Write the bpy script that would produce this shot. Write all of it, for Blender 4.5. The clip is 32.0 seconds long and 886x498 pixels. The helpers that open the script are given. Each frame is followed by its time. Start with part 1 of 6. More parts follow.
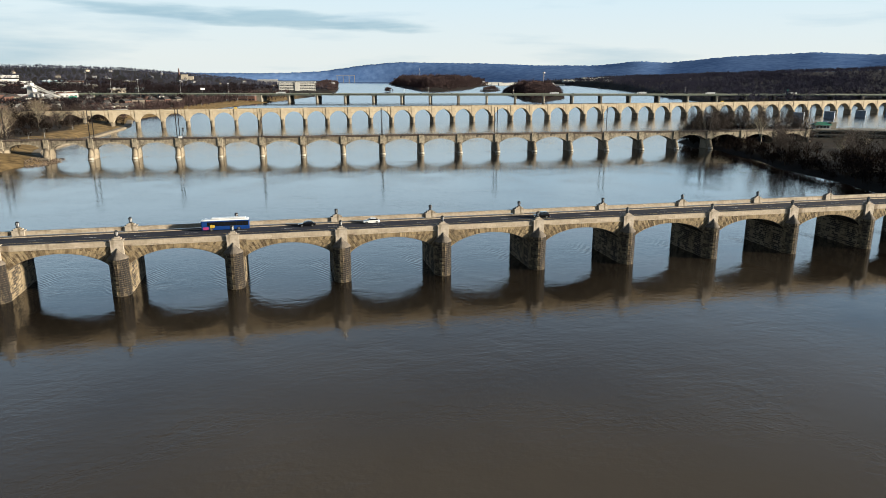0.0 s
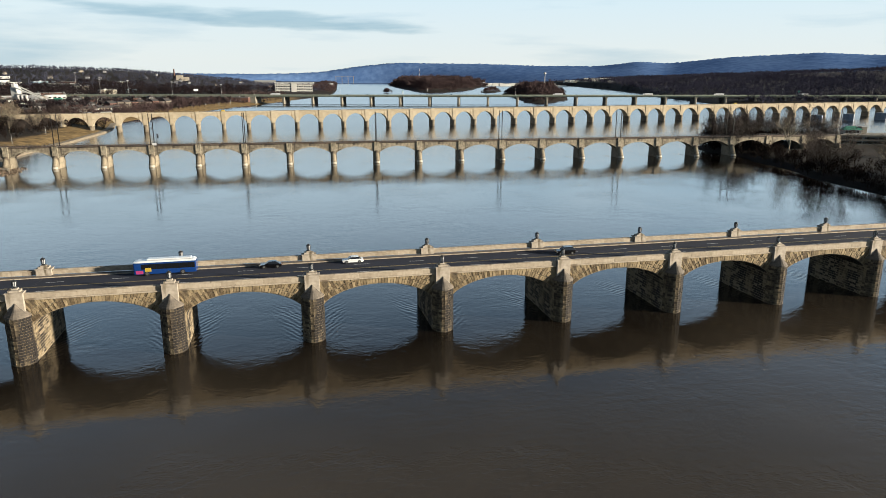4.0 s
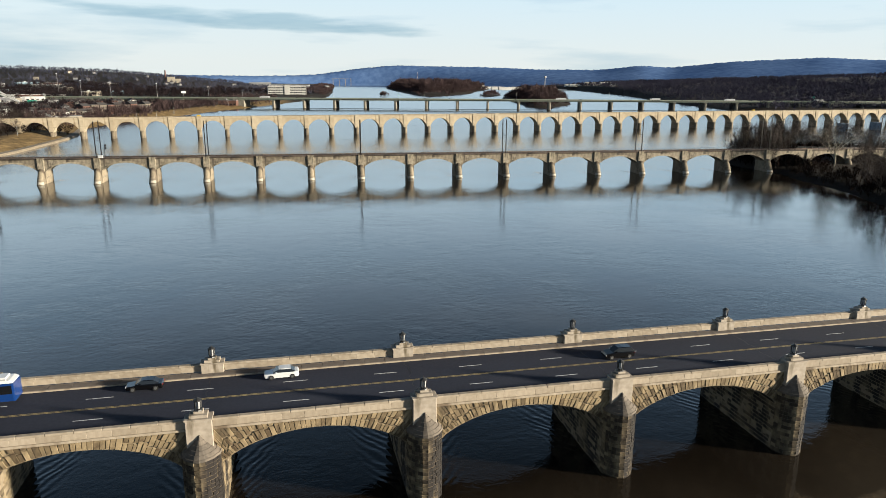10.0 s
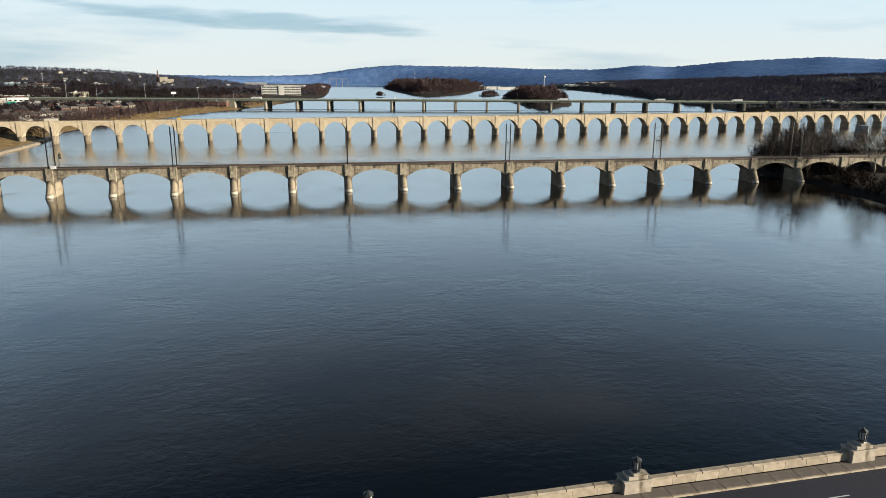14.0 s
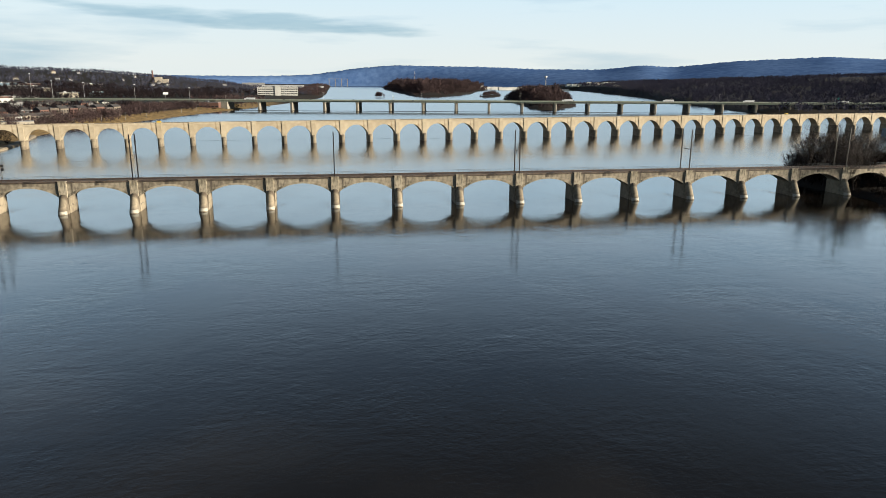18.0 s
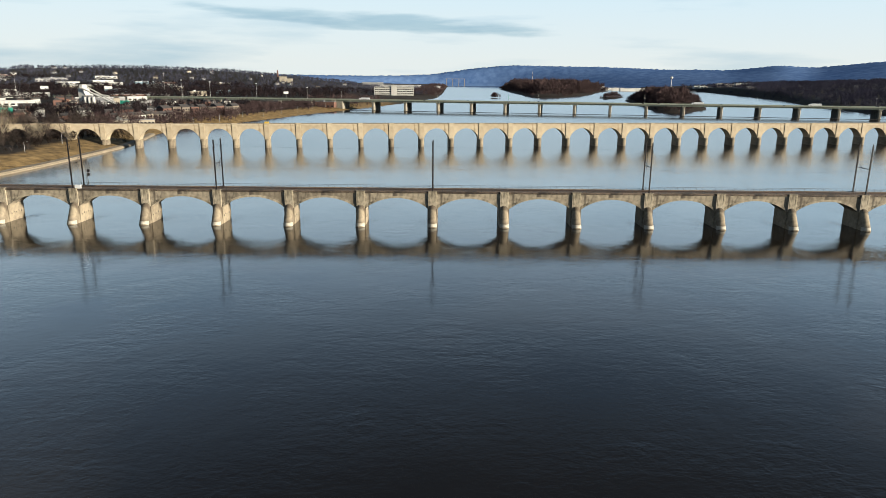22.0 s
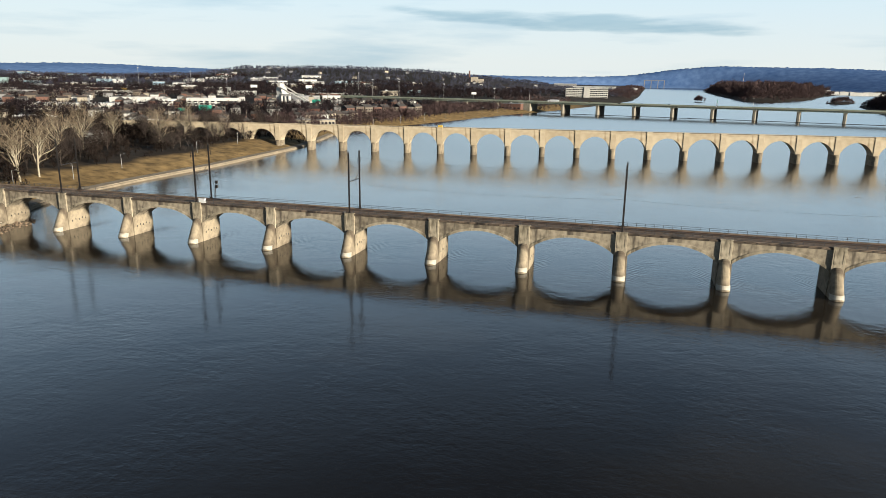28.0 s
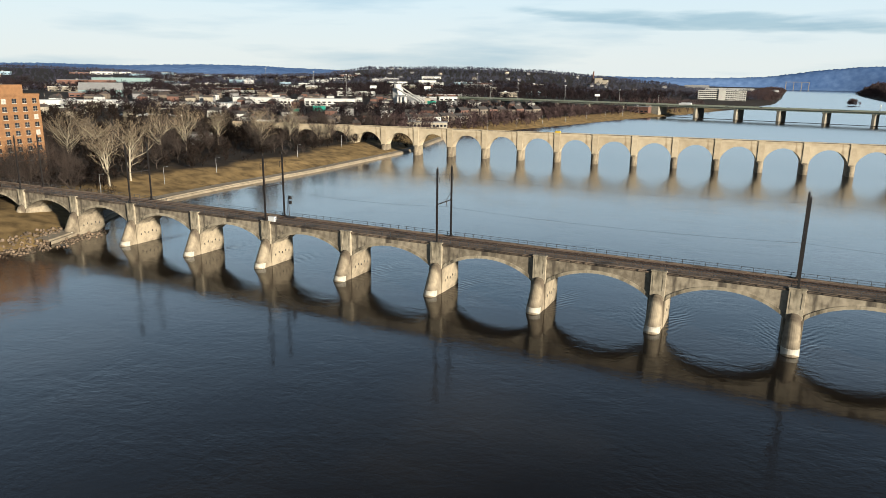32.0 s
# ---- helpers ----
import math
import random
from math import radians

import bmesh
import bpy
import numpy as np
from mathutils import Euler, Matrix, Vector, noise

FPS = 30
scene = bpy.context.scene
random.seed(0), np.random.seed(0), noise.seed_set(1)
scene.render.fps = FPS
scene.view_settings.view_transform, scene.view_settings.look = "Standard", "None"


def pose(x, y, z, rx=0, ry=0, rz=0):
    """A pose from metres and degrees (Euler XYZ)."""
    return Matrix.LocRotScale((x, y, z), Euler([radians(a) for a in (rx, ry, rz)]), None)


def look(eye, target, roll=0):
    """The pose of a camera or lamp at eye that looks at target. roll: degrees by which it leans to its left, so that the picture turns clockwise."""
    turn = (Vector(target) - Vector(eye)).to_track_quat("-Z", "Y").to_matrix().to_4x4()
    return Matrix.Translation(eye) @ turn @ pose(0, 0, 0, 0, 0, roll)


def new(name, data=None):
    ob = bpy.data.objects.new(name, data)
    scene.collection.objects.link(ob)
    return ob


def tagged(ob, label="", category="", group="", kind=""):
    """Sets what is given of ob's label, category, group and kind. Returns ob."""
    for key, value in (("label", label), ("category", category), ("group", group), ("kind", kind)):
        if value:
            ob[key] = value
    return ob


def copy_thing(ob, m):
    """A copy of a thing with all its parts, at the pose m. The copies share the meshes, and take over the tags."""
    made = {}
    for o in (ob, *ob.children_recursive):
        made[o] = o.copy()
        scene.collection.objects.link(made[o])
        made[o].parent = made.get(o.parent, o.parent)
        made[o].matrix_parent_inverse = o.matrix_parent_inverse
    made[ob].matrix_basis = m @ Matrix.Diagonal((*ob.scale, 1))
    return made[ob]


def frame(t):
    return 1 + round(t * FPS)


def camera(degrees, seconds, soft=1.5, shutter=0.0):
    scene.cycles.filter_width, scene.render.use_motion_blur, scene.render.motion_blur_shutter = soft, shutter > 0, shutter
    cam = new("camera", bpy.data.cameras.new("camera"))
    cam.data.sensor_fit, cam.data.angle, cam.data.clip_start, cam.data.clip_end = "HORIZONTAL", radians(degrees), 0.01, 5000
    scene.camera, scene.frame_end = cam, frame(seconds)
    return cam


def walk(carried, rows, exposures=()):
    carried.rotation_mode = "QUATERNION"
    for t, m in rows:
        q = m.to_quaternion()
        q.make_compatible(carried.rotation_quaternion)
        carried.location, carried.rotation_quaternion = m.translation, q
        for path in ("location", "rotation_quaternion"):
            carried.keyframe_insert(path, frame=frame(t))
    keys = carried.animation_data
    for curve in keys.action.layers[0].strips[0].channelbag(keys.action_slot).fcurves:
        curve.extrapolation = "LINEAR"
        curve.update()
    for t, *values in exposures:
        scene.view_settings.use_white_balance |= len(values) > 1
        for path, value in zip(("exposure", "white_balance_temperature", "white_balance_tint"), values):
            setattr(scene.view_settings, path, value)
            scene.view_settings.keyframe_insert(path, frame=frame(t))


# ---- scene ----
cam = camera(65.75, 32.0, soft=0.25)
# seconds, place (x, y, z), degrees to the right of +y, degrees downwards, degrees of lean
PATH = (
    (0.0, 14.83, -174.00, 52.48, 12.620, 14.366, -0.013),
    (0.5, 15.71, -168.86, 52.49, 12.575, 14.370, 0.003),
    (1.0, 16.65, -163.75, 52.49, 12.591, 14.364, 0.017),
    (1.5, 17.67, -158.69, 52.51, 12.590, 14.354, 0.026),
    (2.0, 18.78, -153.71, 52.52, 12.586, 14.346, 0.030),
    (2.5, 19.94, -148.80, 52.53, 12.573, 14.341, 0.028),
    (3.0, 21.16, -143.97, 52.52, 12.584, 14.337, 0.023),
    (3.5, 22.41, -139.20, 52.49, 12.617, 14.330, 0.015),
    (4.0, 23.69, -134.50, 52.47, 12.629, 14.312, 0.003),
    (4.5, 25.00, -129.84, 52.44, 12.630, 14.286, -0.012),
    (5.0, 26.32, -125.20, 52.41, 12.630, 14.254, -0.032),
    (5.5, 27.63, -120.55, 52.40, 12.638, 14.217, -0.056),
    (6.0, 28.91, -115.87, 52.39, 12.666, 14.177, -0.084),
    (6.5, 30.18, -111.17, 52.40, 12.633, 14.158, -0.120),
    (7.0, 31.38, -106.43, 52.41, 12.628, 14.141, -0.158),
    (7.5, 32.48, -101.66, 52.41, 12.663, 14.124, -0.195),
    (8.0, 33.52, -96.87, 52.41, 12.704, 14.111, -0.231),
    (8.5, 34.55, -92.07, 52.39, 12.749, 14.106, -0.263),
    (9.0, 35.69, -87.27, 52.37, 12.820, 14.100, -0.290),
    (9.5, 37.03, -82.46, 52.34, 12.781, 14.086, -0.309),
    (10.0, 38.39, -77.63, 52.31, 12.795, 14.070, -0.323),
    (10.5, 39.68, -72.81, 52.29, 12.796, 14.057, -0.331),
    (11.0, 40.84, -68.04, 52.29, 12.791, 14.051, -0.334),
    (11.5, 41.81, -63.32, 52.31, 12.861, 14.049, -0.331),
    (12.0, 42.66, -58.61, 52.35, 12.968, 14.053, -0.319),
    (12.5, 43.78, -53.88, 52.43, 12.936, 14.060, -0.301),
    (13.0, 45.02, -49.07, 52.51, 12.953, 14.071, -0.283),
    (13.5, 46.43, -44.21, 52.55, 12.941, 14.077, -0.271),
    (14.0, 47.80, -39.21, 52.54, 12.936, 14.084, -0.263),
    (14.5, 49.07, -34.05, 52.51, 12.942, 14.087, -0.256),
    (15.0, 50.27, -28.82, 52.46, 12.964, 14.086, -0.251),
    (15.5, 51.42, -23.57, 52.41, 12.996, 14.082, -0.247),
    (16.0, 52.55, -18.35, 52.36, 13.033, 14.078, -0.246),
    (16.5, 53.66, -13.21, 52.32, 13.068, 14.074, -0.248),
    (17.0, 54.77, -8.19, 52.30, 13.095, 14.071, -0.253),
    (17.5, 55.89, -3.32, 52.30, 13.039, 14.068, -0.261),
    (18.0, 57.04, 1.41, 52.33, 12.911, 14.067, -0.275),
    (18.5, 58.23, 6.06, 52.38, 12.720, 14.066, -0.295),
    (19.0, 59.39, 10.69, 52.44, 11.801, 14.065, -0.320),
    (19.5, 60.57, 15.43, 52.50, 10.365, 14.069, -0.350),
    (20.0, 61.73, 20.21, 52.56, 8.842, 14.080, -0.382),
    (20.5, 62.81, 25.00, 52.62, 7.415, 14.089, -0.409),
    (21.0, 63.80, 29.77, 52.70, 6.089, 14.099, -0.432),
    (21.5, 64.68, 34.51, 52.79, 4.759, 14.113, -0.452),
    (22.0, 65.45, 39.23, 52.88, 3.414, 14.125, -0.469),
    (22.5, 66.13, 43.98, 52.97, 2.024, 14.133, -0.484),
    (23.0, 66.77, 48.80, 53.04, 0.545, 14.136, -0.500),
    (23.5, 67.43, 53.80, 53.06, -0.841, 14.144, -0.523),
    (24.0, 68.01, 58.93, 53.04, -2.003, 14.145, -0.548),
    (24.5, 68.43, 64.11, 52.98, -3.069, 14.139, -0.574),
    (25.0, 68.66, 69.33, 52.91, -4.223, 14.142, -0.600),
    (25.5, 68.73, 74.57, 52.81, -5.460, 14.151, -0.627),
    (26.0, 68.64, 79.83, 52.70, -6.778, 14.164, -0.654),
    (26.5, 68.41, 85.10, 52.59, -8.175, 14.179, -0.680),
    (27.0, 68.06, 90.37, 52.48, -9.647, 14.194, -0.704),
    (27.5, 67.61, 95.63, 52.38, -10.980, 14.202, -0.726),
    (28.0, 67.07, 100.84, 52.29, -12.140, 14.203, -0.743),
    (28.5, 66.38, 105.95, 52.19, -13.286, 14.207, -0.754),
    (29.0, 65.60, 110.98, 52.09, -14.479, 14.215, -0.759),
    (29.5, 64.73, 115.97, 52.00, -15.654, 14.228, -0.762),
    (30.0, 63.79, 120.93, 51.93, -16.834, 14.237, -0.763),
    (30.5, 62.80, 125.88, 51.86, -18.087, 14.244, -0.765),
    (31.0, 61.79, 130.83, 51.81, -19.307, 14.246, -0.764),
    (31.5, 60.79, 135.82, 51.78, -20.585, 14.243, -0.762),
    (32.0, 59.82, 140.85, 51.76, -21.998, 14.237, -0.759),
)


def pose_of(x, y, z, yaw, down, lean):
    a, b = radians(yaw), radians(down)
    way = Vector((math.sin(a) * math.cos(b), math.cos(a) * math.cos(b), -math.sin(b)))
    eye = Vector((x, y, z))
    return look(eye, eye + way * 100, -lean)


walk(cam, [(r[0], pose_of(*r[1:])) for r in PATH], exposures=[(0.0, 2.05, 5700, 7), (32.0, 2.05, 5700, 7)])

# ---- sky and sun ----
SUN_EL, SUN_AZ = 10.5, 116.0  # degrees; azimuth clockwise from +y
world = bpy.data.worlds.new("sky")
scene.world = world
world.use_nodes = True
wn, wl = world.node_tree.nodes, world.node_tree.links
wn.clear()
w_out, w_bg = wn.new("ShaderNodeOutputWorld"), wn.new("ShaderNodeBackground")
w_sky = wn.new("ShaderNodeTexSky")
w_sky.sky_type, w_sky.sun_disc = "NISHITA", False
w_sky.sun_elevation, w_sky.sun_rotation = radians(SUN_EL), radians(SUN_AZ)
w_sky.air_density, w_sky.dust_density, w_sky.ozone_density = 1.0, 1.5, 1.0
w_co, w_map, w_noise = wn.new("ShaderNodeTexCoord"), wn.new("ShaderNodeMapping"), wn.new("ShaderNodeTexNoise")
w_map.inputs["Scale"].default_value = (1.6, 1.6, 13.0)
w_noise.inputs["Scale"].default_value, w_noise.inputs["Detail"].default_value = 1.7, 6.0
w_noise.inputs["Roughness"].default_value = 0.55
w_ramp = wn.new("ShaderNodeValToRGB")
w_ramp.color_ramp.elements[0].position, w_ramp.color_ramp.elements[1].position = 0.50, 0.72
w_ramp.color_ramp.elements[0].color, w_ramp.color_ramp.elements[1].color = (1, 1, 1, 1), (0.66, 0.77, 0.86, 1)
# thin high haze: pale at the horizon, bluer with height, dimmed overhead to deepen shade
w_sep, w_up, w_haze, w_cloud = wn.new("ShaderNodeSeparateXYZ"), wn.new("ShaderNodeMapRange"), wn.new("ShaderNodeValToRGB"), wn.new("ShaderNodeMix")
w_haze.color_ramp.elements[0].position, w_haze.color_ramp.elements[0].color = 0.02, (4.2, 4.1, 3.6, 1)
w_haze.color_ramp.elements[1].position, w_haze.color_ramp.elements[1].color = 0.75, (0.185, 0.297, 0.495, 1)
# brighter band added above the camera's view, 0.15 to 0.29, to brighten the water
for h_pos, h_col in ((0.115, (3.65, 4.03, 3.95, 1)), (0.15, (4.9, 5.7, 5.8, 1)), (0.21, (4.9, 5.8, 6.1, 1)), (0.29, (3.4, 4.25, 4.85, 1)), (0.42, (1.25, 1.66, 2.12, 1)), (0.58, (0.22, 0.31, 0.38, 1))):
    w_haze.color_ramp.elements.new(h_pos).color = h_col
w_cloud.data_type, w_cloud.blend_type = "RGBA", "MULTIPLY"
w_cloud.inputs[0].default_value = 1.0
w_up.inputs["From Min"].default_value, w_up.inputs["From Max"].default_value = 0.05, 0.80
w_up.inputs["To Min"].default_value, w_up.inputs["To Max"].default_value = 0.96, 0.75
w_mix = wn.new("ShaderNodeMix")
w_mix.data_type, w_mix.blend_type = "RGBA", "MIX"
wl.new(w_co.outputs["Generated"], w_sep.inputs[0])
wl.new(w_sep.outputs["Z"], w_up.inputs["Value"])
# the haze is thicker to the left, away from the sun, to brighten that water
w_lean, w_tilt = wn.new("ShaderNodeMath"), wn.new("ShaderNodeMath")
w_lean.operation, w_tilt.operation = "MULTIPLY_ADD", "MULTIPLY"
w_lean.inputs[1].default_value, w_lean.inputs[2].default_value = 0.13, 1.06
wl.new(w_sep.outputs["X"], w_lean.inputs[0])
wl.new(w_lean.outputs[0], w_tilt.inputs[0])
wl.new(w_sep.outputs["Z"], w_tilt.inputs[1])
wl.new(w_tilt.outputs[0], w_haze.inputs["Fac"])
wl.new(w_up.outputs["Result"], w_mix.inputs[0])
wl.new(w_co.outputs["Generated"], w_map.inputs["Vector"])
wl.new(w_map.outputs["Vector"], w_noise.inputs["Vector"])
wl.new(w_noise.outputs["Fac"], w_ramp.inputs["Fac"])
# one long grey streak of cloud low over the hills
def w_math(op, *ins):
    q = wn.new("ShaderNodeMath")
    q.operation = op
    for i, v in enumerate(ins):
        if isinstance(v, (int, float)):
            q.inputs[i].default_value = v
        else:
            wl.new(v, q.inputs[i])
    return q.outputs[0]


w_fray = wn.new("ShaderNodeTexNoise")
w_fray.inputs["Scale"].default_value, w_fray.inputs["Detail"].default_value = 6.0, 6.0
wl.new(w_map.outputs["Vector"], w_fray.inputs["Vector"])
w_dx = w_math("DIVIDE", w_math("ADD", w_sep.outputs["X"], 0.055), 0.19)
w_dz = w_math("DIVIDE", w_math("ADD", w_math("SUBTRACT", w_sep.outputs["Z"], 0.0715), w_math("MULTIPLY", w_sep.outputs["X"], 0.055)), 0.0105)
w_far = w_math("ADD", w_math("ADD", w_math("MULTIPLY", w_dx, w_dx), w_math("MULTIPLY", w_dz, w_dz)), w_math("MULTIPLY", w_math("SUBTRACT", w_fray.outputs["Fac"], 0.5), 4.0))
w_patch = wn.new("ShaderNodeMapRange")
w_patch.interpolation_type = "SMOOTHSTEP"
w_patch.inputs["From Min"].default_value, w_patch.inputs["From Max"].default_value = 1.75, 0.2
wl.new(w_far, w_patch.inputs["Value"])
w_front = w_math("MULTIPLY", w_patch.outputs["Result"], w_math("GREATER_THAN", w_sep.outputs["Y"], 0.0))
w_streak = wn.new("ShaderNodeMix")
w_streak.data_type, w_streak.blend_type = "RGBA", "MULTIPLY"
w_streak.inputs[7].default_value = (0.60, 0.71, 0.78, 1)
wl.new(w_front, w_streak.inputs[0])
wl.new(w_haze.outputs["Color"], w_streak.inputs[6])
wl.new(w_streak.outputs[2], w_cloud.inputs[6])
wl.new(w_ramp.outputs["Color"], w_cloud.inputs[7])
wl.new(w_sky.outputs["Color"], w_mix.inputs[6])
wl.new(w_cloud.outputs[2], w_mix.inputs[7])
wl.new(w_mix.outputs[2], w_bg.inputs["Color"])
w_bg.inputs["Strength"].default_value = 0.0513
wl.new(w_bg.outputs["Background"], w_out.inputs["Surface"])

sun = bpy.data.lights.new("sun", "SUN")
sun.energy, sun.angle, sun.color = 5.0, radians(4.0), (1.0, 0.82, 0.58)
sun_ob = new("sun", sun)
s_a, s_e = radians(SUN_AZ), radians(SUN_EL)
sun_ob.matrix_world = look((math.sin(s_a) * math.cos(s_e) * 500, math.cos(s_a) * math.cos(s_e) * 500, math.sin(s_e) * 500), (0, 0, 0))


# ---- materials ----
SHADE_TONE = 0.40


def surface(name, dark, light, scale=1.0, rough=0.85, bump=0.0, coarse=0.08, stain=None, metal=0.0, vary=0.0, spec=0.3, island=0.0):
    """Two scales of variation (grain and blotches) between two colours, stains of a third, and a fine relief."""
    # all given colours are darkened by one factor to deepen shade; exposure lifts sunlit sides
    dark, light = tuple(v * SHADE_TONE for v in dark), tuple(v * SHADE_TONE for v in light)
    m = bpy.data.materials.new(name)
    m.use_nodes = True
    n, l = m.node_tree.nodes, m.node_tree.links
    b = n["Principled BSDF"]
    co = n.new("ShaderNodeTexCoord")
    fine, wide = n.new("ShaderNodeTexNoise"), n.new("ShaderNodeTexNoise")
    fine.inputs["Scale"].default_value, fine.inputs["Detail"].default_value = scale, 5.0
    wide.inputs["Scale"].default_value, wide.inputs["Detail"].default_value = coarse, 3.0
    for t in (fine, wide):
        l.new(co.outputs["Object"], t.inputs["Vector"])
    add = n.new("ShaderNodeMath")
    add.operation = "MULTIPLY_ADD"
    add.inputs[1].default_value, add.inputs[2].default_value = 0.55, 0.0
    l.new(fine.outputs["Fac"], add.inputs[0])
    add2 = n.new("ShaderNodeMath")
    add2.operation = "MULTIPLY_ADD"
    add2.inputs[1].default_value = 0.45
    l.new(wide.outputs["Fac"], add2.inputs[0])
    l.new(add.outputs[0], add2.inputs[2])
    fac = add2.outputs[0]
    if vary or island:
        src = n.new("ShaderNodeObjectInfo").outputs["Random"] if vary else n.new("ShaderNodeNewGeometry").outputs["Random Per Island"]
        va = n.new("ShaderNodeMath")
        va.operation = "MULTIPLY_ADD"
        va.inputs[1].default_value = vary or island
        l.new(src, va.inputs[0])
        sb = n.new("ShaderNodeMath")
        sb.operation = "SUBTRACT"
        sb.inputs[1].default_value = (vary or island) / 2
        l.new(fac, sb.inputs[0])
        l.new(sb.outputs[0], va.inputs[2])
        fac = va.outputs[0]
    ramp = n.new("ShaderNodeValToRGB")
    ramp.color_ramp.elements[0].position, ramp.color_ramp.elements[1].position = 0.33, 0.67
    ramp.color_ramp.elements[0].color, ramp.color_ramp.elements[1].color = (*dark, 1), (*light, 1)
    l.new(fac, ramp.inputs["Fac"])
    col = ramp.outputs["Color"]
    if stain:
        sm, st, sr, sx = n.new("ShaderNodeMapping"), n.new("ShaderNodeTexNoise"), n.new("ShaderNodeValToRGB"), n.new("ShaderNodeMix")
        sm.inputs["Scale"].default_value = (1.0, 1.0, 0.18)
        st.inputs["Scale"].default_value, st.inputs["Detail"].default_value = stain[3], 4.0
        sr.color_ramp.elements[0].position, sr.color_ramp.elements[1].position = stain[4], stain[4] + 0.14
        sx.data_type = "RGBA"
        l.new(co.outputs["Object"], sm.inputs["Vector"])
        l.new(sm.outputs["Vector"], st.inputs["Vector"])
        l.new(st.outputs["Fac"], sr.inputs["Fac"])
        l.new(sr.outputs["Color"], sx.inputs[0])
        l.new(col, sx.inputs[6])
        sx.inputs[7].default_value = (*[v * SHADE_TONE for v in stain[:3]], 1)
        col = sx.outputs[2]
    l.new(col, b.inputs["Base Color"])
    b.inputs["Roughness"].default_value, b.inputs["Metallic"].default_value = rough, metal
    b.inputs["Specular IOR Level"].default_value = spec
    if bump:
        bp = n.new("ShaderNodeBump")
        bp.inputs["Strength"].default_value, bp.inputs["Distance"].default_value = 0.8, bump
        l.new(fine.outputs["Fac"], bp.inputs["Height"])
        l.new(bp.outputs["Normal"], b.inputs["Normal"])
    return m


# black weathering, spread wider and darker to stand in for shade on the piers
M_STONE = surface("sandstone_blocks", (0.060, 0.043, 0.026), (0.36, 0.28, 0.165), 1.1, 0.9, 0.09, 0.12, (0.016, 0.012, 0.010, 0.32, 0.42), island=0.36)
M_VOUSSOIR = surface("arch_stone", (0.12, 0.083, 0.044), (0.42, 0.32, 0.185), 1.3, 0.9, 0.05, 0.2, (0.05, 0.036, 0.024, 0.5, 0.58), vary=0.34)
M_VOUSSOIR_JOINED = surface("arch_stone_joined", (0.12, 0.083, 0.044), (0.42, 0.32, 0.185), 1.3, 0.9, 0.05, 0.2, (0.05, 0.036, 0.024, 0.5, 0.58), island=0.34)
M_POINTING = surface("pale_pointing", (0.22, 0.17, 0.11), (0.42, 0.34, 0.23), 1.5, 0.95, 0.02)
M_MORTAR = surface("mortar", (0.12, 0.09, 0.056), (0.27, 0.21, 0.135), 1.5, 0.95, 0.02)
M_PARAPET = surface("cast_stone", (0.36, 0.295, 0.215), (0.58, 0.49, 0.375), 1.3, 0.85, 0.012, 0.15, (0.22, 0.165, 0.11, 0.5, 0.56), island=0.25)
M_PARAPET_BLOCK = surface("cast_stone_block", (0.36, 0.295, 0.215), (0.58, 0.49, 0.375), 1.3, 0.85, 0.012, 0.15, (0.22, 0.165, 0.11, 0.5, 0.56), vary=0.25)
M_PEDESTAL = surface("pedestal_limestone", (0.36, 0.305, 0.24), (0.60, 0.52, 0.425), 1.6, 0.85, 0.01, 0.3, (0.17, 0.135, 0.085, 0.8, 0.54))
M_CAP = surface("weathered_capstone", (0.08, 0.07, 0.06), (0.24, 0.20, 0.16), 1.3, 0.9, 0.03, 0.3)
# blue tint: the sky's sheen on the road mixed into the base colour
M_ASPHALT = surface("asphalt", (0.016, 0.019, 0.039), (0.032, 0.038, 0.066), 2.5, 0.85, 0.004, 0.05, spec=0.25)
M_TAR = surface("tar_seam", (0.012, 0.012, 0.013), (0.02, 0.02, 0.022), 2.0, 0.6)
M_WALKWAY = surface("sidewalk_concrete", (0.17, 0.14, 0.12), (0.28, 0.24, 0.21), 1.2, 0.9, 0.006, 0.2, (0.13, 0.11, 0.10, 0.4, 0.6))
M_WHITE_LINE = surface("road_paint_white", (0.8, 0.8, 0.8), (1.0, 1.0, 1.0), 4.0, 0.6)
M_YELLOW_LINE = surface("road_paint_yellow", (0.50, 0.38, 0.14), (0.66, 0.52, 0.22), 4.0, 0.6)
M_IRON = surface("black_iron", (0.012, 0.012, 0.013), (0.03, 0.03, 0.031), 5.0, 0.5, 0.0, 0.5, spec=0.5)
M_LAMP_GLASS = surface("lamp_glass", (0.42, 0.42, 0.44), (0.62, 0.62, 0.63), 3.0, 0.25, spec=0.5)
M_CONCRETE = surface("aged_concrete", (0.19, 0.158, 0.115), (0.52, 0.45, 0.34), 0.9, 0.9, 0.03, 0.12, (0.08, 0.065, 0.05, 0.45, 0.56), vary=0.15)
M_CONCRETE_RING = surface("arch_ring_concrete", (0.27, 0.23, 0.165), (0.56, 0.49, 0.37), 0.9, 0.9, 0.02, 0.12, (0.10, 0.085, 0.06, 0.7, 0.53), vary=0.15)
M_NOSE = surface("pier_nose_concrete", (0.14, 0.113, 0.080), (0.40, 0.335, 0.24), 0.9, 0.9, 0.03, 0.2, (0.11, 0.085, 0.06, 0.35, 0.56), vary=0.2)
M_COPING = surface("rust_stained_coping", (0.085, 0.062, 0.046), (0.34, 0.255, 0.185), 0.7, 0.9, 0.02, 0.1, (0.035, 0.027, 0.022, 0.3, 0.52), vary=0.2)
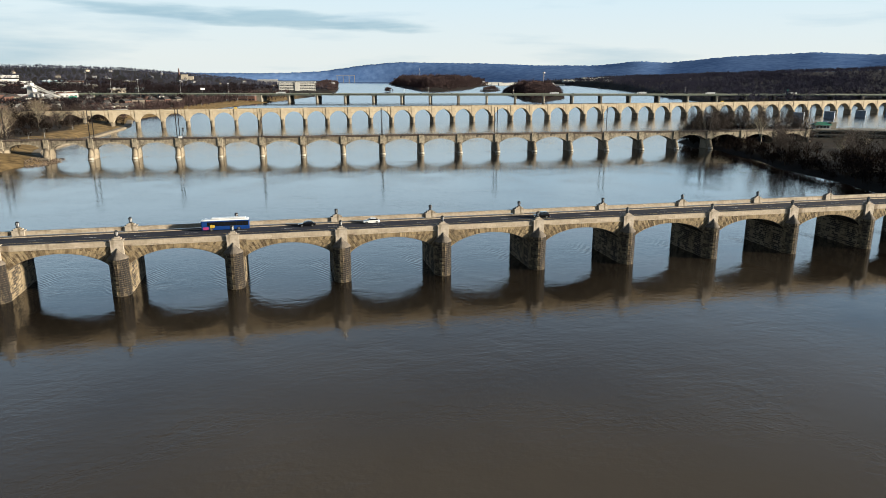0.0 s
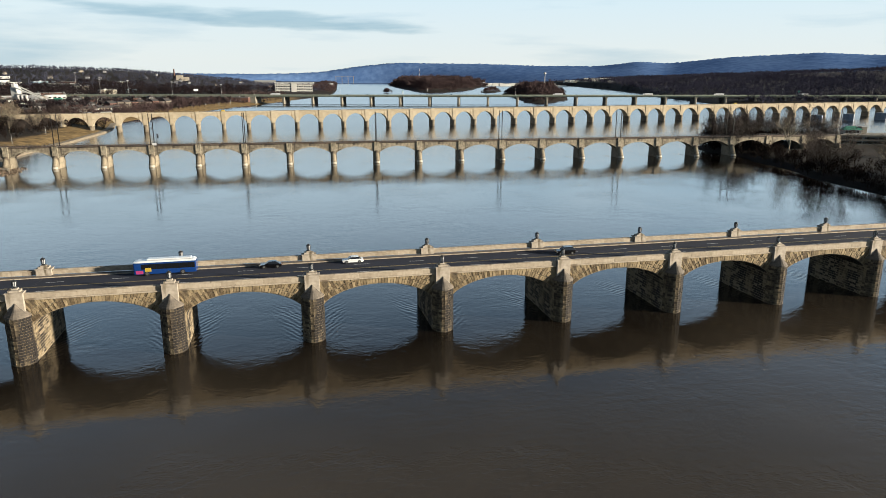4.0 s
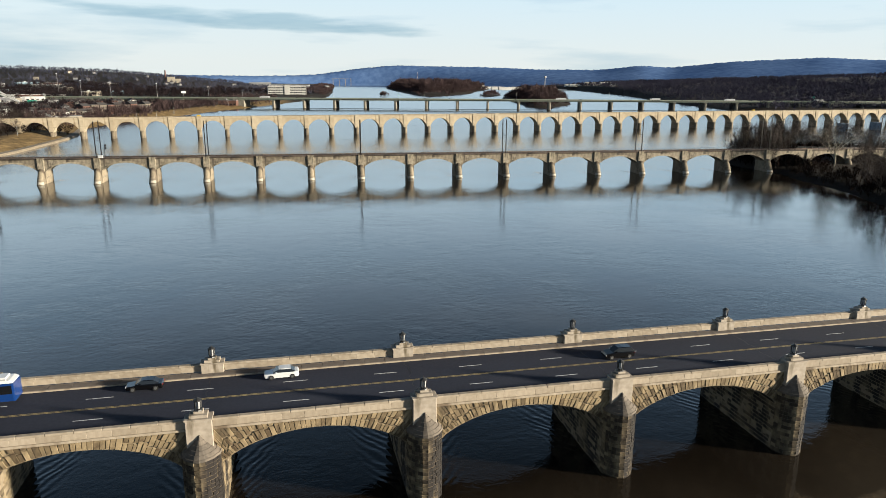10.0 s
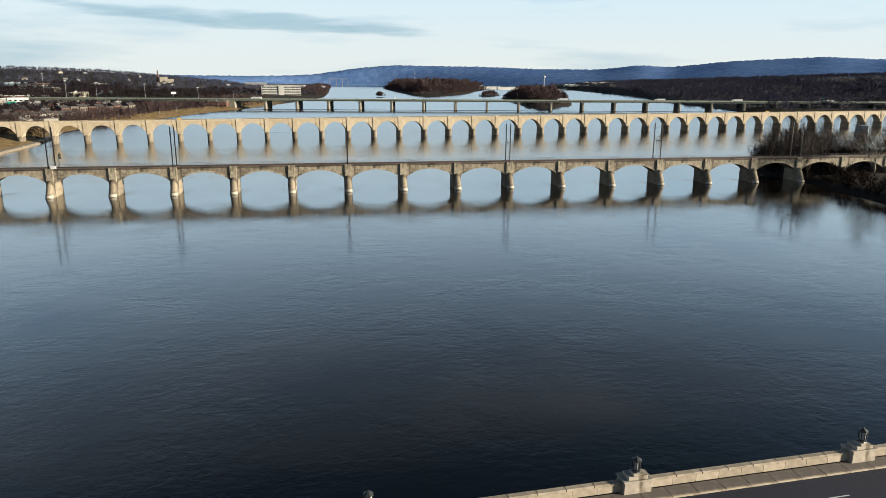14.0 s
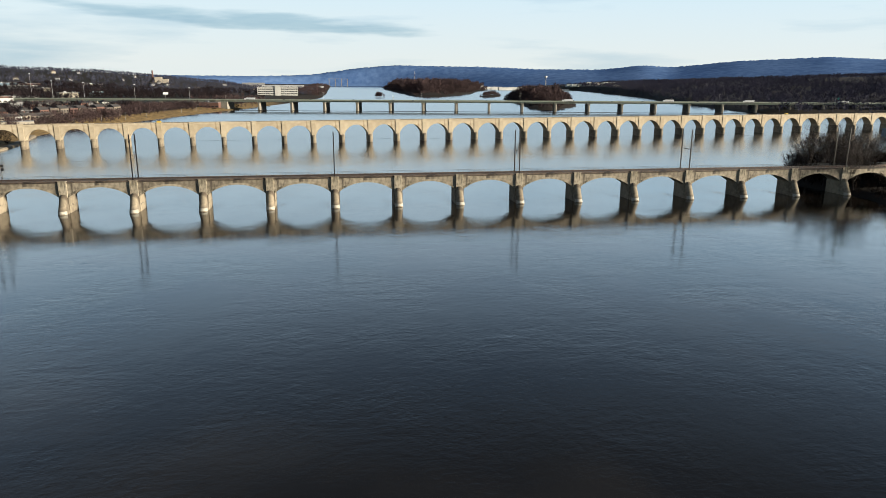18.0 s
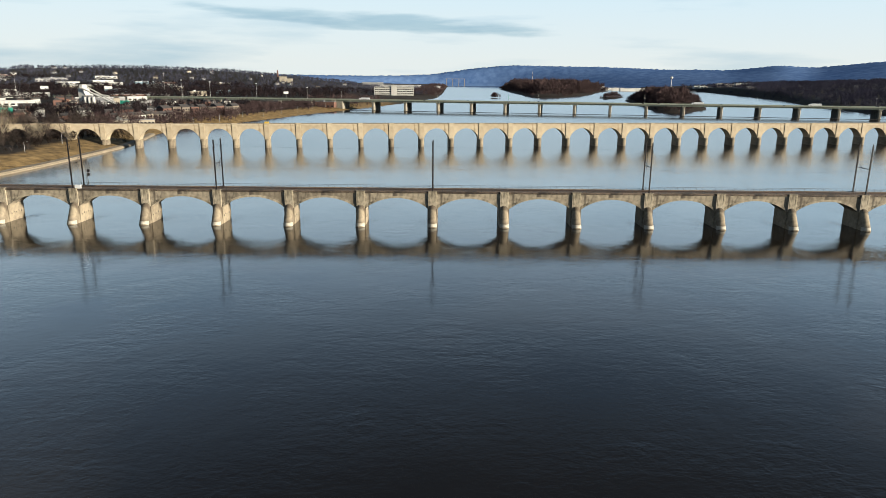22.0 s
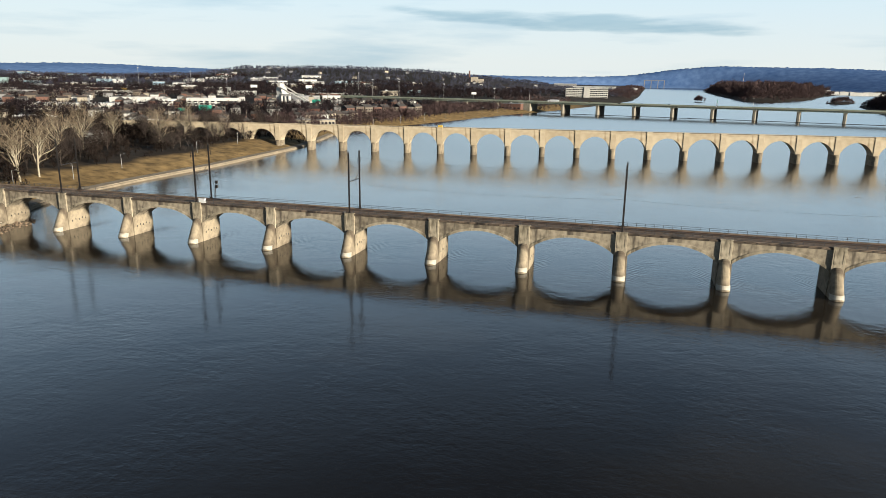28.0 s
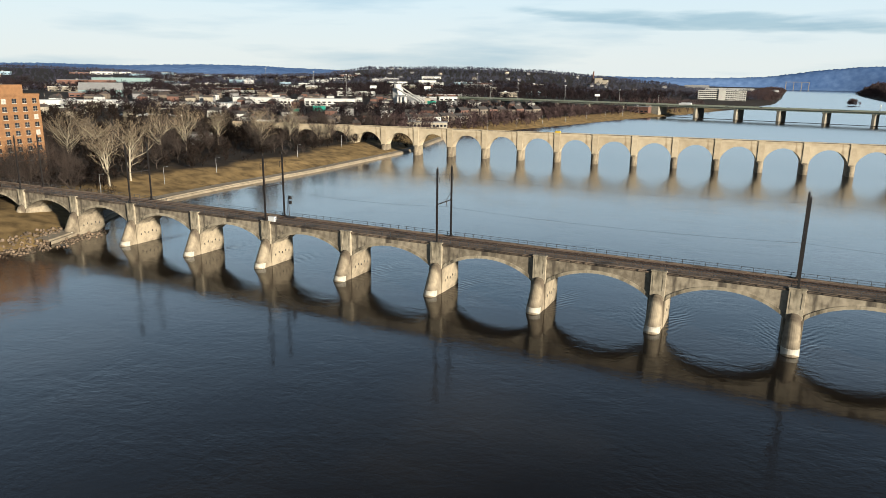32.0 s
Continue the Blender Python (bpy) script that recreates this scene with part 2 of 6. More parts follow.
M_FOOT = surface("pale_pier_foot", (0.42, 0.39, 0.33), (0.62, 0.58, 0.50), 1.2, 0.85, 0.02, 0.4, (0.3, 0.27, 0.22, 0.8, 0.6))
M_VIADUCT = surface("tan_viaduct_concrete", (0.42, 0.345, 0.235), (0.62, 0.53, 0.385), 0.35, 0.9, 0.01, 0.06, (0.28, 0.21, 0.13, 0.35, 0.60), vary=0.18)
M_BALLAST = surface("brown_ballast", (0.12, 0.075, 0.05), (0.36, 0.25, 0.17), 2.2, 0.95, 0.06, 0.1, (0.03, 0.025, 0.02, 0.2, 0.58))
M_RAIL = surface("rusty_rail", (0.07, 0.045, 0.035), (0.16, 0.10, 0.075), 3.0, 0.5, metal=0.6)
M_TIE = surface("timber_tie", (0.07, 0.055, 0.045), (0.18, 0.14, 0.11), 3.0, 0.9)
M_POLE = surface("dark_painted_steel", (0.010, 0.009, 0.010), (0.026, 0.020, 0.019), 2.0, 0.6, metal=0.2)
M_RAILING = surface("grey_steel_railing", (0.05, 0.055, 0.065), (0.11, 0.115, 0.125), 3.0, 0.5, metal=0.3)
M_GREEN_GIRDER = surface("green_girder", (0.27, 0.31, 0.23), (0.43, 0.47, 0.38), 0.5, 0.6, 0.0, 0.04)
M_GREY_CONCRETE = surface("grey_concrete", (0.22, 0.20, 0.16), (0.38, 0.35, 0.29), 0.4, 0.9, 0.0, 0.06, (0.12, 0.1, 0.08, 0.3, 0.58))
# darker concrete of the motorway pier bodies and the cable trough
M_DARK_CONCRETE = surface("dark_concrete", (0.07, 0.062, 0.05), (0.17, 0.15, 0.125), 0.4, 0.9, 0.0, 0.08, (0.05, 0.045, 0.04, 0.4, 0.55))
M_BARK_PALE = surface("pale_sycamore_bark", (0.27, 0.235, 0.165), (0.58, 0.52, 0.40), 1.4, 0.85, 0.0, 0.3)
M_TWIG_PALE = surface("pale_twig", (0.15, 0.11, 0.072), (0.30, 0.24, 0.165), 1.0, 0.9)
M_BARK_DARK = surface("dark_bark", (0.032, 0.023, 0.019), (0.075, 0.055, 0.043), 1.4, 0.9)
M_TWIG_DARK = surface("dark_twig", (0.026, 0.018, 0.015), (0.064, 0.043, 0.034), 1.0, 0.95, vary=0.3)
M_WOODS = surface("bare_woods", (0.011, 0.009, 0.011), (0.048, 0.037, 0.040), 0.35, 1.0, 0.0, 0.012, spec=0.0, island=0.35)
M_WOODS_NEAR = surface("dark_brush", (0.010, 0.008, 0.007), (0.040, 0.030, 0.026), 0.35, 1.0, 0.0, 0.02, spec=0.0, island=0.35)
# distant woods: haze put into the colour, bluer and paler than near ones
M_WOODS_RIDGE = surface("hazed_ridge_woods", (0.036, 0.039, 0.062), (0.105, 0.108, 0.150), 0.2, 1.0, 0.0, 0.006, spec=0.0, island=0.25)
M_WOODS_FAR = surface("hazed_far_woods", (0.022, 0.023, 0.040), (0.078, 0.075, 0.112), 0.2, 1.0, 0.0, 0.006, spec=0.0, island=0.2)
M_WOODS_RED = surface("reddish_bare_woods", (0.040, 0.028, 0.031), (0.130, 0.092, 0.090), 0.35, 1.0, 0.0, 0.012, spec=0.0, island=0.45)
# blue of distance haze is put into the hills' base colour
M_HILL = surface("hazed_wooded_hill", (0.085, 0.170, 0.41), (0.23, 0.365, 0.68), 0.03, 1.0, 0.0, 0.0022, spec=0.0)


# ---- helpers for things and parts ----
def mesh_of(name, bm, material):
    me = bpy.data.meshes.new(name)
    bm.to_mesh(me)
    bm.free()
    for m in (material if isinstance(material, (list, tuple)) else (material,)):
        me.materials.append(m)
    return me


def thing(name, label, category, group="", kind="", at=(0, 0, 0), turn=0.0):
    ob = new(name)
    ob.matrix_world = pose(*at, 0, 0, turn)
    return tagged(ob, label, category, group, kind)


def put(name, me, parent, label="", m=None):
    ob = new(name, me)
    ob.parent = parent
    if m is not None:
        ob.matrix_basis = m
    return tagged(ob, label) if label else ob


def part(name, bm, material, parent, label="", m=None):
    return put(name, mesh_of(name, bm, material), parent, label, m)


def box(bm, x0, x1, y0, y1, z0, z1, bevel=0.0):
    v = [bm.verts.new((x, y, z)) for z in (z0, z1) for y in (y0, y1) for x in (x0, x1)]
    fs = [bm.faces.new([v[i] for i in q]) for q in ((0, 2, 3, 1), (4, 5, 7, 6), (0, 1, 5, 4), (2, 6, 7, 3), (0, 4, 6, 2), (1, 3, 7, 5))]
    if bevel:
        es = list({e for f in fs for e in f.edges})
        bmesh.ops.bevel(bm, geom=es, offset=bevel, segments=1, affect="EDGES", profile=0.5)
    return bm


def boxes(*rows, bevel=0.0):
    bm = bmesh.new()
    for r in rows:
        box(bm, *r, bevel=bevel)
    return bm


def prism(bm, outline, z0, z1, top=None):
    """A solid on a plan outline (anticlockwise); top: another outline of as many points for the upper end."""
    a = [bm.verts.new((x, y, z0)) for x, y in outline]
    b = [bm.verts.new((x, y, z1)) for x, y in (top or outline)]
    n = len(a)
    for i in range(n):
        j = (i + 1) % n
        bm.faces.new((a[i], a[j], b[j], b[i]))
    bm.faces.new(a[::-1])
    bm.faces.new(b)
    return bm


def ring(n, r, cx=0.0, cy=0.0, ry=None, start=0.0):
    return [(cx + r * math.cos(start + 2 * math.pi * i / n), cy + (ry or r) * math.sin(start + 2 * math.pi * i / n)) for i in range(n)]


def tube(bm, a, b, ra, rb, n=6):
    a, b = Vector(a), Vector(b)
    d = (b - a).normalized()
    u = d.orthogonal().normalized()
    w = d.cross(u)
    va = [bm.verts.new(a + (u * math.cos(2 * math.pi * i / n) + w * math.sin(2 * math.pi * i / n)) * ra) for i in range(n)]
    vb = [bm.verts.new(b + (u * math.cos(2 * math.pi * i / n) + w * math.sin(2 * math.pi * i / n)) * rb) for i in range(n)]
    for i in range(n):
        j = (i + 1) % n
        bm.faces.new((va[i], va[j], vb[j], vb[i]))
    bm.faces.new(va[::-1])
    bm.faces.new(vb)
    return bm


def mesh_arrays(name, verts, faces, material):
    """A mesh from computed arrays of corners and equal-sided faces."""
    me = bpy.data.meshes.new(name)
    k = faces.shape[1]
    me.vertices.add(len(verts))
    me.vertices.foreach_set("co", np.asarray(verts, np.float32).ravel())
    me.loops.add(faces.size)
    me.loops.foreach_set("vertex_index", faces.astype(np.int32).ravel())
    me.polygons.add(len(faces))
    me.polygons.foreach_set("loop_start", np.arange(0, faces.size, k, dtype=np.int32))
    me.update(calc_edges=True)
    me.validate()
    me.materials.append(material)
    return me


# ---- ground and water ----
LEFT_BANK = ((-160, -1500), (-152, -200), (-150, 60), (-146, 200), (-139, 262), (-128, 284), (-131, 297), (-146, 325), (-151, 351), (-150, 391), (-143, 457),
             (-140, 550), (-142, 590), (-158, 680), (-152, 752), (-104, 899), (-63, 1043), (-22, 1150), (20, 1290), (85, 1500), (150, 1800), (195, 2290), (225, 2718), (330, 4100), (420, 6500),
             (-6000, 6500), (-6000, -1500))
ISLAND = ((262, -300), (268, 20), (274, 78), (284, 122), (288, 170), (299, 196), (306, 240), (314, 264), (310, 284), (311, 312), (330, 336), (376, 344), (450, 335), (540, 322),
          (640, 310), (720, 200), (700, -300))
RIGHT_BANK = ((1900, -1500), (1700, 400), (1500, 760), (1200, 822), (950, 850), (800, 882), (762, 945), (805, 1090), (862, 1310), (1030, 1790), (1150, 2250), (1290, 2860), (1240, 3600), (1150, 6500), (6500, 6500), (6500, -1500))
WOODED_A = ((498, 3171), (447, 2499), (414, 1936), (425, 1872), (490, 1890), (638, 2176), (789, 2603), (927, 2917), (960, 3300), (760, 3600), (600, 3500))
WOODED_B = ((588, 1662), (559, 1524), (517, 1326), (466, 1120), (501, 1100), (594, 1228), (706, 1504), (760, 1760), (700, 1840), (630, 1780))
WOODED_C = ((581, 1849), (590, 1810), (647, 1890), (690, 1990), (655, 2010), (610, 1945))
WOODED_D = ((290, 1848), (305, 1834), (321, 1847), (306, 1862))
LANDS = (LEFT_BANK, ISLAND, RIGHT_BANK, WOODED_A, WOODED_B, WOODED_C, WOODED_D)


def shore(poly, x, y):
    """How far inside (positive) or outside a shoreline the points lie."""
    d = np.full(x.shape, 1e9)
    inside = np.zeros(x.shape, bool)
    for (ax, ay), (bx, by) in zip(poly, poly[1:] + poly[:1]):
        ex, ey = bx - ax, by - ay
        t = np.clip(((x - ax) * ex + (y - ay) * ey) / (ex * ex + ey * ey), 0, 1)
        d = np.minimum(d, np.hypot(x - ax - t * ex, y - ay - t * ey))
        if ay != by:
            inside ^= ((ay > y) != (by > y)) & (x < (bx - ax) * (y - ay) / (by - ay) + ax)
    return np.where(inside, d, -d)


RISES = ((0, 3, 6, 12, 30, 60, 200, 700, 6000), (0, 1.3, 1.6, 3.2, 6.5, 8.0, 9.0, 14.0, 26.0)), ((0, 4, 15, 60, 400), (0, 1.5, 3.0, 4.0, 4.5)), \
    ((0, 6, 40, 300, 3000), (0, 2, 6, 12, 40)), ((0, 8, 60, 400), (0, 2.5, 7.0, 9.0))


def ground_z(x, y):
    x, y = np.asarray(x, float), np.asarray(y, float)
    z = np.full(x.shape, -60.0)
    for i, poly in enumerate(LANDS):
        d = shore(poly, x, y)
        xs, zs = RISES[min(i, 3)]
        z = np.maximum(z, np.where(d > 0, np.interp(d, xs, zs), np.maximum(d * 0.25, -4.0)))
    # low wooded ridge behind the town
    az, far = np.degrees(np.arctan2(x - 50, y)), np.hypot(x - 50, y)
    top = np.interp(az, (-75, -54, -46, -40, -35, -30, -27, -19, -13, -9, -4, -1), (58, 58, 48, 34, 34, 42, 66, 72, 64, 48, 28, 0))
    z = z + np.where(x < 400, np.maximum(top - 13, 0) * np.exp(-((far - 2750) / 650.0) ** 2), 0)
    # wooded rise behind the opposite bank, higher downstream
    rise = np.interp(az, (18, 22, 26, 31, 36, 46, 60), (0, 8, 16, 22, 30, 45, 48))
    z = z + np.where((x > 700) & (z > 2), rise * np.clip((far - 1250) / 1300.0, 0, 1) ** 1.5, 0)
    return z


def spread(*runs):
    out = []
    for a, b, step in runs:
        out.extend(np.arange(a, b, step))
    return np.array(out)


gx = spread((-6000, -1500, 250), (-1500, -400, 40), (-400, -200, 14), (-200, -90, 4), (-90, 240, 22), (240, 420, 7), (420, 900, 20), (900, 1500, 25), (1500, 6001, 250))
gy = spread((-1500, -300, 120), (-300, 0, 30), (0, 620, 7), (620, 1300, 16), (1300, 3600, 40), (3600, 6001, 240))
GX, GY = np.meshgrid(gx, gy)
GZ = ground_z(GX, GY)
ripple = np.sin(GX * 0.11 + 1.3) * np.cos(GY * 0.093) * 0.25 + np.sin(GX * 0.031) * np.sin(GY * 0.027 + 2) * 0.5
GZ = np.where(GZ > 2.5, GZ + ripple, GZ)
gi = np.arange(GX.size).reshape(GX.shape)
g_faces = np.stack([gi[:-1, :-1], gi[:-1, 1:], gi[1:, 1:], gi[1:, :-1]], -1).reshape(-1, 4)


def ground_material():
    m = surface("winter_ground", (0.014, 0.011, 0.009), (0.045, 0.034, 0.025), 0.12, 0.95, 0.0, 0.006, spec=0.1)
    n, l = m.node_tree.nodes, m.node_tree.links
    b = n["Principled BSDF"]
    old = b.inputs["Base Color"].links[0].from_socket
    # dry straw-coloured grass along the river's park, by a noise-broken mask on the height above the water
    co, sep, ns, rm, mx, gr = n.new("ShaderNodeTexCoord"), n.new("ShaderNodeSeparateXYZ"), n.new("ShaderNodeTexNoise"), n.new("ShaderNodeMapRange"), n.new("ShaderNodeMix"), n.new("ShaderNodeValToRGB")
    l.new(co.outputs["Object"], sep.inputs[0])
    ns.inputs["Scale"].default_value, ns.inputs["Detail"].default_value = 0.05, 6.0
    l.new(co.outputs["Object"], ns.inputs["Vector"])
    ad = n.new("ShaderNodeMath")
    ad.operation = "MULTIPLY_ADD"
    ad.inputs[1].default_value = 3.0
    l.new(ns.outputs["Fac"], ad.inputs[0])
    l.new(sep.outputs["Z"], ad.inputs[2])
    rm.inputs["From Min"].default_value, rm.inputs["From Max"].default_value = 8.3, 7.4
    l.new(ad.outputs[0], rm.inputs["Value"])
    east = n.new("ShaderNodeMapRange")
    east.inputs["From Min"].default_value, east.inputs["From Max"].default_value = 60.0, 20.0
    l.new(sep.outputs["X"], east.inputs["Value"])
    mul = n.new("ShaderNodeMath")
    mul.operation = "MULTIPLY"
    l.new(rm.outputs["Result"], mul.inputs[0])
    l.new(east.outputs["Result"], mul.inputs[1])
    gr.color_ramp.elements[0].position, gr.color_ramp.elements[1].position = 0.3, 0.7
    gr.color_ramp.elements[0].color, gr.color_ramp.elements[1].color = (0.048, 0.033, 0.015, 1), (0.15, 0.104, 0.047, 1)
    n2 = n.new("ShaderNodeTexNoise")
    n2.inputs["Scale"].default_value, n2.inputs["Detail"].default_value = 0.18, 6.0
    l.new(co.outputs["Object"], n2.inputs["Vector"])
    l.new(n2.outputs["Fac"], gr.inputs["Fac"])
    mx.data_type = "RGBA"
    l.new(mul.outputs[0], mx.inputs[0])
    l.new(old, mx.inputs[6])
    l.new(gr.outputs["Color"], mx.inputs[7])
    l.new(mx.outputs[2], b.inputs["Base Color"])
    return m


M_GROUND = ground_material()
ground = new("ground", mesh_arrays("ground", np.stack([GX, GY, GZ], -1).reshape(-1, 3), g_faces, M_GROUND))
tagged(ground, "winter ground with straw-coloured grass along the river banks", "ground", kind="structure")


def water_material():
    m = bpy.data.materials.new("river_water")
    m.use_nodes = True
    n, l = m.node_tree.nodes, m.node_tree.links
    b = n["Principled BSDF"]
    b.inputs["Roughness"].default_value, b.inputs["IOR"].default_value = 0.05, 1.46
    co = n.new("ShaderNodeTexCoord")
    # silt: clouds of brown sediment, browner and lighter towards upstream
    sep, silt, mr, ad, ramp = n.new("ShaderNodeSeparateXYZ"), n.new("ShaderNodeTexNoise"), n.new("ShaderNodeMapRange"), n.new("ShaderNodeMath"), n.new("ShaderNodeValToRGB")
    silt.inputs["Scale"].default_value, silt.inputs["Detail"].default_value = 0.012, 4.0
    l.new(co.outputs["Object"], silt.inputs["Vector"])
    l.new(co.outputs["Object"], sep.inputs[0])
    mr.inputs["From Min"].default_value, mr.inputs["From Max"].default_value = 0.0, -95.0
    mr.inputs["To Min"].default_value, mr.inputs["To Max"].default_value = -0.25, 0.45
    l.new(sep.outputs["Y"], mr.inputs["Value"])
    ad.operation = "ADD"
    l.new(silt.outputs["Fac"], ad.inputs[0])
    l.new(mr.outputs["Result"], ad.inputs[1])
    ramp.color_ramp.elements[0].position, ramp.color_ramp.elements[1].position = 0.25, 0.95
    ramp.color_ramp.elements[0].color, ramp.color_ramp.elements[1].color = (0.0060, 0.0046, 0.0034, 1), (0.050, 0.041, 0.030, 1)
    l.new(ad.outputs[0], ramp.inputs["Fac"])
    l.new(ramp.outputs["Color"], b.inputs["Base Color"])
    heights = []
    for sc, stretch, weight, det in ((0.75, (0.8, 1.0, 1.0), 0.32, 5.0), (0.05, (1.0, 0.6, 1.0), 0.6, 4.0), (2.2, (0.8, 1.0, 1.0), 0.13, 3.0), (0.2, (0.7, 1.0, 1.0), 0.42, 2.0)):
        mp, t, w = n.new("ShaderNodeMapping"), n.new("ShaderNodeTexNoise"), n.new("ShaderNodeMath")
        mp.inputs["Scale"].default_value = stretch
        t.inputs["Scale"].default_value, t.inputs["Detail"].default_value, t.inputs["Distortion"].default_value = sc, det, 0.4
        w.operation = "MULTIPLY_ADD"
        w.inputs[1].default_value, w.inputs[2].default_value = weight, -0.5 * weight
        l.new(co.outputs["Object"], mp.inputs["Vector"])
        l.new(mp.outputs["Vector"], t.inputs["Vector"])
        l.new(t.outputs["Fac"], w.inputs[0])
        heights.append(w.outputs[0])
    # gusts and eddies: ripples come in patches with smooth water between
    gust, gr2 = n.new("ShaderNodeTexNoise"), n.new("ShaderNodeMapRange")
    gust.inputs["Scale"].default_value, gust.inputs["Detail"].default_value, gust.inputs["Distortion"].default_value = 0.045, 3.0, 0.3
    l.new(co.outputs["Object"], gust.inputs["Vector"])
    gr2.inputs["From Min"].default_value, gr2.inputs["From Max"].default_value = 0.36, 0.66
    gr2.inputs["To Min"].default_value, gr2.inputs["To Max"].default_value = 0.4, 1.5
    l.new(gust.outputs["Fac"], gr2.inputs["Value"])
    for i in (0, 2, 3):
        gm = n.new("ShaderNodeMath")
        gm.operation = "MULTIPLY"
        l.new(heights[i], gm.inputs[0])
        l.new(gr2.outputs["Result"], gm.inputs[1])
        heights[i] = gm.outputs[0]
    a1, a2 = n.new("ShaderNodeMath"), n.new("ShaderNodeMath")
    l.new(heights[0], a1.inputs[0])
    l.new(heights[1], a1.inputs[1])
    l.new(a1.outputs[0], a2.inputs[0])
    l.new(heights[2], a2.inputs[1])
    a3 = n.new("ShaderNodeMath")
    l.new(a2.outputs[0], a3.inputs[0])
    l.new(heights[3], a3.inputs[1])
    total = a3.outputs[0]

    def math_node(op, *ins):
        q = n.new("ShaderNodeMath")
        q.operation = op
        for i, v in enumerate(ins):
            if isinstance(v, (int, float)):
                q.inputs[i].default_value = v
            else:
                l.new(v, q.inputs[i])
        return q.outputs[0]

    def ramp01(v, a, b_):
        q = n.new("ShaderNodeMapRange")
        q.interpolation_type = "SMOOTHSTEP"
        q.inputs["From Min"].default_value, q.inputs["From Max"].default_value = a, b_
        l.new(v, q.inputs["Value"])
        return q.outputs["Result"]

    # wakes: trains of small waves that spread from each pier's sides
    warp = n.new("ShaderNodeTexNoise")
    warp.inputs["Scale"].default_value, warp.inputs["Detail"].default_value = 0.16, 2.0
    l.new(co.outputs["Object"], warp.inputs["Vector"])
    for origin, angle, pitch, edge, y0, y1, size in (((0, 0, 0), 0.0, 26.8, 2.2, -3.0, 30.0, 0.15), ((-80.43, 291.21, 0), -0.0624, 26.11, 1.7, -2.0, 26.0, 0.13), ((-151.62, 554.0, 0), 0.0716, 23.23, 2.1, -2.0, 18.0, 0.1)):
        sub, rot, sp = n.new("ShaderNodeVectorMath"), n.new("ShaderNodeVectorRotate"), n.new("ShaderNodeSeparateXYZ")
        sub.operation = "SUBTRACT"
        sub.inputs[1].default_value = origin
        rot.inputs["Angle"].default_value = -angle
        l.new(co.outputs["Object"], sub.inputs[0])
        l.new(sub.outputs[0], rot.inputs["Vector"])
        l.new(rot.outputs[0], sp.inputs[0])
        d = math_node("PINGPONG", sp.outputs["X"], pitch / 2)
        y = sp.outputs["Y"]
        phase = math_node("ADD", math_node("ADD", math_node("MULTIPLY", d, 4.2), math_node("MULTIPLY", y, -2.6)), math_node("MULTIPLY", warp.outputs["Fac"], 16.0))
        reach = math_node("SUBTRACT", d, math_node("MULTIPLY", y, 0.16))
        mask = math_node("MULTIPLY", math_node("MULTIPLY", ramp01(reach, edge + 4.6, edge + 0.8), ramp01(d, edge - 0.4, edge + 0.6)), math_node("MULTIPLY", ramp01(y, y0, y0 + 5.0), ramp01(y, y1, y1 * 0.4)))
        wave = math_node("MULTIPLY", math_node("MULTIPLY", math_node("SINE", phase), mask), size)
        total = math_node("ADD", total, wave)
    bp = n.new("ShaderNodeBump")
    bp.inputs["Strength"].default_value = 1.0
    # open, wind-ruffled reaches downstream
    wind = n.new("ShaderNodeMapRange")
    wind.inputs["From Min"].default_value, wind.inputs["From Max"].default_value = 420.0, 900.0
    wind.inputs["To Min"].default_value, wind.inputs["To Max"].default_value = 0.10, 0.014
    l.new(sep.outputs["Y"], wind.inputs["Value"])
    l.new(wind.outputs["Result"], bp.inputs["Distance"])
    chop = n.new("ShaderNodeMapRange")
    chop.inputs["From Min"].default_value, chop.inputs["From Max"].default_value = 150.0, 560.0
    chop.inputs["To Min"].default_value, chop.inputs["To Max"].default_value = 0.035, 0.17
    l.new(sep.outputs["Y"], chop.inputs["Value"])
    l.new(chop.outputs["Result"], b.inputs["Roughness"])
    l.new(total, bp.inputs["Height"])
    # downstream the shading normal is leant upstream, so the water mirrors brighter sky
    normal_lean, lean, unit = n.new("ShaderNodeMapRange"), n.new("ShaderNodeCombineXYZ"), n.new("ShaderNodeVectorMath")
    normal_lean.inputs["From Min"].default_value, normal_lean.inputs["From Max"].default_value = 480.0, 950.0
    normal_lean.inputs["To Min"].default_value, normal_lean.inputs["To Max"].default_value = 0.0, -0.05
    l.new(sep.outputs["Y"], normal_lean.inputs["Value"])
    lean.inputs["Z"].default_value = 1.0
    l.new(normal_lean.outputs["Result"], lean.inputs["Y"])
    unit.operation = "NORMALIZE"
    l.new(lean.outputs[0], unit.inputs[0])
    l.new(unit.outputs[0], bp.inputs["Normal"])
    l.new(bp.outputs["Normal"], b.inputs["Normal"])
    return m


wbm = bmesh.new()
wv = [wbm.verts.new(p) for p in ((-6000, -1500, 0), (6000, -1500, 0), (6000, 6000, 0), (-6000, 6000, 0))]
wbm.faces.new(wv)
water = tagged(new("water", mesh_of("water", wbm, water_material())), "wide calm brown river reflecting the pale sky", "river", kind="structure")


